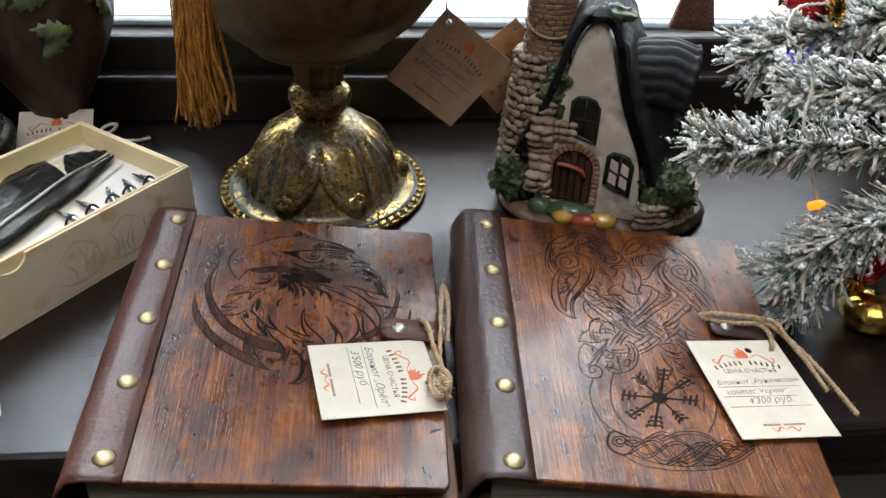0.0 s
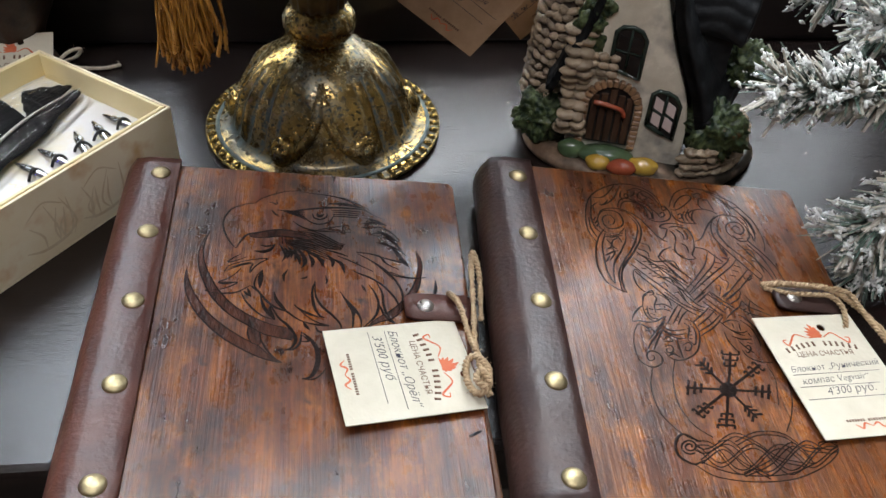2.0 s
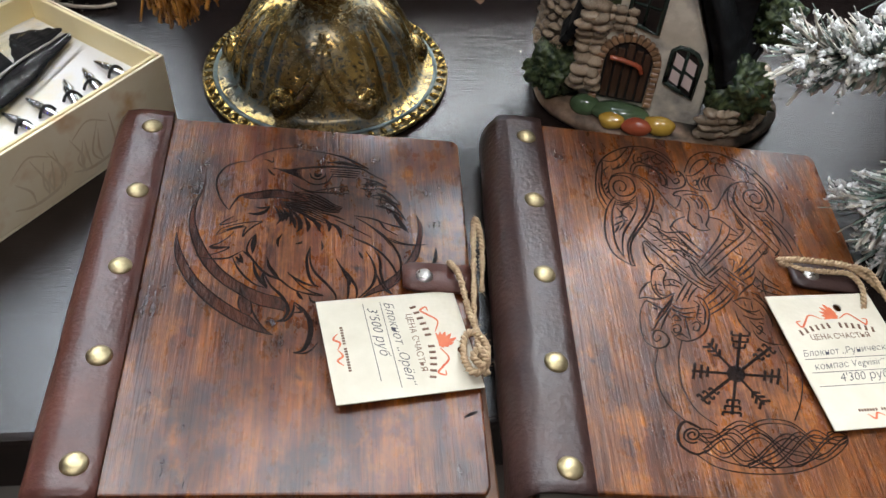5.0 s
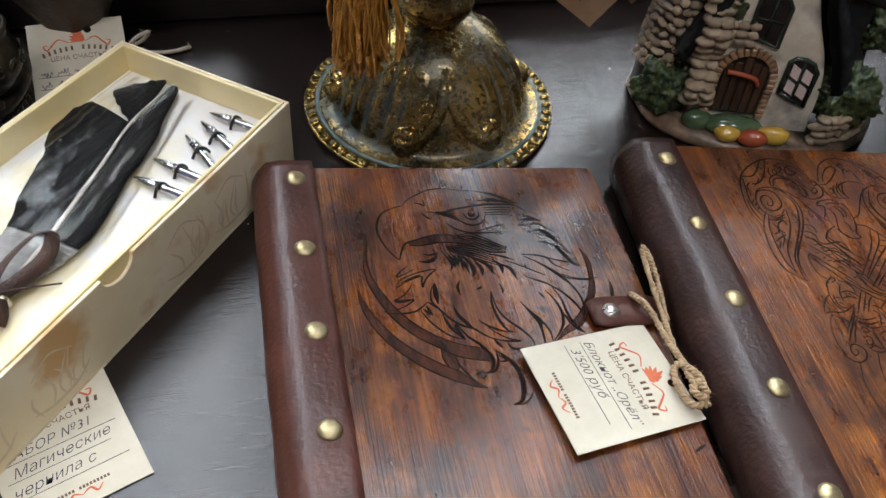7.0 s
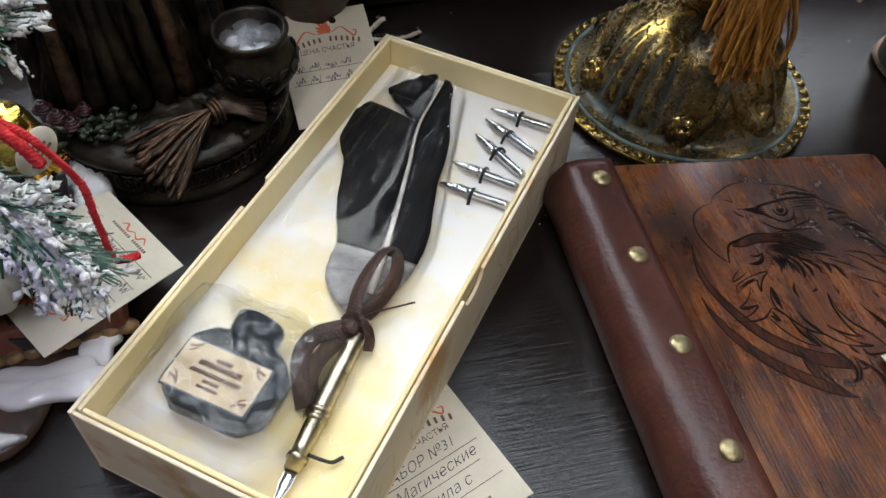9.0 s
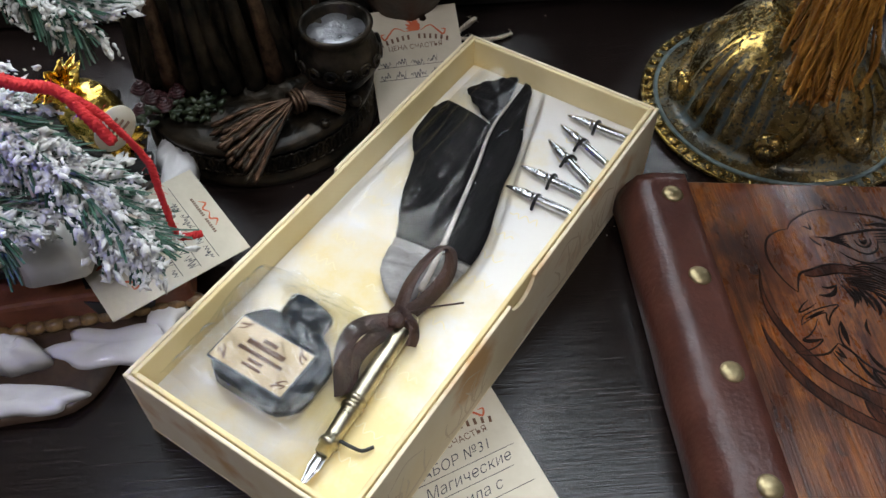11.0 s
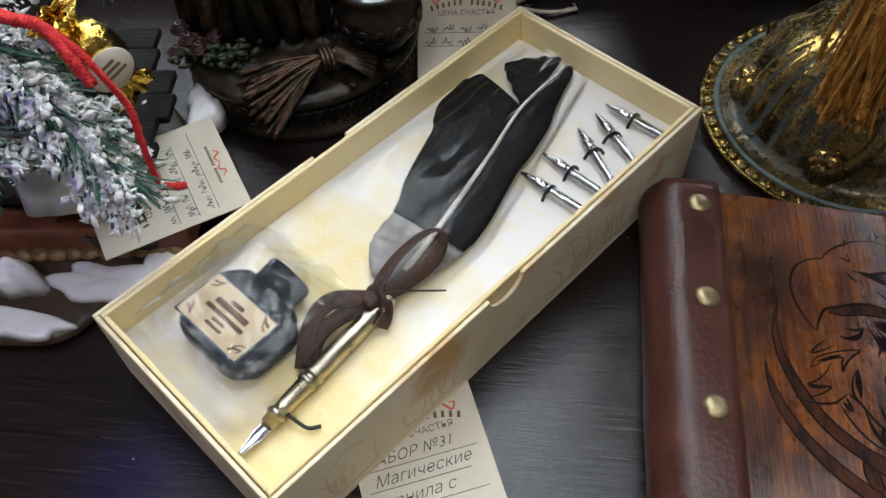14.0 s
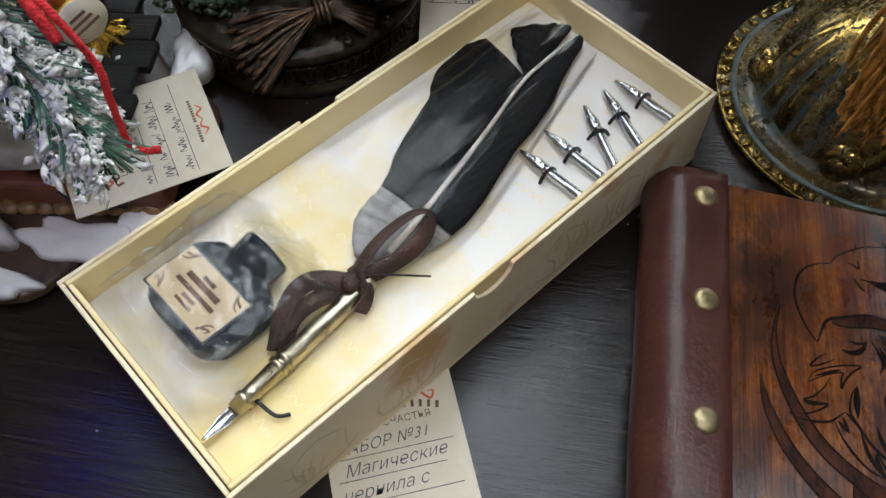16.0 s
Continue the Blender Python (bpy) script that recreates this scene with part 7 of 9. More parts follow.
twine(bm, [(0, 0, 0.103), (0.001, 0.001, 0.1100), (0.003, 0.008, 0.1175), (0.004, 0.012, 0.1200)], 0.0012)
part("cord", bm, M_TASSEL, tassel)


# ---- price tags ----
def price_tag(m, label, lines, w=0.0475, h=0.060, card=M_TAG, curl=0.0, hole=(0.006, 0.024), bars=True, low=0.0):
    """A printed card with a punched hole: flame ornament, title arc, motto, written lines, web line as a bar."""
    t = thing("price_tag", m, label, "price tag", "price tags")
    bm = bmesh.new()
    out = [bm.verts.new((x, y, 0)) for x, y in ((-w / 2, -h / 2), (w / 2, -h / 2), (w / 2, h / 2), (-w / 2, h / 2))]
    ring = [bm.verts.new((hole[0] + 0.0019 * math.cos(a), hole[1] + 0.0019 * math.sin(a), 0)) for a in [2 * math.pi * k / 16 for k in range(16)]]
    es = [bm.edges.new((c[i], c[(i + 1) % len(c)])) for c in (out, ring) for i in range(len(c))]
    bmesh.ops.triangle_fill(bm, use_beauty=True, edges=es)
    for f in bm.faces:
        if f.normal.z < 0:
            f.normal_flip()
    ob = part("card", bm, card, t, smooth=False)
    mod = ob.modifiers.new("thickness", "SOLIDIFY")
    mod.thickness, mod.offset = 0.0005, -1
    z = 0.00006
    bm = bmesh.new()
    cy = h / 2 - 0.0125
    for k in range(-3, 4):
        a = math.pi / 2 + k * 0.36
        r = 0.0075 - 0.0012 * abs(k)
        stroke(bm, [(0.0022 * k * 0.5, cy), (0.5 * r * math.cos(a) + 0.001, cy + 0.6 * r * math.sin(a)), (r * math.cos(a), cy + r * math.sin(a))], 0.0004, 0.0018, h=0.00004, z=z)
    for s in (-1, 1):
        stroke(bm, [(s * 0.004, cy), (s * 0.009, cy + 0.0022), (s * 0.0125, cy - 0.001), (s * 0.015, cy - 0.0035), (s * 0.0165, cy - 0.001), (s * 0.0145, cy - 0.0005)], 0.0004, 0.0009, h=0.00004, z=z)
    fy = -h / 2 + 0.0045
    for s in (-1, 1):
        stroke(bm, [(0, fy), (s * 0.003, fy + 0.0015), (s * 0.005, fy - 0.0008), (s * 0.0075, fy + 0.0012)], 0.0003, 0.0009, h=0.00004, z=z)
    tagged(part("flame_print", bm, M_REDINK, t, "orange-red flame ornament"), kind="stuff")
    bm = bmesh.new()
    for k in range(13):
        if k == 6:
            continue
        x = (k - 6) * 0.0028
        mm = Matrix.Translation((x, cy - 0.0032 - 6.5 * x * x * 1.6, z)) @ Matrix.Rotation(-x * 14, 4, "Z")
        boxm(bm, -0.0006, 0.0005, -0.0013, 0.0013, 0, 0.00005, mm)
    part("title_print", bm, M_BROWNINK, t, "dark brown title print as bars")
    writing("motto", "ЦЕНА СЧАСТЬЯ", 0.0036, M_BROWNINK, t, Matrix.Translation((0, cy - 0.0098, z)), align="CENTER")
    y = cy - 0.0175
    for i, (text, size) in enumerate(lines):
        if text:
            writing("handwriting", text, size, M_INK, t, Matrix.Translation((-w / 2 + 0.003 + 0.002 * (i % 2), y, z)) @ Matrix.Rotation(radians(2), 4, "Z"), shear=0.35)
        bm = bmesh.new()
        boxm(bm, -w / 2 + 0.003, w / 2 - 0.004 - 0.004 * (i % 2), y - 0.0014, y - 0.00115, z, z + 0.00004)
        if not text:
            rs = random.Random(i + int(abs(m.translation.x) * 1000))
            xx = -w / 2 + 0.004
            while xx < w / 2 - 0.012:
                k = rs.randint(6, 13)
                pts = [(xx + 0.00075 * j + rs.uniform(-0.0003, 0.0003), y + (rs.choice((0.0012, 0.0014, 0.0017, 0.0030)) if j % 2 else rs.choice((0.0, 0.0001, 0.0002, -0.0012)))) for j in range(k)]
                stroke(bm, pts, 0.00022, 0.00040, h=0.00003, z=z, n=4)
                xx += 0.00075 * k + 0.0014
        part("rule_line", bm, M_INK, t)
        y -= max(0.0062, size * 1.35)
    bm = bmesh.new()
    for k in range(17):
        if k != 7:
            boxm(bm, -0.0105 + k * 0.00125, -0.0105 + k * 0.00125 + 0.0008, fy + 0.0024, fy + 0.0036, z, z + 0.00004)
    part("small_print", bm, M_BROWNINK, t, "tiny web line as bars")
    return t


def cord(name, pts, label, r=0.0013, seed=1, material=None, strands=2):
    bm = bmesh.new()
    twine(bm, pts, r, strands=strands)
    fuzz(bm, pts, 60, random.Random(seed))
    return tagged(part(name, bm, material or M_TWINE), label, "twine")


LID_A = M_BOOK_A @ Matrix.Translation((0, 0, 0.0265)) @ Matrix.Rotation(radians(5.6), 4, "Y")
LID_B = M_BOOK_B @ Matrix.Translation((0, 0, 0.0265)) @ Matrix.Rotation(radians(6.0), 4, "Y")
price_tag(LID_A @ pose(0.1077, -0.1214, 0.0030, -1.2, 0, -80.2), "cream price tag with written lines lying on the eagle notebook", [("Блокнот „Орёл“", 0.0052), ("3'500 руб", 0.0056)], 0.0478, 0.0563)
price_tag(LID_B @ pose(0.1215, -0.1159, 0.0030, 1.2, 0.6, 9.2), "cream price tag with written lines on the rune compass notebook", [("Блокнот „Рунический", 0.0042), ("компас Vegvisir“", 0.0044), ("       4'300 руб.", 0.0054)], 0.0492, 0.0622)
price_tag(pose(-0.0958, -0.1005, 0.0008, 0, 0, 22.5), "cream price tag with written set number under the box", [("НАБОР №31", 0.0056), ("Магические", 0.0060), ("чернила с", 0.0060)], 0.0475, 0.060)
price_tag(pose(-0.1010, 0.1110, 0.0150, 27, 0, 6), "cream price tag leaning beside the box and the vase", [("", 0.005), ("", 0.005)], 0.0475, 0.060)
price_tag(pose(-0.2150, -0.0050, 0.0240, 0, -6, 124), "cream price tag with scribbled lines beside the ceramic house", [("", 0.006), ("", 0.006), ("", 0.006)], 0.0500, 0.060)
price_tag(pose(0.1557, 0.0750, 0.0850, 90, 0, 0) @ Matrix.Rotation(radians(-39), 4, "Z"), "kraft brown price tag hanging on a cord from the goblet", [("Ваза для алтаря", 0.0044), ("6'800 руб", 0.0050)], 0.0520, 0.0560, M_KRAFT, hole=(-0.0195, 0.0225))
price_tag(pose(0.1950, 0.1000, 0.0760, 90, 0, 8) @ Matrix.Rotation(radians(40), 4, "Z"), "kraft brown price tag hanging behind the ceramic cottage", [("", 0.005)], 0.0475, 0.0450, M_KRAFT, hole=(0.0195, 0.0170))
cord("jute_cord", [(0.1560, 0.0742, 0.1130), (0.1540, 0.0735, 0.1170), (0.1510, 0.0740, 0.1400), (0.1490, 0.0745, 0.1800), (0.1480, 0.0750, 0.2020)], "dark thin cord holding the hanging kraft tag", 0.0007, 2)
cord("jute_cord", [(0.2180, 0.0990, 0.1010), (0.2180, 0.0950, 0.1040), (0.2195, 0.0800, 0.1060), (0.2200, 0.0725, 0.1050)], "thin cord from the cottage chimney to the kraft tag", 0.0007, 3)

# leather strap, snap and twine of the notebooks
def strap(parent, lid, x, y, reach, material):
    bm = bmesh.new()
    rows = []
    for i in range(13):
        t = i / 12
        xx = x - 0.009 + t * reach
        over = max(0.0, xx - 0.1405)
        w = 0.0075 * (0.72 if i == 0 else 0.95 if i == 1 else 1)
        rows.append([bm.verts.new((min(xx, 0.1415 + 0.3 * over), y + s * w - 0.001 * t, 0.0018 - 2.2 * over)) for s in (-1, 0, 1)])
    for a, b in zip(rows, rows[1:]):
        for k in range(2):
            bm.faces.new((a[k], b[k], b[k + 1], a[k + 1]))
    ob = part("closing_strap", bm, material, parent)
    ob.matrix_basis = lid
    mod = ob.modifiers.new("thickness", "SOLIDIFY")
    mod.thickness, mod.offset = 0.0016, 1
    bm = bmesh.new()
    lathe(bm, [(0.0052, 0), (0.0056, 0.0006), (0.0052, 0.0014), (0.0040, 0.0012), (0.0036, 0.0018), (0.0030, 0.0026), (0.0012, 0.0030), (0.0003, 0.0031)], 28)
    sn = part("snap_button", bm, M_SNAP, ob, "worn steel snap button")
    sn.matrix_basis = Matrix.Translation((x, y, 0.0018))


strap(book_a, board_a.matrix_basis, 0.1200, -0.0865, 0.040, M_LEATHER)
strap(book_b, board_b.matrix_basis, 0.1180, -0.0730, 0.036, M_LEATHER2)


def on_lid(lid, pts):
    return [lid @ Vector(p) for p in pts]


cord("twine_loop", on_lid(LID_A, [(0.1440, -0.0920, 0.001), (0.1455, -0.0700, 0.006), (0.1440, -0.0590, 0.009), (0.1425, -0.0620, 0.008), (0.1400, -0.0900, 0.006), (0.1378, -0.1120, 0.006), (0.1385, -0.1300, 0.007), (0.1400, -0.1370, 0.006)]), "jute twine loop tied to the eagle notebook's tag", 0.0014, 4)
cord("twine_loop", on_lid(LID_A, [(0.1310, -0.0790, 0.004), (0.1335, -0.0900, 0.008), (0.1360, -0.1080, 0.007), (0.1395, -0.1230, 0.007), (0.1400, -0.1330, 0.008), (0.1350, -0.1370, 0.007), (0.1320, -0.1300, 0.006), (0.1330, -0.1200, 0.006), (0.1370, -0.1180, 0.007), (0.1405, -0.1260, 0.009), (0.1385, -0.1350, 0.009), (0.1345, -0.1320, 0.010), (0.1370, -0.1290, 0.011), (0.1400, -0.1340, 0.010)]), "jute twine knot on the eagle notebook's tag", 0.0014, 5)
cord("twine_loop", on_lid(LID_B, [(0.1055, -0.0655, 0.002), (0.1120, -0.0680, 0.006), (0.1230, -0.0700, 0.008), (0.1330, -0.0722, 0.009), (0.1420, -0.0800, 0.008), (0.1520, -0.0960, 0.006), (0.1600, -0.1120, 0.003), (0.1666, -0.1265, 0.000)]), "jute twine lying across the rune compass notebook's tag", 0.0014, 6)
cord("twine_loop", on_lid(LID_B, [(0.1060, -0.0668, 0.002), (0.1150, -0.0715, 0.004), (0.1250, -0.0735, 0.006), (0.1330, -0.0745, 0.007), (0.1372, -0.0800, 0.006), (0.1368, -0.0880, 0.0035), (0.1350, -0.0905, 0.0018)]), "jute twine threaded through the tag's hole", 0.0012, 7)
cord("twine_loop", on_lid(LID_B, [(0.1340, -0.0725, 0.010), (0.1400, -0.0770, 0.011), (0.1450, -0.0880, 0.008), (0.1500, -0.1000, 0.006), (0.1550, -0.1150, 0.003)]), "loose jute twine end beside the tag", 0.0012, 8)


# ---- ceramic cottage ----
M_CREAM = mat("cream_glazed_plaster", (0.52, 0.47, 0.36), (0.72, 0.67, 0.55), rough=0.18, rough2=0.34, scale=45, bump=0.12, coat=0.3, spots=(42, (0.10, 0.09, 0.10), 0.53, 0.74))
M_ROOF = mat("black_glazed_roof", (0.005, 0.0055, 0.006), (0.016, 0.017, 0.018), rough=0.45, rough2=0.65, scale=70, bump=0.7, bscale=200, spec=0.2)
M_STONE = mat("cream_brown_stone_glaze", (0.085, 0.045, 0.022), (0.60, 0.48, 0.33), rough=0.22, rough2=0.36, scale=190, lo=0.38, hi=0.66, bump=0.3, rand=0.34, coat=0.2)
M_BRICK = mat("brown_glazed_brick", (0.16, 0.085, 0.045), (0.30, 0.175, 0.09), rough=0.3, rough2=0.45, scale=80, bump=0.2, rand=0.22)
M_MORTAR = mat("dark_glaze_joint", (0.03, 0.022, 0.016), (0.07, 0.05, 0.035), rough=0.35, scale=80, bump=0.2)
M_MOSS = mat("mottled_green_moss_glaze", (0.006, 0.017, 0.008), (0.105, 0.135, 0.052), rough=0.3, rough2=0.5, scale=260, lo=0.40, hi=0.66, bump=0.9, bscale=300, spots=(110, (0.22, 0.10, 0.04), 0.66, 0.76))
M_BASE = mat("brown_clay_base", (0.13, 0.080, 0.048), (0.42, 0.29, 0.20), rough=0.35, scale=55, bump=0.3, spots=(48, (0.03, 0.025, 0.018), 0.44, 0.60))
M_GREENST = mat("green_glazed_pebble", (0.045, 0.075, 0.035), (0.09, 0.14, 0.065), rough=0.12, scale=60, bump=0.05, coat=0.6)
M_YELLOWST = mat("yellow_glazed_pebble", (0.42, 0.24, 0.03), (0.58, 0.36, 0.06), rough=0.12, scale=60, bump=0.05, coat=0.6)
M_REDST = mat("red_glazed_pebble", (0.26, 0.045, 0.02), (0.38, 0.09, 0.04), rough=0.12, scale=60, bump=0.05, coat=0.6)
M_DOOR = mat("dark_glazed_door_wood", (0.035, 0.018, 0.012), (0.09, 0.05, 0.03), rough=0.25, scale=90, stretch=(1, 1, 0.3), bump=0.5)
M_DARKGREEN = mat("dark_green_window_glaze", (0.012, 0.02, 0.016), (0.03, 0.045, 0.035), rough=0.2, scale=80, bump=0.1)
M_NEARBLACK = mat("near_black", (0.008, 0.008, 0.008), (0.015, 0.014, 0.013), rough=0.4, scale=50, bump=0)
M_LITPANE = mat("pale_pink_pane", (0.62, 0.50, 0.46), (0.72, 0.60, 0.56), rough=0.3, scale=60, bump=0)

HOUSE = pose(0.253, 0.056, 0, 0, 0, -18)
cottage = thing("ceramic_cottage", HOUSE, "glazed ceramic cottage with curved black roof, stone wall and chimney", "ceramic house")
FY = -0.0265


def wobble(r, z, a):
    return r * (1 + 0.03 * math.sin(3 * a + 1) + 0.015 * math.sin(7 * a)), z


bm = bmesh.new()
lathe(bm, [(0.060, 0.0), (0.0655, 0.0006), (0.0675, 0.003), (0.0665, 0.0062), (0.063, 0.0080), (0.03, 0.0085)], 72, wobble, Matrix.Diagonal((1.0, 0.68, 1, 1)))
part("base", bm, M_BASE, cottage)

PROF = [(-0.0370, 0.006), (-0.0385, 0.030), (-0.0405, 0.054), (-0.0350, 0.070), (-0.0292, 0.086), (-0.0252, 0.102), (-0.0217, 0.116), (-0.0160, 0.1270), (-0.0085, 0.1270), (-0.0035, 0.117), (0.0005, 0.103), (0.0052, 0.088), (0.0115, 0.071), (0.0195, 0.054), (0.0245, 0.036), (0.0265, 0.006)]
line = [(p.x, p.y) for p in smooth_path([(x, z, 0) for x, z in PROF], 4)]
bm = bmesh.new()
sheet(bm, line[::-1], 0.052, Matrix.Translation((0, FY + 0.052, 0)) @ Matrix.Rotation(radians(90), 4, "X"))
part("wall", bm, M_CREAM, cottage, smooth=False, bevel=0.0012)
# roof shell along the gable, sagging, with ridged tiles
roof_line = [(p.x, p.y) for p in smooth_path([(-0.0480, 0.046, 0), (-0.0430, 0.057, 0), (-0.0372, 0.073, 0), (-0.0314, 0.089, 0), (-0.0275, 0.105, 0), (-0.0238, 0.119, 0), (-0.0170, 0.1318, 0), (-0.0075, 0.1318, 0), (-0.0010, 0.120, 0), (0.0030, 0.105, 0), (0.0080, 0.089, 0), (0.0143, 0.073, 0), (0.0220, 0.056, 0), (0.0265, 0.044, 0), (0.0290, 0.036, 0)], 6)]
bm = bmesh.new()
rows = []
NY = 40
for j in range(NY + 1):
    t = j / NY
    y = FY - 0.0035 + 0.062 * t
    swell = 1.0 + 0.75 * min(1, t * 1.3) ** 0.7
    row = []
    for k, (x, z) in enumerate(roof_line):
        rid = 0.0009 * math.sin(k * 1.15 + 0.3 * math.sin(j)) if 0 < j < NY else 0
        row.append(bm.verts.new((x * (swell if t > 0.03 and x > 0 else 1.0) + (0.0015 if x > 0 else 0) * (t > 0.03), y, z + 0.006 * t - 0.002 * (t < 0.05) + rid + 0.0012 * noise.noise(Vector((x * 80, y * 80, 0))))))
    rows.append(row)
for a, b in zip(rows, rows[1:]):
    for k in range(len(roof_line) - 1):
        bm.faces.new((a[k], a[k + 1], b[k + 1], b[k]))
rf = part("roof", bm, M_ROOF, cottage, "black glazed roof with ridged tile rows")
mod = rf.modifiers.new("thickness", "SOLIDIFY")
mod.thickness, mod.offset = 0.0042, 1
# barrel dormer on the side
bm = bmesh.new()
rows = []
for i in range(25):
    x = 0.004 + 0.038 * i / 24
    row = []
    for k in range(97):
        a = math.pi * (k / 96) * 1.12 - 0.06 * math.pi
        r = 0.0235 + 0.0010 * abs(math.sin(k * math.pi / 8 + 0.3 * math.sin(i * 0.5))) + (0.0012 if i == 24 else 0)
        row.append(bm.verts.new((x + 0.004 * math.sin(a), 0.006 + r * math.cos(a) * 0.95, 0.0825 + r * 1.12 * math.sin(a) + 0.004 * math.sin(i / 24 * math.pi))))
    rows.append(row)
for a, b in zip(rows, rows[1:]):
    for k in range(96):
        bm.faces.new((a[k], b[k], b[k + 1], a[k + 1]))
dm = part("dormer", bm, M_ROOF, cottage, "barrel-shaped black dormer roof")
mod = dm.modifiers.new("thickness", "SOLIDIFY")
mod.thickness, mod.offset = 0.0035, 1
# Solid block in roof black stands in for the shaded hollow under the dormer.
bm = bmesh.new()
sheet(bm, [(0.0195 * math.cos(math.pi * k / 12), 0.0215 * math.sin(math.pi * k / 12)) for k in range(13)] + [(-0.0195, -0.05), (0.0195, -0.05)], 0.028, Matrix.Translation((0.010, 0.006, 0.0825)) @ Matrix(((0, 0, 1, 0), (1, 0, 0, 0), (0, 1, 0, 0), (0, 0, 0, 1))))
part("dormer_dark_fill", bm, M_ROOF, cottage, smooth=False)

# windows
def cottage_window(x, z, w, h, lit, skew):
    def pt(u, v):
        return (x + u, FY - 0.0006, z + v + skew * u)
    win_ = bmesh.new()
    out = [(-w / 2, -h * 0.44), (0, -h * 0.52), (w / 2, -h * 0.58), (w / 2, h * 0.30), (w * 0.3, h * 0.46), (0, h * 0.5), (-w * 0.32, h * 0.46), (-w / 2, h * 0.34)]
    ring = [Vector(pt(*p)) for p in out] + [Vector(pt(*out[0]))]
    tube(win_, ring, 0.0013, 6)
    fr = part("window_frame", win_, M_DARKGREEN, cottage)
    bm = bmesh.new()
    # Flat plate: the opening's darkness is in its colour, the wall stays solid.
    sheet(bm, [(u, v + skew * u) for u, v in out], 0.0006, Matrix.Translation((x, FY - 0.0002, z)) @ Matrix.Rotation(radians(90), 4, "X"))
    part("dark_plate", bm, M_NEARBLACK, fr, smooth=False)
    for su in (-1, 1):
        for sv in (-1, 1):
            bm = bmesh.new()
            cu, cv = su * w * 0.22, sv * h * 0.19 - h * 0.04
            sheet(bm, [(u, v + 2.2 * skew * u) for u, v in ((-w * 0.16, -h * 0.14), (w * 0.16, -h * 0.15), (w * 0.15, h * 0.13), (-w * 0.15, h * 0.15))], 0.0006, Matrix.Translation((x + cu, FY - 0.0008, z + cv + 1.3 * skew * cu)) @ Matrix.Rotation(radians(90), 4, "X"))
            part("pane", bm, lit, fr, smooth=False)
    bm = bmesh.new()
    tube(bm, [pt(0, -h * 0.5), pt(0, h * 0.48)], 0.0008, 6)
    tube(bm, [pt(-w / 2, -h * 0.05), pt(w / 2, -h * 0.05)], 0.0008, 6)
    part("muntin", bm, M_DARKGREEN, fr)


cottage_window(-0.0130, 0.0725, 0.0155, 0.0250, M_NEARBLACK, -0.12)
cottage_window(0.0115, 0.0400, 0.0150, 0.0235, M_LITPANE, -0.25)
# door with a brick arch
DX, DZ = -0.0158, 0.0385
# Door is a flat near-black plate, with no hollow cut behind the planks.
bm = bmesh.new()
arch = [(0.0118 * math.cos(math.pi * k / 14), 0.0128 * math.sin(math.pi * k / 14)) for k in range(15)]
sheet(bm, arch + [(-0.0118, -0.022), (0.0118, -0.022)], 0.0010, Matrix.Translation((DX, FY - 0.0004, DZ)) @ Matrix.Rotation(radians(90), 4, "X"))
dr = part("door", bm, M_NEARBLACK, cottage, smooth=False)
for k in range(5):
    bm = bmesh.new()
    x = -0.0090 + 0.0045 * k
    boxm(bm, x - 0.0018, x + 0.0018, -0.0010, 0.0006, -0.021, math.sqrt(max(0, 0.0113 ** 2 - x * x)) + 0.0004 - 0.0022 * (k % 2), Matrix.Translation((DX, FY - 0.0012, DZ)))
    part("plank", bm, M_DOOR, dr, smooth=False, bevel=0.0005)
bm = bmesh.new()
tube(bm, smooth_path([(DX - 0.0095, FY - 0.0035, DZ + 0.0035), (DX - 0.003, FY - 0.0040, DZ + 0.0032), (DX + 0.005, FY - 0.0038, DZ + 0.0010), (DX + 0.0075, FY - 0.0034, DZ - 0.0030)], 5), 0.0013, 8)
part("crossbar", bm, M_REDST, dr, "red glazed door bar")
brk = bmesh.new()
boxm(brk, -0.0021, 0.0021, -0.0016, 0.0016, -0.0014, 0.0014)
bmesh.ops.bevel(brk, geom=list(brk.edges), offset=0.0005, segments=1, affect="EDGES")
brick_me = bpy.data.meshes.new("brick")
brk.to_mesh(brick_me)
brk.free()
brick_me.materials.append(M_BRICK)
for k in range(15):
    a = math.pi * k / 14
    shared("brick", brick_me, cottage, Matrix.Translation((DX + 0.0142 * math.cos(a), FY - 0.0016, DZ + 0.0152 * math.sin(a))) @ Matrix.Rotation(-a, 4, "Y"))
for k in range(7):
    for side in (-1, 1):
        shared("brick", brick_me, cottage, Matrix.Translation((DX + side * 0.0142, FY - 0.0016, DZ - 0.0032 - 0.0031 * k)))
# chimney of single bricks
bm = bmesh.new()
lathe(bm, [(0.0135, 0.078), (0.0135, 0.1385), (0.0105, 0.1390), (0.0100, 0.120)], 28)
ch = part("chimney", bm, M_MORTAR, cottage)
ch.matrix_basis = Matrix.Translation((-0.0415, 0.004, 0.0))
rnd = random.Random(3)
for row in range(19):
    z = 0.0800 + row * 0.0031
    for k in range(19):
        a = 2 * math.pi * (k + 0.5 * (row % 2)) / 19 + rnd.uniform(-0.03, 0.03)
        shared("brick", brick_me, ch, Matrix.Rotation(a, 4, "Z") @ Matrix.Translation((0.0136 + rnd.uniform(-0.0002, 0.0004), 0, z)) @ Matrix.Rotation(math.pi / 2, 4, "Z") @ Matrix.Diagonal((1.08, 0.7, 1.0, 1)))
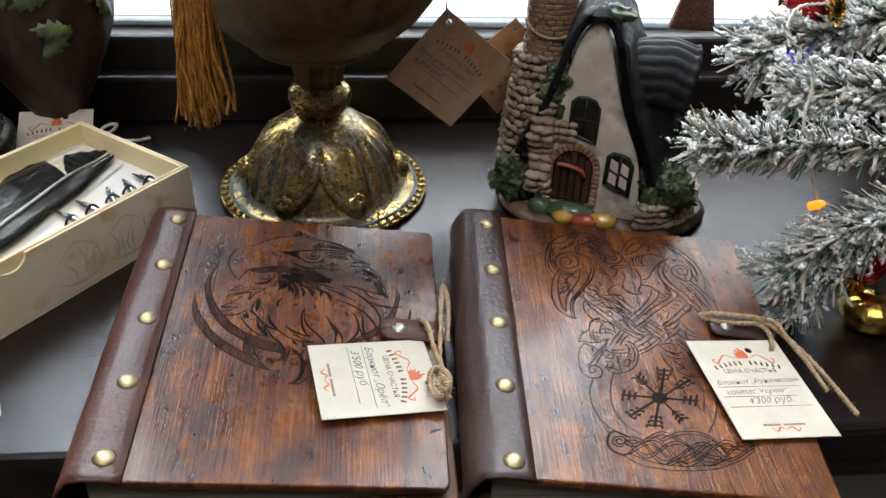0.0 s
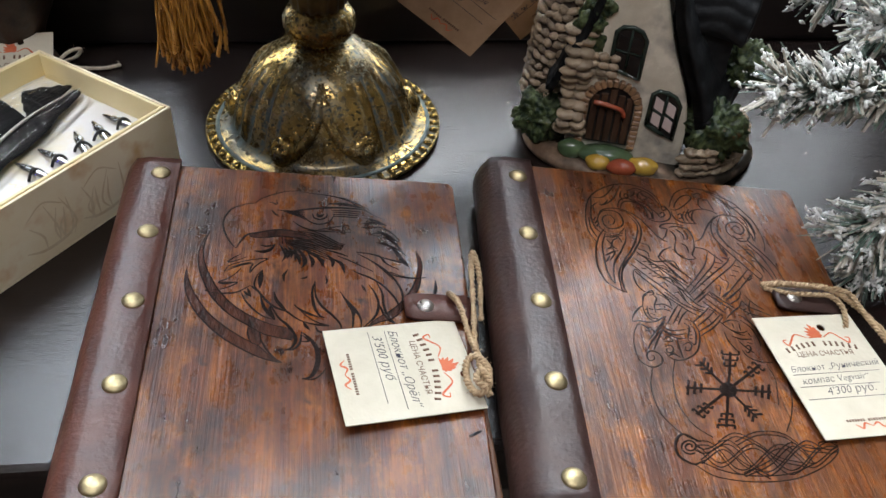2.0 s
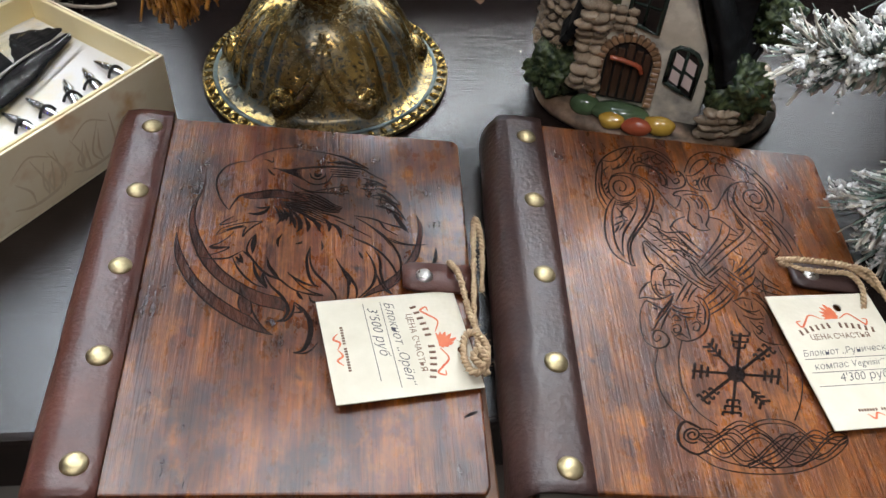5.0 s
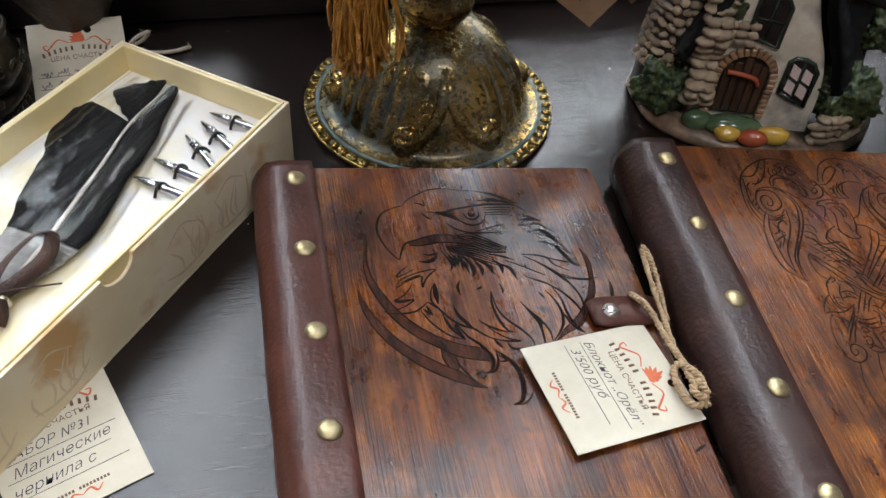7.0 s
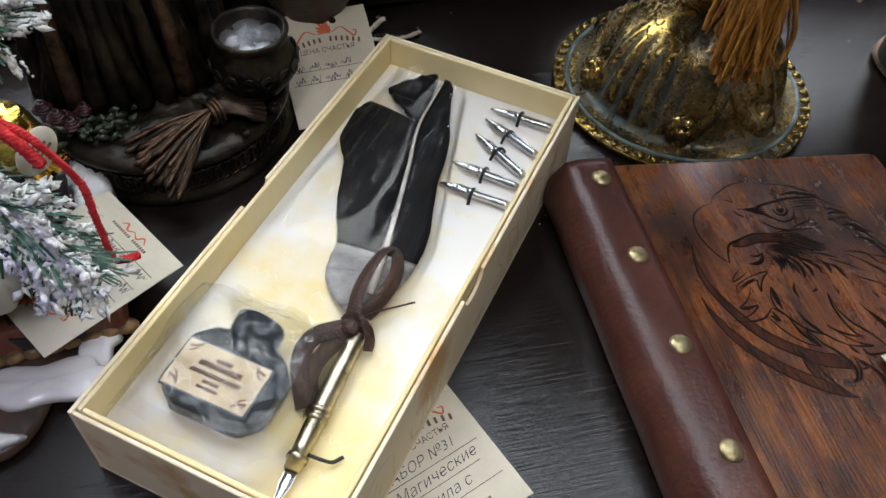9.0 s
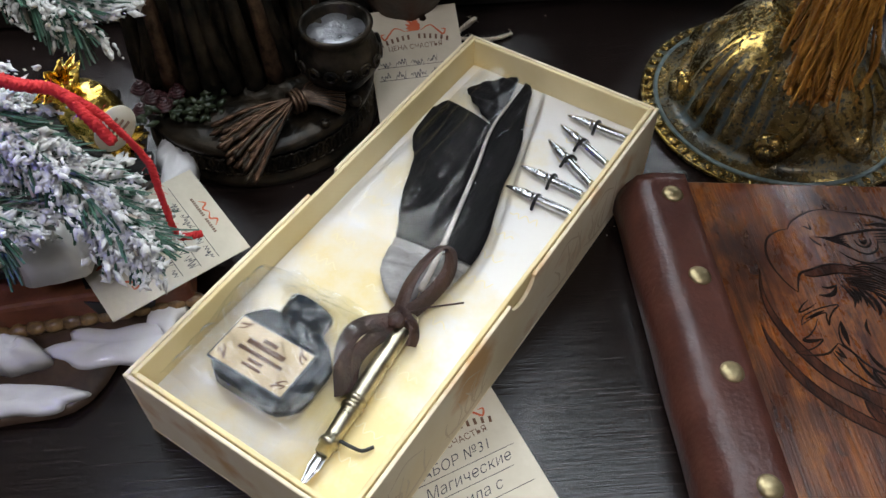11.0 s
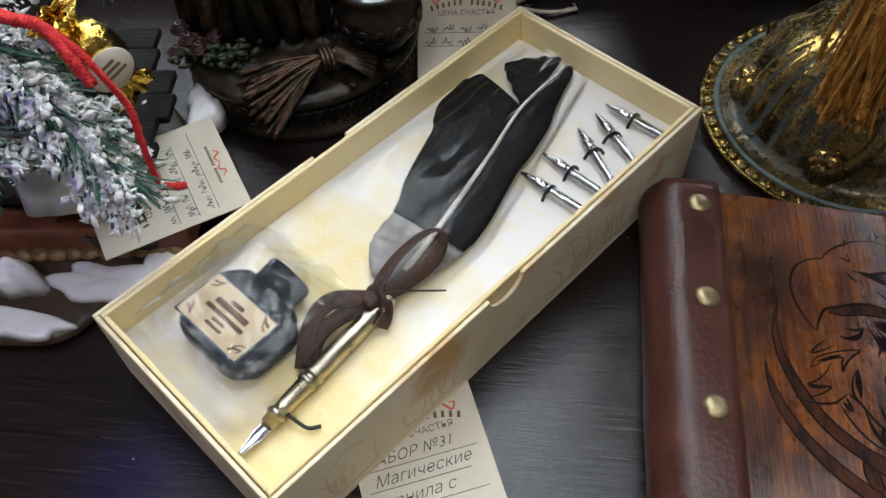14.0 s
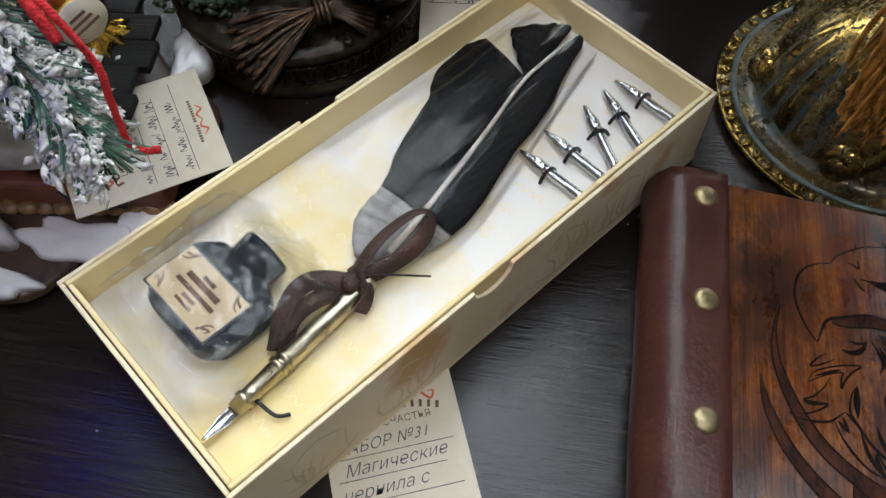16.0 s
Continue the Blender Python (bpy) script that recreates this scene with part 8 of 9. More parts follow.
# stone buttress and walls, stone by stone
def stone_mesh(name, material, seed, rough=0.3):
    bm = bmesh.new()
    blob(bm, (0, 0, 0), (1, 1, 1), seed, rough, 2)
    me = bpy.data.meshes.new(name)
    for f in bm.faces:
        f.smooth = True
    bm.to_mesh(me)
    bm.free()
    me.materials.append(material)
    return me
stones = [stone_mesh("stone", M_STONE, s) for s in range(5)]
bm = bmesh.new()
lathe(bm, [(0.020, 0.006), (0.019, 0.04), (0.016, 0.075), (0.012, 0.095), (0.004, 0.099)], 32)
bt = part("buttress", bm, M_MORTAR, cottage)
bt.matrix_basis = Matrix.Translation((-0.0460, 0.002, 0))
for row in range(15):
    z = 0.028 + row * 0.0050
    rr = 0.0195 - 0.0065 * max(0, (z - 0.035) / 0.065)
    for k in range(11):
        a = math.pi * (0.86 + 1.15 * (k + 0.5 * (row % 2)) / 11)
        shared("stone", stones[(row + k) % 5], bt, Matrix.Translation((rr * math.cos(a), rr * math.sin(a), z + rnd.uniform(-0.001, 0.001))) @ Matrix.Rotation(a, 4, "Z") @ Matrix.Rotation(rnd.uniform(-0.5, 0.5), 4, "X") @ Matrix.Diagonal((rnd.uniform(0.0020, 0.0032), rnd.uniform(0.0024, 0.0042), rnd.uniform(0.0016, 0.0027), 1)))
for k in range(12):
    z = 0.022 + k * 0.0052
    for s in (0, 1):
        shared("stone", stones[(2 * k + s) % 5], cottage, Matrix.Translation((-0.0385 + 0.006 * s - 0.00015 * k + rnd.uniform(-0.001, 0.001), FY - 0.0005 - 0.003 * math.sin(k), z)) @ Matrix.Rotation(rnd.uniform(-0.3, 0.3), 4, "Y") @ Matrix.Diagonal((rnd.uniform(0.0045, 0.0065), 0.0055, 0.0033, 1)))
for k in range(9):
    shared("stone", stones[k % 5], cottage, Matrix.Translation((-0.0300 + (k % 3) * 0.0055, FY - 0.0010, 0.0580 + (k // 3) * 0.0046)) @ Matrix.Diagonal((0.0034, 0.0022, 0.0024, 1)))
for row in range(4):
    for k in range(14):
        a = -1.45 + 1.85 * (k + 0.5 * (row % 2)) / 14
        shared("stone", stones[(row + 2 * k) % 5], cottage, Matrix.Translation((0.0225 + 0.0370 * math.cos(a), 0.002 + 0.0375 * math.sin(a), 0.0100 + row * 0.0044)) @ Matrix.Rotation(a + math.pi / 2 + rnd.uniform(-0.3, 0.3), 4, "Z") @ Matrix.Rotation(rnd.uniform(-0.35, 0.35), 4, "Y") @ Matrix.Diagonal((rnd.uniform(0.0026, 0.0058), rnd.uniform(0.0024, 0.0040), rnd.uniform(0.0016, 0.0026), 1)))
# shrubs
def shrub(c, r, seed):
    bm = bmesh.new()
    rr = random.Random(seed)
    blob(bm, (0, 0, 0), r, seed, 0.35, 5, 2.0)
    k = min(1.0, min(r) / 0.0115) ** 1.5
    for v in bm.verts:
        d = v.co.normalized()
        v.co += d * k * (0.0052 * abs(noise.noise(v.co * 330 + Vector((seed, 0, 0)))) + 0.0022 * noise.noise(v.co * 700) - 0.0012)
    ob = part("shrub", bm, M_MOSS, cottage)
    ob.matrix_basis = Matrix.Translation(c)
shrub((-0.0520, -0.0165, 0.0205), (0.0135, 0.0110, 0.0155), 1)
shrub((0.0390, -0.0210, 0.0305), (0.0165, 0.0120, 0.0175), 2)
shrub((-0.0330, FY + 0.004, 0.0810), (0.0090, 0.0070, 0.0160), 3)
shrub((-0.0060, FY + 0.006, 0.1340), (0.0130, 0.0080, 0.0050), 4)
shrub((0.0520, 0.0000, 0.0600), (0.0120, 0.0100, 0.0120), 5)
shrub((-0.0300, FY + 0.003, 0.0940), (0.0080, 0.0060, 0.0090), 6)
# pebbles before the door
for x, y, r, me in ((-0.0140, -0.0345, (0.0160, 0.0074, 0.0062), M_GREENST), (-0.0325, -0.0330, (0.0078, 0.0058, 0.0058), M_GREENST), (-0.0175, -0.0420, (0.0068, 0.0046, 0.0045), M_YELLOWST), (-0.0045, -0.0435, (0.0082, 0.0050, 0.0046), M_REDST), (0.0065, -0.0390, (0.0084, 0.0054, 0.0052), M_YELLOWST)):
    bm = bmesh.new()
    blob(bm, (0, 0, 0), r, x * 100, 0.15, 3)
    part("pebble", bm, me, cottage).matrix_basis = Matrix.Translation((x, y + 0.002, 0.0112))
bm = bmesh.new()
twine(bm, [(-0.0560, -0.0020, 0.118), (-0.0480, -0.0110, 0.114), (-0.0380, -0.0115, 0.112), (-0.0280, -0.0060, 0.114), (-0.0275, 0.010, 0.116)], 0.0008)
tagged(part("chimney_twine", bm, M_TWINE), "jute twine tied round the cottage chimney", "twine").matrix_world = HOUSE


# ---- oak-leaf vase behind the box ----
M_BARK = mat("brown_carved_bark", (0.014, 0.007, 0.0045), (0.055, 0.027, 0.015), rough=0.4, rough2=0.6, scale=90, stretch=(1, 1, 0.35), bump=0.9, bscale=160)
M_OAK = mat("green_painted_oak_leaf", (0.04, 0.06, 0.02), (0.15, 0.18, 0.06), rough=0.35, scale=120, bump=0.4)
vase = thing("vase", pose(-0.106, 0.150, 0), "dark brown bark-textured vase with green oak leaves", "vase")
bm = bmesh.new()
prof = [(0.021, 0.0), (0.022, 0.002), (0.018, 0.008), (0.0165, 0.016), (0.0185, 0.026), (0.0245, 0.038), (0.033, 0.054), (0.041, 0.072), (0.0465, 0.092), (0.049, 0.115), (0.0495, 0.150), (0.047, 0.151), (0.045, 0.120), (0.03, 0.07), (0.01, 0.05)]
def bark(r, z, a):
    return r * (1 + 0.035 * noise.noise(Vector((3 * math.cos(a), 3 * math.sin(a), z * 30))) + 0.02 * math.sin(9 * a + z * 60)), z
lathe(bm, [(p.x, p.y) for p in smooth_path([(r, z, 0) for r, z in prof], 4)], 72, bark)
part("body", bm, M_BARK, vase)
def oak_leaf(bm, m, k=1.0):
    n = 9
    mid, le, ri = [], [], []
    for i in range(n + 1):
        t = i / n
        w = k * 0.0075 * math.sin(math.pi * (0.08 + 0.9 * t)) * (1.0 if i % 2 else 0.55)
        y = k * 0.026 * t
        mid.append(bm.verts.new(m @ Vector((0, y, 0.0016 * math.sin(math.pi * t)))))
        le.append(bm.verts.new(m @ Vector((-w, y + (0.002 * k if i % 2 else 0), 0))))
        ri.append(bm.verts.new(m @ Vector((w, y + (0.002 * k if i % 2 else 0), 0))))
    for i in range(n):
        bm.faces.new((le[i], mid[i], mid[i + 1], le[i + 1]))
        bm.faces.new((mid[i], ri[i], ri[i + 1], mid[i + 1]))
for a, z, tw in ((-1.95, 0.088, 0.9), (-1.25, 0.080, -0.8), (-0.85, 0.094, 1.3), (-1.55, 0.112, 0.2), (-0.55, 0.108, -0.6), (-2.4, 0.100, -0.5), (-0.15, 0.094, 0.8), (-1.0, 0.120, 1.8)):
    r = 0.0505 if z > 0.09 else 0.0478
    m = Matrix.Rotation(a, 4, "Z") @ Matrix.Translation((r, 0, z)) @ Matrix.Rotation(math.pi / 2, 4, "Y") @ Matrix.Rotation(math.pi / 2 + tw, 4, "Z")
    bm = bmesh.new()
    oak_leaf(bm, m, 0.95)
    ob = part("oak_leaf", bm, M_OAK, vase)
    ob.modifiers.new("thickness", "SOLIDIFY").thickness = 0.0012
cord("twine_loop", [(-0.089, 0.143, 0.006), (-0.083, 0.136, 0.010), (-0.074, 0.139, 0.016), (-0.069, 0.146, 0.014), (-0.073, 0.148, 0.008), (-0.081, 0.143, 0.006), (-0.070, 0.143, 0.003), (-0.058, 0.144, 0.002), (-0.048, 0.148, 0.0018)], "pale twine bow tied round the vase foot", 0.0011, 12, M_WHITETWINE)
cord("twine_loop", [(-0.126, 0.148, 0.012), (-0.118, 0.1335, 0.010), (-0.106, 0.1295, 0.010), (-0.094, 0.1335, 0.009), (-0.087, 0.144, 0.008)], "pale twine round the vase stem", 0.0013, 13, M_WHITETWINE)

# ---- bronze statuette: one plain mesh ----
M_BRONZE = mat("dark_cold_cast_bronze", (0.009, 0.008, 0.006), (0.078, 0.056, 0.034), rough=0.30, rough2=0.45, metal=0.55, scale=70, lo=0.4, hi=0.8, bump=0.9, bscale=160)
M_COPPER = mat("copper_highlights", (0.045, 0.026, 0.017), (0.17, 0.10, 0.06), rough=0.28, rough2=0.4, metal=0.7, scale=200, bump=0.3)
M_ROSE = mat("dark_rose_paint", (0.022, 0.006, 0.007), (0.060, 0.017, 0.018), rough=0.35, scale=200, bump=0.3)
M_SILVER = mat("pewter_liquid", (0.20, 0.20, 0.21), (0.42, 0.42, 0.43), rough=0.25, rough2=0.45, metal=0.8, scale=120, bump=0.6)
FX, FYY = -0.180, 0.1015
rnd = random.Random(21)
bm = bmesh.new()
def at(m):
    return Matrix.Translation((FX, FYY, 0)) @ m
lathe(bm, [(0.056, 0.0), (0.0575, 0.001), (0.0570, 0.004), (0.0545, 0.0055), (0.0545, 0.0175), (0.0568, 0.0190), (0.0570, 0.0215), (0.0550, 0.0235)] + [(0.052 - 0.0021 * k, 0.0243 + 0.0037 * (k / 20)) for k in range(21)], 160,
      lambda r, z, a: (r * (1 + (0.012 * math.sin(52 * a) * math.sin(z * 500) if 0.005 < z < 0.018 else 0)), z + (0.0020 * noise.noise(Vector((150 * r * math.cos(a), 150 * r * math.sin(a), 0))) + 0.0013 * abs(noise.noise(Vector((420 * r * math.cos(a), 420 * r * math.sin(a), 4)))) if r < 0.0515 else 0)), at(Matrix.Identity(4)))
for k in range(70):
    a = 2 * math.pi * k / 70
    tube(bm, [at(Matrix.Identity(4)) @ Vector((0.0552 * math.cos(a + 0.07 * math.sin(q)), 0.0552 * math.sin(a + 0.07 * math.sin(q)), 0.0115 + 0.0048 * math.cos(q))) for q in [2 * math.pi * j / 9 for j in range(10)]], 0.0008, 5)
def robe(r, z, a):
    f = 0.17 * math.sin(7 * a + 8 * z) + 0.10 * math.sin(13 * a - 14 * z + 1) + 0.05 * math.sin(23 * a)
    return r * (1 + f * (1.1 - 2.2 * z)), z
lathe(bm, [(0.044, 0.024), (0.0425, 0.035), (0.038, 0.055), (0.034, 0.08), (0.031, 0.11), (0.029, 0.15), (0.030, 0.19), (0.024, 0.215), (0.012, 0.235), (0.009, 0.25), (0.012, 0.262), (0.010, 0.275), (0.003, 0.281)], 120, robe, Matrix.Translation((-0.196, 0.119, 0)) @ Matrix.Diagonal((0.92, 0.78, 1, 1)))
for k in range(16):
    a = -2.6 + 0.22 * k
    p0 = Vector((-0.196 + 0.034 * math.cos(a), 0.119 + 0.028 * math.sin(a), 0.110))
    p1 = Vector((-0.196 + 0.046 * math.cos(a + 0.1), 0.119 + 0.037 * math.sin(a + 0.1), 0.028))
    mid = p0.lerp(p1, 0.5) + Vector((rnd.uniform(-0.004, 0.004), rnd.uniform(-0.004, 0.002), 0))
    tube(bm, smooth_path([p0, mid, p1], 6), 0.0042, 7, lambda t: 0.5 + 0.7 * t, mi=1 if k % 5 == 2 else 0)
lathe(bm, [(0.008, 0.026), (0.012, 0.030), (0.0178, 0.038), (0.0190, 0.045), (0.0172, 0.051), (0.0150, 0.0545), (0.0162, 0.0580), (0.0170, 0.0600), (0.0160, 0.0612), (0.0142, 0.0600), (0.0135, 0.0560), (0.0130, 0.0552)], 48, None, Matrix.Translation((-0.138, 0.0850, 0)))
lathe(bm, [(0.0134, 0.0550), (0.0134, 0.0556), (0.006, 0.0560)], 40, lambda r, z, a: (r, z + 0.0006 * math.sin(5 * a + r * 900)), Matrix.Translation((-0.138, 0.0850, 0)), mi=3)
for k in range(9):
    a = -3.0 + k * 0.42
    c = Vector((-0.138 + 0.0188 * math.cos(a), 0.0850 + 0.0188 * math.sin(a), 0.0445))
    s = Vector((-math.sin(a), math.cos(a), 0))
    o = Vector((math.cos(a), math.sin(a), 0))
    tube(bm, [c + o * 0.0006 + (s * math.cos(q) + Vector((0, 0, 1)) * math.sin(q)) * 0.0034 * (1 - q / 16) for q in [0.5 * j for j in range(20)]], 0.0008, 5)
# wheat sheaf
tie = Vector((-0.1580, 0.0640, 0.0345))
for k in range(40):
    u = (k - 19.5) / 19.5
    a = math.atan2(-0.020, -0.030) + u * 0.42
    L = 0.040 * rnd.uniform(0.75, 1.05)
    e = tie + Vector((L * math.cos(a), L * math.sin(a), -0.004 - 0.020 * max(0, -math.sin(a) * L - 0.017) / 0.02 - 0.004 * rnd.random()))
    m_ = tie.lerp(e, 0.5) + Vector((0, 0, 0.0035 * rnd.random()))
    tube(bm, smooth_path([tie + Vector((0, 0, rnd.uniform(-0.002, 0.003))), m_, e], 9), 0.0009, 5, lambda t: 0.55 + (0.75 * (1 + 0.3 * math.sin(t * 75)) if 0.45 < t < 0.97 else 0.1), mi=1 if k % 3 else 0)
    if k % 2 == 0:
        b = math.atan2(0.012, 0.026) + u * 0.75
        e2 = tie + Vector((0.022 * math.cos(b), 0.022 * math.sin(b), -0.003))
        tube(bm, [tie, tie.lerp(e2, 0.5) + Vector((0, 0, 0.002)), e2], 0.0010, 5, mi=k % 4 // 2)
for k in range(3):
    ax = Vector((0.8, 0.45, 0)).normalized()
    sd = Vector((-ax.y, ax.x, 0))
    tube(bm, [tie + ax * (0.002 * (k - 1)) + sd * 0.0052 * math.cos(q) + Vector((0, 0, 0.0046 * math.sin(q))) for q in [2 * math.pi * j / 12 for j in range(13)]], 0.0010, 6, mi=1)
for x, y, z, r, mi in ((-0.141, 0.0655, 0.0300, 0.0042, 1), (-0.1395, 0.0735, 0.0310, 0.0036, 1), (-0.1320, 0.0700, 0.0275, 0.0030, 0), (-0.1460, 0.0580, 0.0255, 0.0024, 0)):
    lathe(bm, [(r * 0.35, -r * 0.8), (r * 0.8, -r * 0.6), (r, 0), (r * 0.8, r * 0.6), (r * 0.45, r * 0.8), (r * 0.35, r * 0.5)], 18, None, Matrix.Translation((x, y, z)), mi=mi)
for k in range(7):
    c = Vector((-0.222 + rnd.uniform(-0.010, 0.012), 0.0760 + rnd.uniform(-0.007, 0.007), 0.029 + rnd.uniform(-0.001, 0.004)))
    for q in range(4):
        r = 0.0038 - 0.0008 * q
        tube(bm, [c + Vector((r * math.cos(j * 0.7 + q), r * math.sin(j * 0.7 + q), 0.0010 * q)) for j in range(9)], 0.0010, 5, mi=2)
for k in range(60):
    c = Vector((-0.212 + rnd.uniform(-0.018, 0.020), 0.0720 + rnd.uniform(-0.010, 0.008), 0.0275 + rnd.uniform(-0.003, 0.004)))
    d = Vector((rnd.uniform(-1, 1), rnd.uniform(-1, 0.4), rnd.uniform(-0.2, 0.6))) * 0.006
    tube(bm, [c, c + d * 0.5, c + d], 0.0014, 4, lambda t: 0.4 + math.sin(math.pi * t), mi=4)
M_DULLGREEN = mat("dull_green_leaves", (0.010, 0.018, 0.008), (0.035, 0.045, 0.020), rough=0.4, scale=150, bump=0.3)
tagged(part("statuette", bm, [M_BRONZE, M_COPPER, M_ROSE, M_SILVER, M_DULLGREEN]), "dark bronze robed statuette on a round base with wheat sheaf", "statuette")

# ---- snowy ceramic house ornament ----
M_SNOW = mat("white_glossy_snow_glaze", (0.66, 0.64, 0.63), (0.78, 0.77, 0.76), rough=0.10, rough2=0.2, scale=40, bump=0.25, bscale=70, coat=0.5, spots=(50, (0.30, 0.22, 0.16), 0.70, 0.84))
M_TERRA = mat("terracotta_wall", (0.12, 0.040, 0.02), (0.22, 0.075, 0.038), rough=0.45, rough2=0.6, scale=70, bump=0.3, spots=(60, (0.05, 0.03, 0.02), 0.62, 0.75))
M_DARKROOF = mat("black_plank_roof", (0.005, 0.0045, 0.0042), (0.020, 0.018, 0.017), rough=0.55, rough2=0.7, scale=60, stretch=(0.3, 4, 1), bump=0.9, bscale=120, spec=0.08)
M_COBBLE = mat("amber_brown_cobble", (0.05, 0.03, 0.015), (0.28, 0.17, 0.07), rough=0.3, scale=150, bump=0.3, rand=0.3)
orn = thing("ceramic_house", pose(-0.290, 0.015, 0), "ceramic house ornament with white glazed snow and dark roof", "ceramic house")
bm = bmesh.new()
def plate_shape(r, z, a):
    k = 1 + 0.05 * math.sin(5 * a + 1.0) + 0.03 * math.sin(11 * a)
    cut = 1 - 0.22 * math.exp(-((a - 0.75) / 0.5) ** 2)
    return r * k * cut, z
lathe(bm, [(0.080, 0.0), (0.089, 0.0008), (0.0915, 0.0030), (0.088, 0.0052), (0.06, 0.006)], 90, plate_shape)
part("base_plate", bm, mat("dark_brown_ceramic", (0.03, 0.018, 0.012), (0.09, 0.055, 0.035), rough=0.35, scale=60, bump=0.3), orn)
def snow_patch(cx, cy, rx, ry, z, h, seed, gaps=True):
    bm = bmesh.new()
    n, rings = 40, 7
    grid = [[bm.verts.new((0, 0, 0)) for _ in range(n)] for _ in range(rings)]
    for j in range(rings):
        t = (j + 0.15) / (rings - 1 + 0.15)
        for i in range(n):
            a = 2 * math.pi * i / n
            e = 1 + 0.35 * noise.noise(Vector((1.6 * math.cos(a), 1.6 * math.sin(a), seed))) + 0.12 * math.sin(6 * a + seed)
            hh = h * math.sqrt(max(0, 1 - t ** 4)) * (1 + 0.25 * noise.noise(Vector((3 * t * math.cos(a), 3 * t * math.sin(a), seed + 5))))
            grid[j][i].co = Vector((cx + rx * e * t * math.cos(a), cy + ry * e * t * math.sin(a), z + hh))
    for j in range(rings - 1):
        for i in range(n):
            bm.faces.new((grid[j][i], grid[j + 1][i], grid[j + 1][(i + 1) % n], grid[j][(i + 1) % n]))
    bm.faces.new(grid[0])
    bm.faces.new(grid[-1][::-1])
    return part("snow_drift", bm, M_SNOW, orn, "glossy white glazed snow")
snow_patch(0.060, -0.058, 0.026, 0.010, 0.0052, 0.003, 1).matrix_basis = pose(0, 0, 0, 0, 0, 0)
snow_patch(0.030, -0.080, 0.022, 0.007, 0.0052, 0.003, 2)
snow_patch(0.078, -0.040, 0.009, 0.012, 0.0052, 0.004, 3)
snow_patch(0.022, -0.062, 0.013, 0.008, 0.0052, 0.013, 4)
snow_patch(-0.020, -0.080, 0.030, 0.010, 0.0052, 0.004, 5)
snow_patch(0.074, 0.045, 0.012, 0.022, 0.0052, 0.010, 6)
snow_patch(0.044, -0.036, 0.017, 0.014, 0.0370, 0.020, 7)
snow_patch(-0.030, -0.050, 0.030, 0.016, 0.0052, 0.020, 8)
bm = bmesh.new()
boxm(bm, -0.060, 0.086, -0.050, 0.002, 0.0055, 0.0215)
part("wall", bm, M_TERRA, orn, smooth=False, bevel=0.002).matrix_basis = pose(0, 0, 0, 0, 0, 6)
bm = bmesh.new()
sheet(bm, [(-0.010, -0.006), (0.010, -0.006), (0.014, 0.006), (0.003, 0.002), (0.0, 0.007), (-0.003, 0.002), (-0.014, 0.006)], 0.0008, Matrix.Translation((0.064, -0.0435, 0.0135)) @ Matrix.Rotation(radians(6), 4, "Z") @ Matrix.Rotation(radians(90), 4, "X"))
part("emblem", bm, M_NEARBLACK, orn, "black painted emblem", smooth=False)
bm = bmesh.new()
sheet(bm, [(-0.010, -0.006), (0.010, -0.006), (0.014, 0.006), (-0.014, 0.006)], 0.0008, Matrix.Translation((0.060, -0.034, 0.0216)) @ Matrix.Rotation(radians(6), 4, "Z"))
part("emblem", bm, M_NEARBLACK, orn, smooth=False)
for k in range(13):
    bm = bmesh.new()
    blob(bm, (0, 0, 0), (0.0048, 0.0032, 0.0030), k, 0.25)
    part("cobble", bm, M_COBBLE, orn).matrix_basis = Matrix.Translation((0.008 + 0.0068 * k, -0.0515 + 0.0010 * k, 0.0085)) @ Matrix.Rotation(0.1, 4, "Z")
# pitched roof of rough planks
for k in range(7):
    bm = bmesh.new()
    boxm(bm, -0.050, 0.052 + 0.003 * math.sin(k * 2.1), -0.0079, 0.0079, 0, 0.004)
    p = part("roof_plank", bm, M_DARKROOF, orn, smooth=False, bevel=0.0008)
    p.matrix_basis = Matrix.Translation((0.020 - 0.0075 * max(0, k - 3), -0.036 + 0.0152 * k, 0.0335 - 0.0010 * k)) @ Matrix.Rotation(radians(6), 4, "Z") @ Matrix.Rotation(radians(-4), 4, "X")
bm = bmesh.new()
vs = [bm.verts.new(v) for v in ((-0.040, -0.030, 0.021), (0.055, -0.024, 0.021), (0.030, 0.055, 0.006), (-0.040, 0.055, 0.006), (-0.040, -0.030, 0.0325), (0.055, -0.024, 0.0325), (0.030, 0.055, 0.0265), (-0.040, 0.055, 0.0265))]
for f in ((3, 2, 1, 0), (4, 5, 6, 7), (0, 1, 5, 4), (1, 2, 6, 5), (2, 3, 7, 6), (3, 0, 4, 7)):
    bm.faces.new([vs[i] for i in f])
part("gable", bm, M_TERRA, orn, smooth=False)


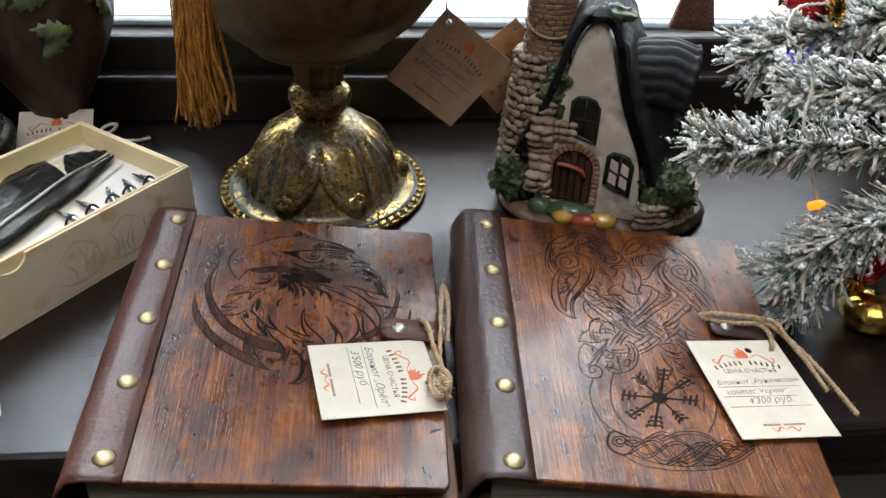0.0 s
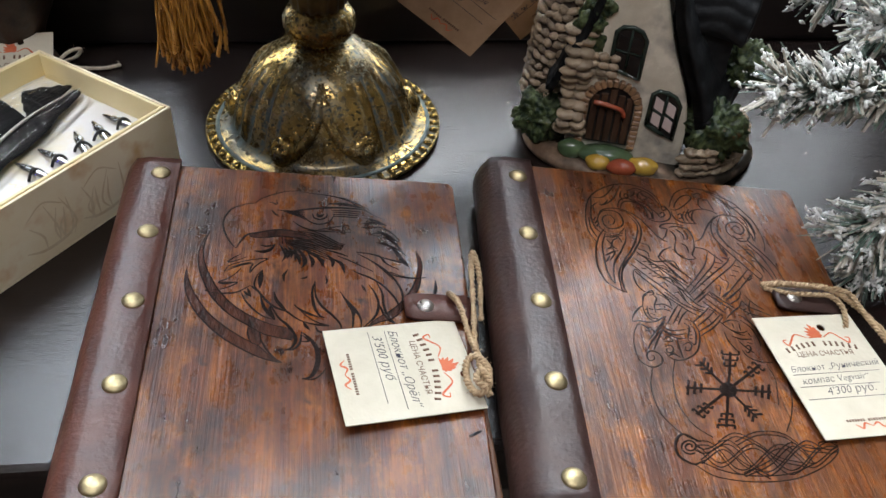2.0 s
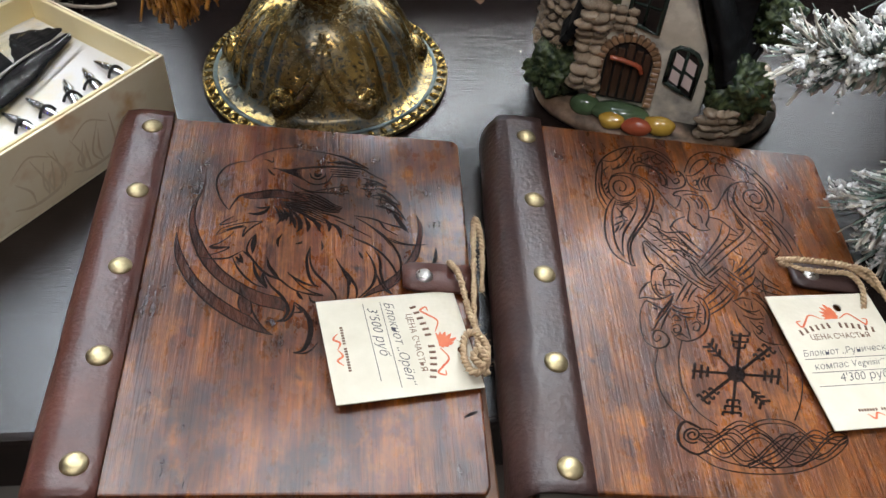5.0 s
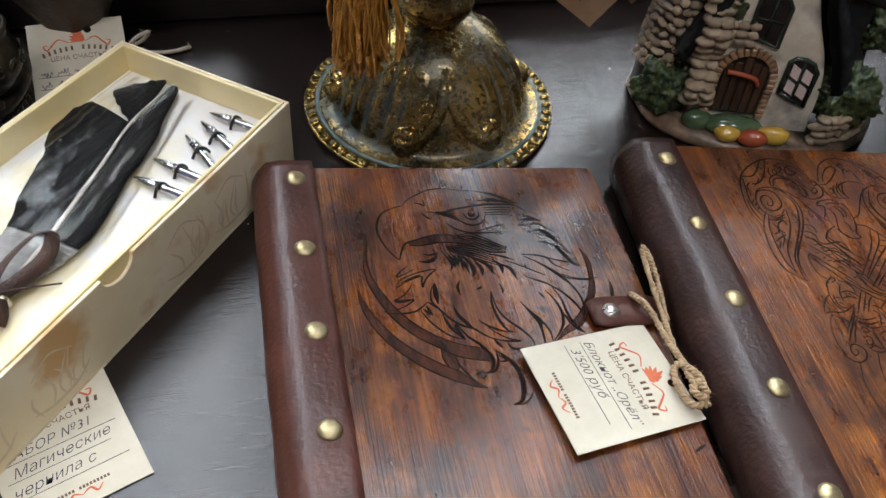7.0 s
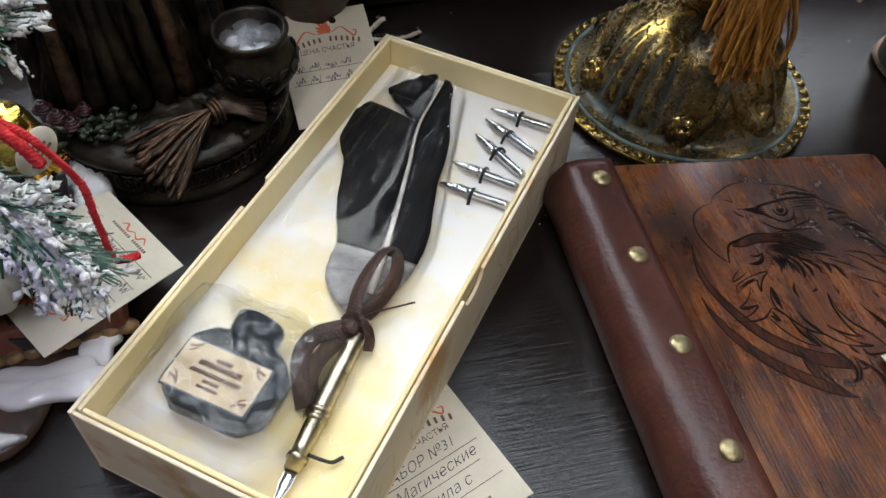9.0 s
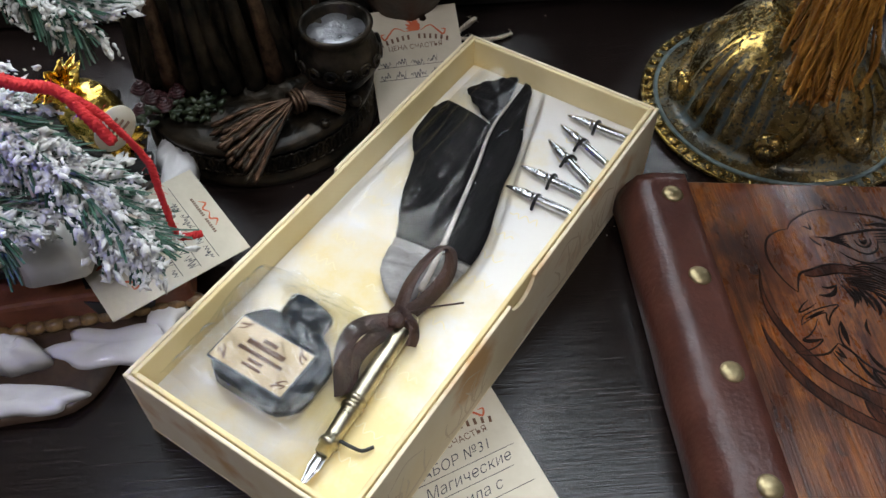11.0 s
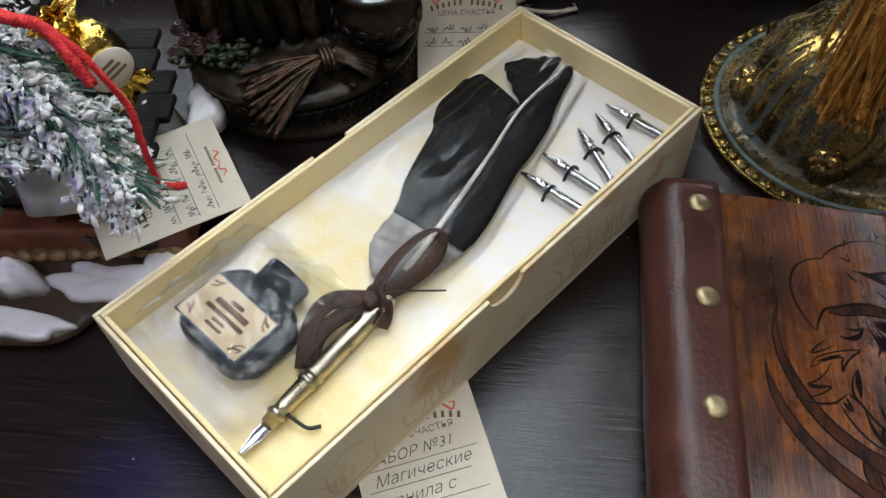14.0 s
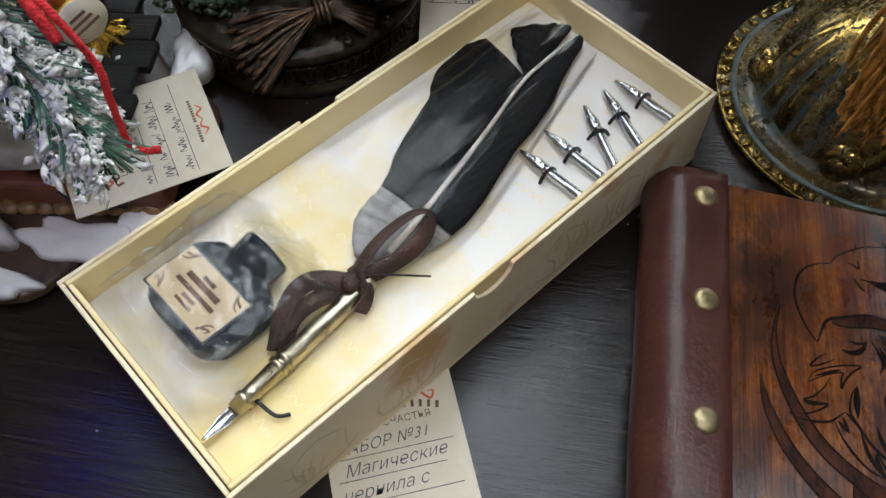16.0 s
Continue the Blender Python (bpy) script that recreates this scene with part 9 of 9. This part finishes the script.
# ---- flocked fir branches ----
M_NEEDLE = mat("grey_green_fir_needle", (0.05, 0.085, 0.065), (0.14, 0.19, 0.15), rough=0.45, scale=200, bump=0)
M_NEEDLE2 = mat("dark_green_fir_needle", (0.016, 0.060, 0.036), (0.07, 0.15, 0.10), rough=0.4, scale=200, bump=0)
M_FLOCK = mat("white_flock_snow", (0.62, 0.61, 0.58), (0.82, 0.81, 0.78), rough=0.9, scale=300, bump=0.8, bscale=700)
M_FLOCKWARM = mat("cream_flocked_needle", (0.30, 0.26, 0.20), (0.60, 0.56, 0.48), rough=0.9, scale=120, bump=0.6, bscale=700)
M_TWIG = mat("brown_wired_twig", (0.04, 0.028, 0.018), (0.09, 0.06, 0.04), rough=0.7, scale=150, bump=0.5)


def prism(verts, faces, p, d, w, s):
    """A flat tinsel needle: a thin three-sided sliver from p along d."""
    u = d.cross(Vector(s))
    u = u.normalized() if u.length > 1e-6 else Vector((1, 0, 0))
    n = u.cross(d).normalized()
    b = len(verts)
    q = p + d
    verts += [p + u * w, p - u * w, p + n * w * 0.6, q + u * w * 0.5, q - u * w * 0.5, q + n * w * 0.4]
    faces += [(b, b + 1, b + 4, b + 3), (b + 1, b + 2, b + 5, b + 4), (b + 2, b, b + 3, b + 5), (b, b + 2, b + 1), (b + 3, b + 4, b + 5)]


def flake(verts, faces, c, d, r, rr):
    """An angular crumb of flock, drawn out along its needle."""
    b = len(verts)
    u = d.orthogonal().normalized()
    n = u.cross(d)
    L = r * rr.uniform(1.1, 3.0)
    verts += [c - d * L, c + d * L]
    for k in range(5):
        a = 2 * math.pi * k / 5 + rr.random()
        verts.append(c + (u * math.cos(a) + n * math.sin(a)) * r * rr.uniform(0.6, 1.3) + d * L * rr.uniform(-0.5, 0.5))
    for k in range(5):
        faces += [(b, b + 2 + (k + 1) % 5, b + 2 + k), (b + 1, b + 2 + k, b + 2 + (k + 1) % 5)]


def mesh_part(name, verts, faces, material, parent, label=""):
    me = bpy.data.meshes.new(name)
    me.from_pydata([tuple(v) for v in verts], [], faces)
    me.materials.append(material)
    if name == "flock":
        me.polygons.foreach_set("use_smooth", [True] * len(me.polygons))
    ob = new(name, me)
    ob.parent = parent
    return tagged(ob, label, kind="stuff")


def branch(tree, pts, count, length, flock, seed, green=None, side=0.012, droop=0.0, warm=0.3, width=0.0008, chunk=1.0):
    rr = random.Random(seed)
    line = smooth_path(pts, 10)
    bm = bmesh.new()
    tube(bm, line, 0.0022, 6, lambda t: 1.1 - 0.75 * t)
    stem = part("branch", bm, M_TWIG, tree, "wired fir branch with flocked needles")
    nv, nf, fv, ff, wv, wf = [], [], [], [], [], []
    for _ in range(count):
        t = rr.random() ** 0.85
        i = min(int(t * (len(line) - 1)), len(line) - 2)
        p = line[i].lerp(line[i + 1], rr.random())
        ax = (line[i + 1] - line[i]).normalized()
        r = Vector((rr.gauss(0, 1), rr.gauss(0, 1), rr.gauss(0, 1)))
        r = (r - ax * r.dot(ax)).normalized()
        d = (r * rr.uniform(0.5, 1.0) + ax * rr.uniform(0.5, 1.3)).normalized()
        L = length * rr.uniform(0.6, 1.15)
        d.z -= droop
        d = d.normalized() * L
        if rr.random() < warm:
            prism(wv, wf, p, d, width * 1.7, (0.3, 0.2, 1))
        else:
            prism(nv, nf, p, d, width, (0.3, 0.2, 1))
        if rr.random() < min(1.0, flock * 1.5) and d.normalized().z > -0.8:
            for _c in range(2):
                c0 = p + d * rr.uniform(0.35, 1.0)
                dn = d.normalized()
                for _k in range(9 if chunk < 1.5 else 24):
                    c = c0 + dn * rr.gauss(0, 0.0022 if chunk < 1.5 else 0.0034) + Vector((rr.gauss(0, 0.0006), rr.gauss(0, 0.0006), abs(rr.gauss(0, 0.0007)))) * chunk
                    ax2 = (dn * 1.2 + 0.8 * Vector((rr.gauss(0, 1), rr.gauss(0, 1), rr.gauss(0, 1)))).normalized()
                    flake(fv, ff, c, ax2, min(chunk, 1.3) * rr.choice((0.25, 0.35, 0.5, 0.7, 1.0, 1.5)) * (0.00085 if chunk < 1.5 else 0.00074), rr)
    mesh_part("needle", nv, nf, green or M_NEEDLE, stem, "green fir needles")
    if wv:
        mesh_part("flocked_needle", wv, wf, M_FLOCKWARM, stem, "cream flocked needles")
    mesh_part("flock", fv, ff, M_FLOCK, stem, "white flock crumbs")
    return stem


tree_r = thing("christmas_tree", pose(0, 0, 0), "small flocked artificial christmas tree with snowy branches", "christmas tree", "flocked trees")
bm = bmesh.new()
tube(bm, [(0.60, 0.03, 0.0), (0.60, 0.03, 0.2), (0.598, 0.03, 0.42)], 0.009, 10, lambda t: 1.1 - 0.5 * t)
part("trunk", bm, M_TWIG, tree_r)
bm = bmesh.new()
lathe(bm, [(0.05, 0.0), (0.052, 0.003), (0.045, 0.008), (0.012, 0.012)], 32, None, Matrix.Translation((0.60, 0.03, 0)))
part("stand", bm, M_TWIG, tree_r)
branch(tree_r, [(0.60, 0.03, 0.150), (0.52, 0.045, 0.140), (0.43, 0.055, 0.128), (0.375, 0.058, 0.116), (0.338, 0.055, 0.104)], 900, 0.030, 0.40, 31, warm=0.45, width=0.0013, chunk=1.3)
branch(tree_r, [(0.60, 0.03, 0.140), (0.50, 0.010, 0.120), (0.42, 0.000, 0.110), (0.380, 0.000, 0.106), (0.345, 0.010, 0.100)], 750, 0.026, 0.40, 32, warm=0.45, width=0.0013, chunk=1.3)
branch(tree_r, [(0.60, 0.03, 0.115), (0.50, -0.010, 0.098), (0.40, -0.028, 0.088), (0.340, -0.034, 0.090), (0.305, -0.040, 0.094), (0.274, -0.044, 0.098)], 1000, 0.022, 0.22, 33, warm=0.40)
branch(tree_r, [(0.60, 0.03, 0.090), (0.52, -0.020, 0.075), (0.44, -0.045, 0.072), (0.390, -0.056, 0.068), (0.350, -0.062, 0.055), (0.322, -0.066, 0.034)], 1200, 0.024, 0.22, 34, warm=0.45)
branch(tree_r, [(0.390, -0.056, 0.068), (0.362, -0.064, 0.050), (0.340, -0.068, 0.028), (0.332, -0.070, 0.016)], 450, 0.020, 0.34, 37, warm=0.35)
branch(tree_r, [(0.60, 0.03, 0.120), (0.53, -0.020, 0.100), (0.47, -0.045, 0.090), (0.425, -0.055, 0.080)], 600, 0.026, 0.42, 35, warm=0.5)
branch(tree_r, [(0.60, 0.03, 0.190), (0.53, 0.060, 0.175), (0.46, 0.080, 0.160), (0.40, 0.090, 0.145)], 700, 0.030, 0.40, 36, warm=0.45, width=0.0013, chunk=1.3)
tree_l = thing("christmas_tree", pose(0, 0, 0), "flocked green artificial christmas tree, only low branches in view", "christmas tree", "flocked trees")
bm = bmesh.new()
tube(bm, [(-0.46, 0.03, 0.0), (-0.46, 0.03, 0.2), (-0.46, 0.03, 0.36)], 0.009, 10, lambda t: 1.1 - 0.5 * t)
part("trunk", bm, M_TWIG, tree_l)
bm = bmesh.new()
lathe(bm, [(0.05, 0.0), (0.052, 0.003), (0.045, 0.008), (0.012, 0.012)], 32, None, Matrix.Translation((-0.46, 0.03, 0)))
part("stand", bm, M_TWIG, tree_l)
branch(tree_l, [(-0.46, 0.03, 0.200), (-0.38, 0.020, 0.175), (-0.310, 0.004, 0.150), (-0.258, -0.016, 0.122), (-0.224, -0.029, 0.091), (-0.204, -0.041, 0.072)], 2600, 0.020, 0.15, 41, M_NEEDLE2, chunk=1.9, droop=0.25, warm=0.05, width=0.0008)
branch(tree_l, [(-0.46, 0.03, 0.190), (-0.37, 0.050, 0.165), (-0.30, 0.055, 0.140), (-0.255, 0.050, 0.118), (-0.232, 0.044, 0.104)], 1300, 0.022, 0.15, 42, M_NEEDLE2, chunk=1.9, droop=0.1, warm=0.05, width=0.0008)
branch(tree_l, [(-0.38, 0.020, 0.175), (-0.320, -0.010, 0.140), (-0.275, -0.030, 0.110), (-0.245, -0.045, 0.085)], 1300, 0.022, 0.15, 43, M_NEEDLE2, chunk=1.9, droop=0.25, warm=0.05, width=0.0008)

# red woollen cord over the left branch
M_REDWOOL = mat("red_wool", (0.42, 0.012, 0.014), (0.62, 0.03, 0.03), rough=0.85, scale=300, bump=0.8, bscale=600)
cord("wool_cord", [(-0.275, -0.012, 0.140), (-0.248, -0.020, 0.133), (-0.226, -0.0255, 0.1255), (-0.2186, -0.0235, 0.1215), (-0.2090, -0.0275, 0.1180), (-0.2013, -0.0311, 0.1126), (-0.1933, -0.0339, 0.0976), (-0.1919, -0.0371, 0.0866), (-0.1908, -0.0396, 0.0683), (-0.1883, -0.0373, 0.0631), (-0.1838, -0.0358, 0.0625)], "red woollen cord draped over the flocked branch", 0.0013, 51, M_REDWOOL, 3)
cord("wool_cord", [(-0.248, -0.0225, 0.1335), (-0.226, -0.0280, 0.1265), (-0.2155, -0.0260, 0.1215), (-0.2065, -0.0320, 0.1150), (-0.2011, -0.0349, 0.1073)], "thick red woollen cord end on the branch", 0.0019, 52, M_REDWOOL, 3)

# foil-wrapped sweets
M_GOLDFOIL = mat("gold_foil", (0.60, 0.38, 0.06), (0.85, 0.62, 0.16), rough=0.10, rough2=0.22, metal=1, scale=120, bump=0.9, bscale=180)
M_REDFOIL = mat("red_foil", (0.35, 0.01, 0.015), (0.55, 0.03, 0.03), rough=0.15, rough2=0.3, metal=0.7, scale=120, bump=0.9, bscale=150)
def sweet(m, material, label, disc=False):
    s = thing("foil_sweet", m, label, "sweet", "foil sweets")
    bm = bmesh.new()
    lathe(bm, [(0.003, -0.013), (0.0085, -0.011), (0.0100, -0.005), (0.0100, 0.005), (0.0085, 0.011), (0.003, 0.013)], 28, lambda r, z, a: (r * (1 + 0.08 * noise.noise(Vector((4 * math.cos(a), 4 * math.sin(a), z * 300)))), z))
    part("wrapped_body", bm, material, s)
    for sg in (-1, 1):
        bm = bmesh.new()
        lathe(bm, [(0.0025, 0.0), (0.0042, 0.004), (0.0078, 0.010), (0.0082, 0.0105), (0.004, 0.004), (0.001, 0.002)], 40, lambda r, z, a: (r * (1 + 0.35 * math.sin(9 * a)), z), Matrix.Diagonal((1, 0.55, sg, 1)) @ Matrix.Translation((0, 0, 0.0125)))
        part("twisted_end", bm, M_GOLDFOIL, s)
    if disc:
        bm = bmesh.new()
        lathe(bm, [(0.0085, 0.0), (0.0085, 0.0004), (0.002, 0.0005)], 28, None, Matrix.Translation((0, -0.0102, 0.0)) @ Matrix.Rotation(radians(90), 4, "X"))
        lb = part("round_label", bm, M_TAG, s, "round white printed label")
        bm = bmesh.new()
        for k in range(3):
            boxm(bm, -0.005 + 0.001 * k, 0.005 - 0.001 * k, -0.0001, 0, -0.0030 + 0.0026 * k, -0.0018 + 0.0026 * k, Matrix.Translation((0, -0.0108, 0)))
        part("label_print", bm, M_BROWNINK, lb)
    return s
axis = Vector((-0.19, -0.27, 0.95)).normalized()
back = Vector((-0.45, 0.65, -0.61))
back = (back - axis * back.dot(axis)).normalized()
across = back.cross(axis)
sweet(Matrix.Translation((-0.2165, -0.0060, 0.0930)) @ Matrix((across, back, axis)).transposed().to_4x4(), M_GOLDFOIL, "gold foil sweet with round white label hanging below the branch", True)
sweet(pose(0.3700, -0.0610, 0.0370, 8, 6, 10), M_REDFOIL, "red and gold foil sweet hanging on the branch")
sweet(pose(0.3640, 0.0640, 0.1330, 80, 70, 10), M_REDFOIL, "red and gold foil sweet high on the tree")
bm = bmesh.new()
lathe(bm, [(0.002, 0.0), (0.011, 0.001), (0.0155, 0.008), (0.013, 0.016), (0.005, 0.020)], 40, lambda r, z, a: (r * (1 + 0.2 * noise.noise(Vector((5 * math.cos(a), 5 * math.sin(a), z * 200)))), z), pose(0.3740, -0.0720, 0.0005, 0, 0, 0))
tagged(part("foil_bauble", bm, M_GOLDFOIL), "crumpled gold foil bauble hanging under the sweet", "bauble")
M_GLITTER = mat("brown_glitter", (0.05, 0.02, 0.012), (0.22, 0.10, 0.06), rough=0.3, rough2=0.5, metal=0.5, scale=600, bump=0.9, bscale=900)
bm = bmesh.new()
sheet(bm, [(-0.018, -0.006), (0.016, -0.010), (0.010, 0.014), (-0.012, 0.016)], 0.004, pose(0.3190, 0.1200, 0.1030, 90, 0, 10))
tagged(part("glitter_ornament", bm, M_GLITTER, smooth=False, bevel=0.001), "brown glitter ornament hanging by the window", "ornament")

# string of fairy lights
M_WIRE = mat("clear_plastic_wire", (0.45, 0.42, 0.36), (0.6, 0.58, 0.5), rough=0.15, scale=80, bump=0, coat=0.5)
lights = thing("fairy_lights", pose(0, 0, 0), "clear wire fairy lights with blue and amber bulbs", "string lights")
bm = bmesh.new()
wire = [(0.345, 0.010, 0.150), (0.322, -0.004, 0.152), (0.316, -0.014, 0.142), (0.328, -0.020, 0.130), (0.330, -0.026, 0.118), (0.327, -0.032, 0.104), (0.332, -0.042, 0.084), (0.341, -0.052, 0.058), (0.352, -0.062, 0.034), (0.360, -0.072, 0.016), (0.368, -0.074, 0.012)]
twine(bm, wire, 0.0009, 90)
part("wire", bm, M_WIRE, lights)
M_BLUE = glowing("blue_bulb", (0.03, 0.015, 1.0), 10.0)
M_AMBER = glowing("amber_bulb", (1.0, 0.22, 0.01), 1.5)
for x, y, z, m_ in ((0.3560, 0.0500, 0.1060, M_BLUE), (0.3620, 0.0100, 0.1000, M_BLUE), (0.3350, -0.0530, 0.0660, M_AMBER)):
    bm = bmesh.new()
    lathe(bm, [(0.0010, -0.004), (0.0022, -0.003), (0.0024, 0.0015), (0.0015, 0.004), (0.0003, 0.005)], 14, None, pose(x, y, z, 40, 50, 20))
    part("bulb", bm, m_, lights)

# Wire and bulb are out of view, added for the sill's blue reflection.
lights2 = thing("fairy_lights", pose(0, 0, 0), "unseen fairy light wire and lit blue bulb, added for blue glow on the sill", "string lights")
bm = bmesh.new()
twine(bm, [(-0.460, 0.020, 0.190), (-0.400, -0.020, 0.180), (-0.330, -0.060, 0.165), (-0.290, -0.090, 0.150), (-0.262, -0.100, 0.142)], 0.0009, 90)
part("wire", bm, M_WIRE, lights2)
bm = bmesh.new()
lathe(bm, [(0.0020, -0.008), (0.0050, -0.006), (0.0055, 0.003), (0.0035, 0.008), (0.0006, 0.010)], 16, None, pose(-0.256, -0.100, 0.140, 0, 80, 0))
part("bulb", bm, glowing("lit_blue_bulb", (0.03, 0.02, 1.0), 28.0), lights2)


# ---- dust and crumbs on the sill ----
rnd = random.Random(77)
bm = bmesh.new()
for k in range(42):
    blob(bm, (rnd.uniform(-0.30, 0.42), rnd.uniform(-0.14, 0.17), 0.0003), (rnd.uniform(0.0002, 0.0006), rnd.uniform(0.0002, 0.0004), 0.0003), k, 0.4, 1)
tagged(part("dust", bm, M_FLOCKWARM), "scattered pale dust crumbs on the dark sill", "dust", kind="stuff")
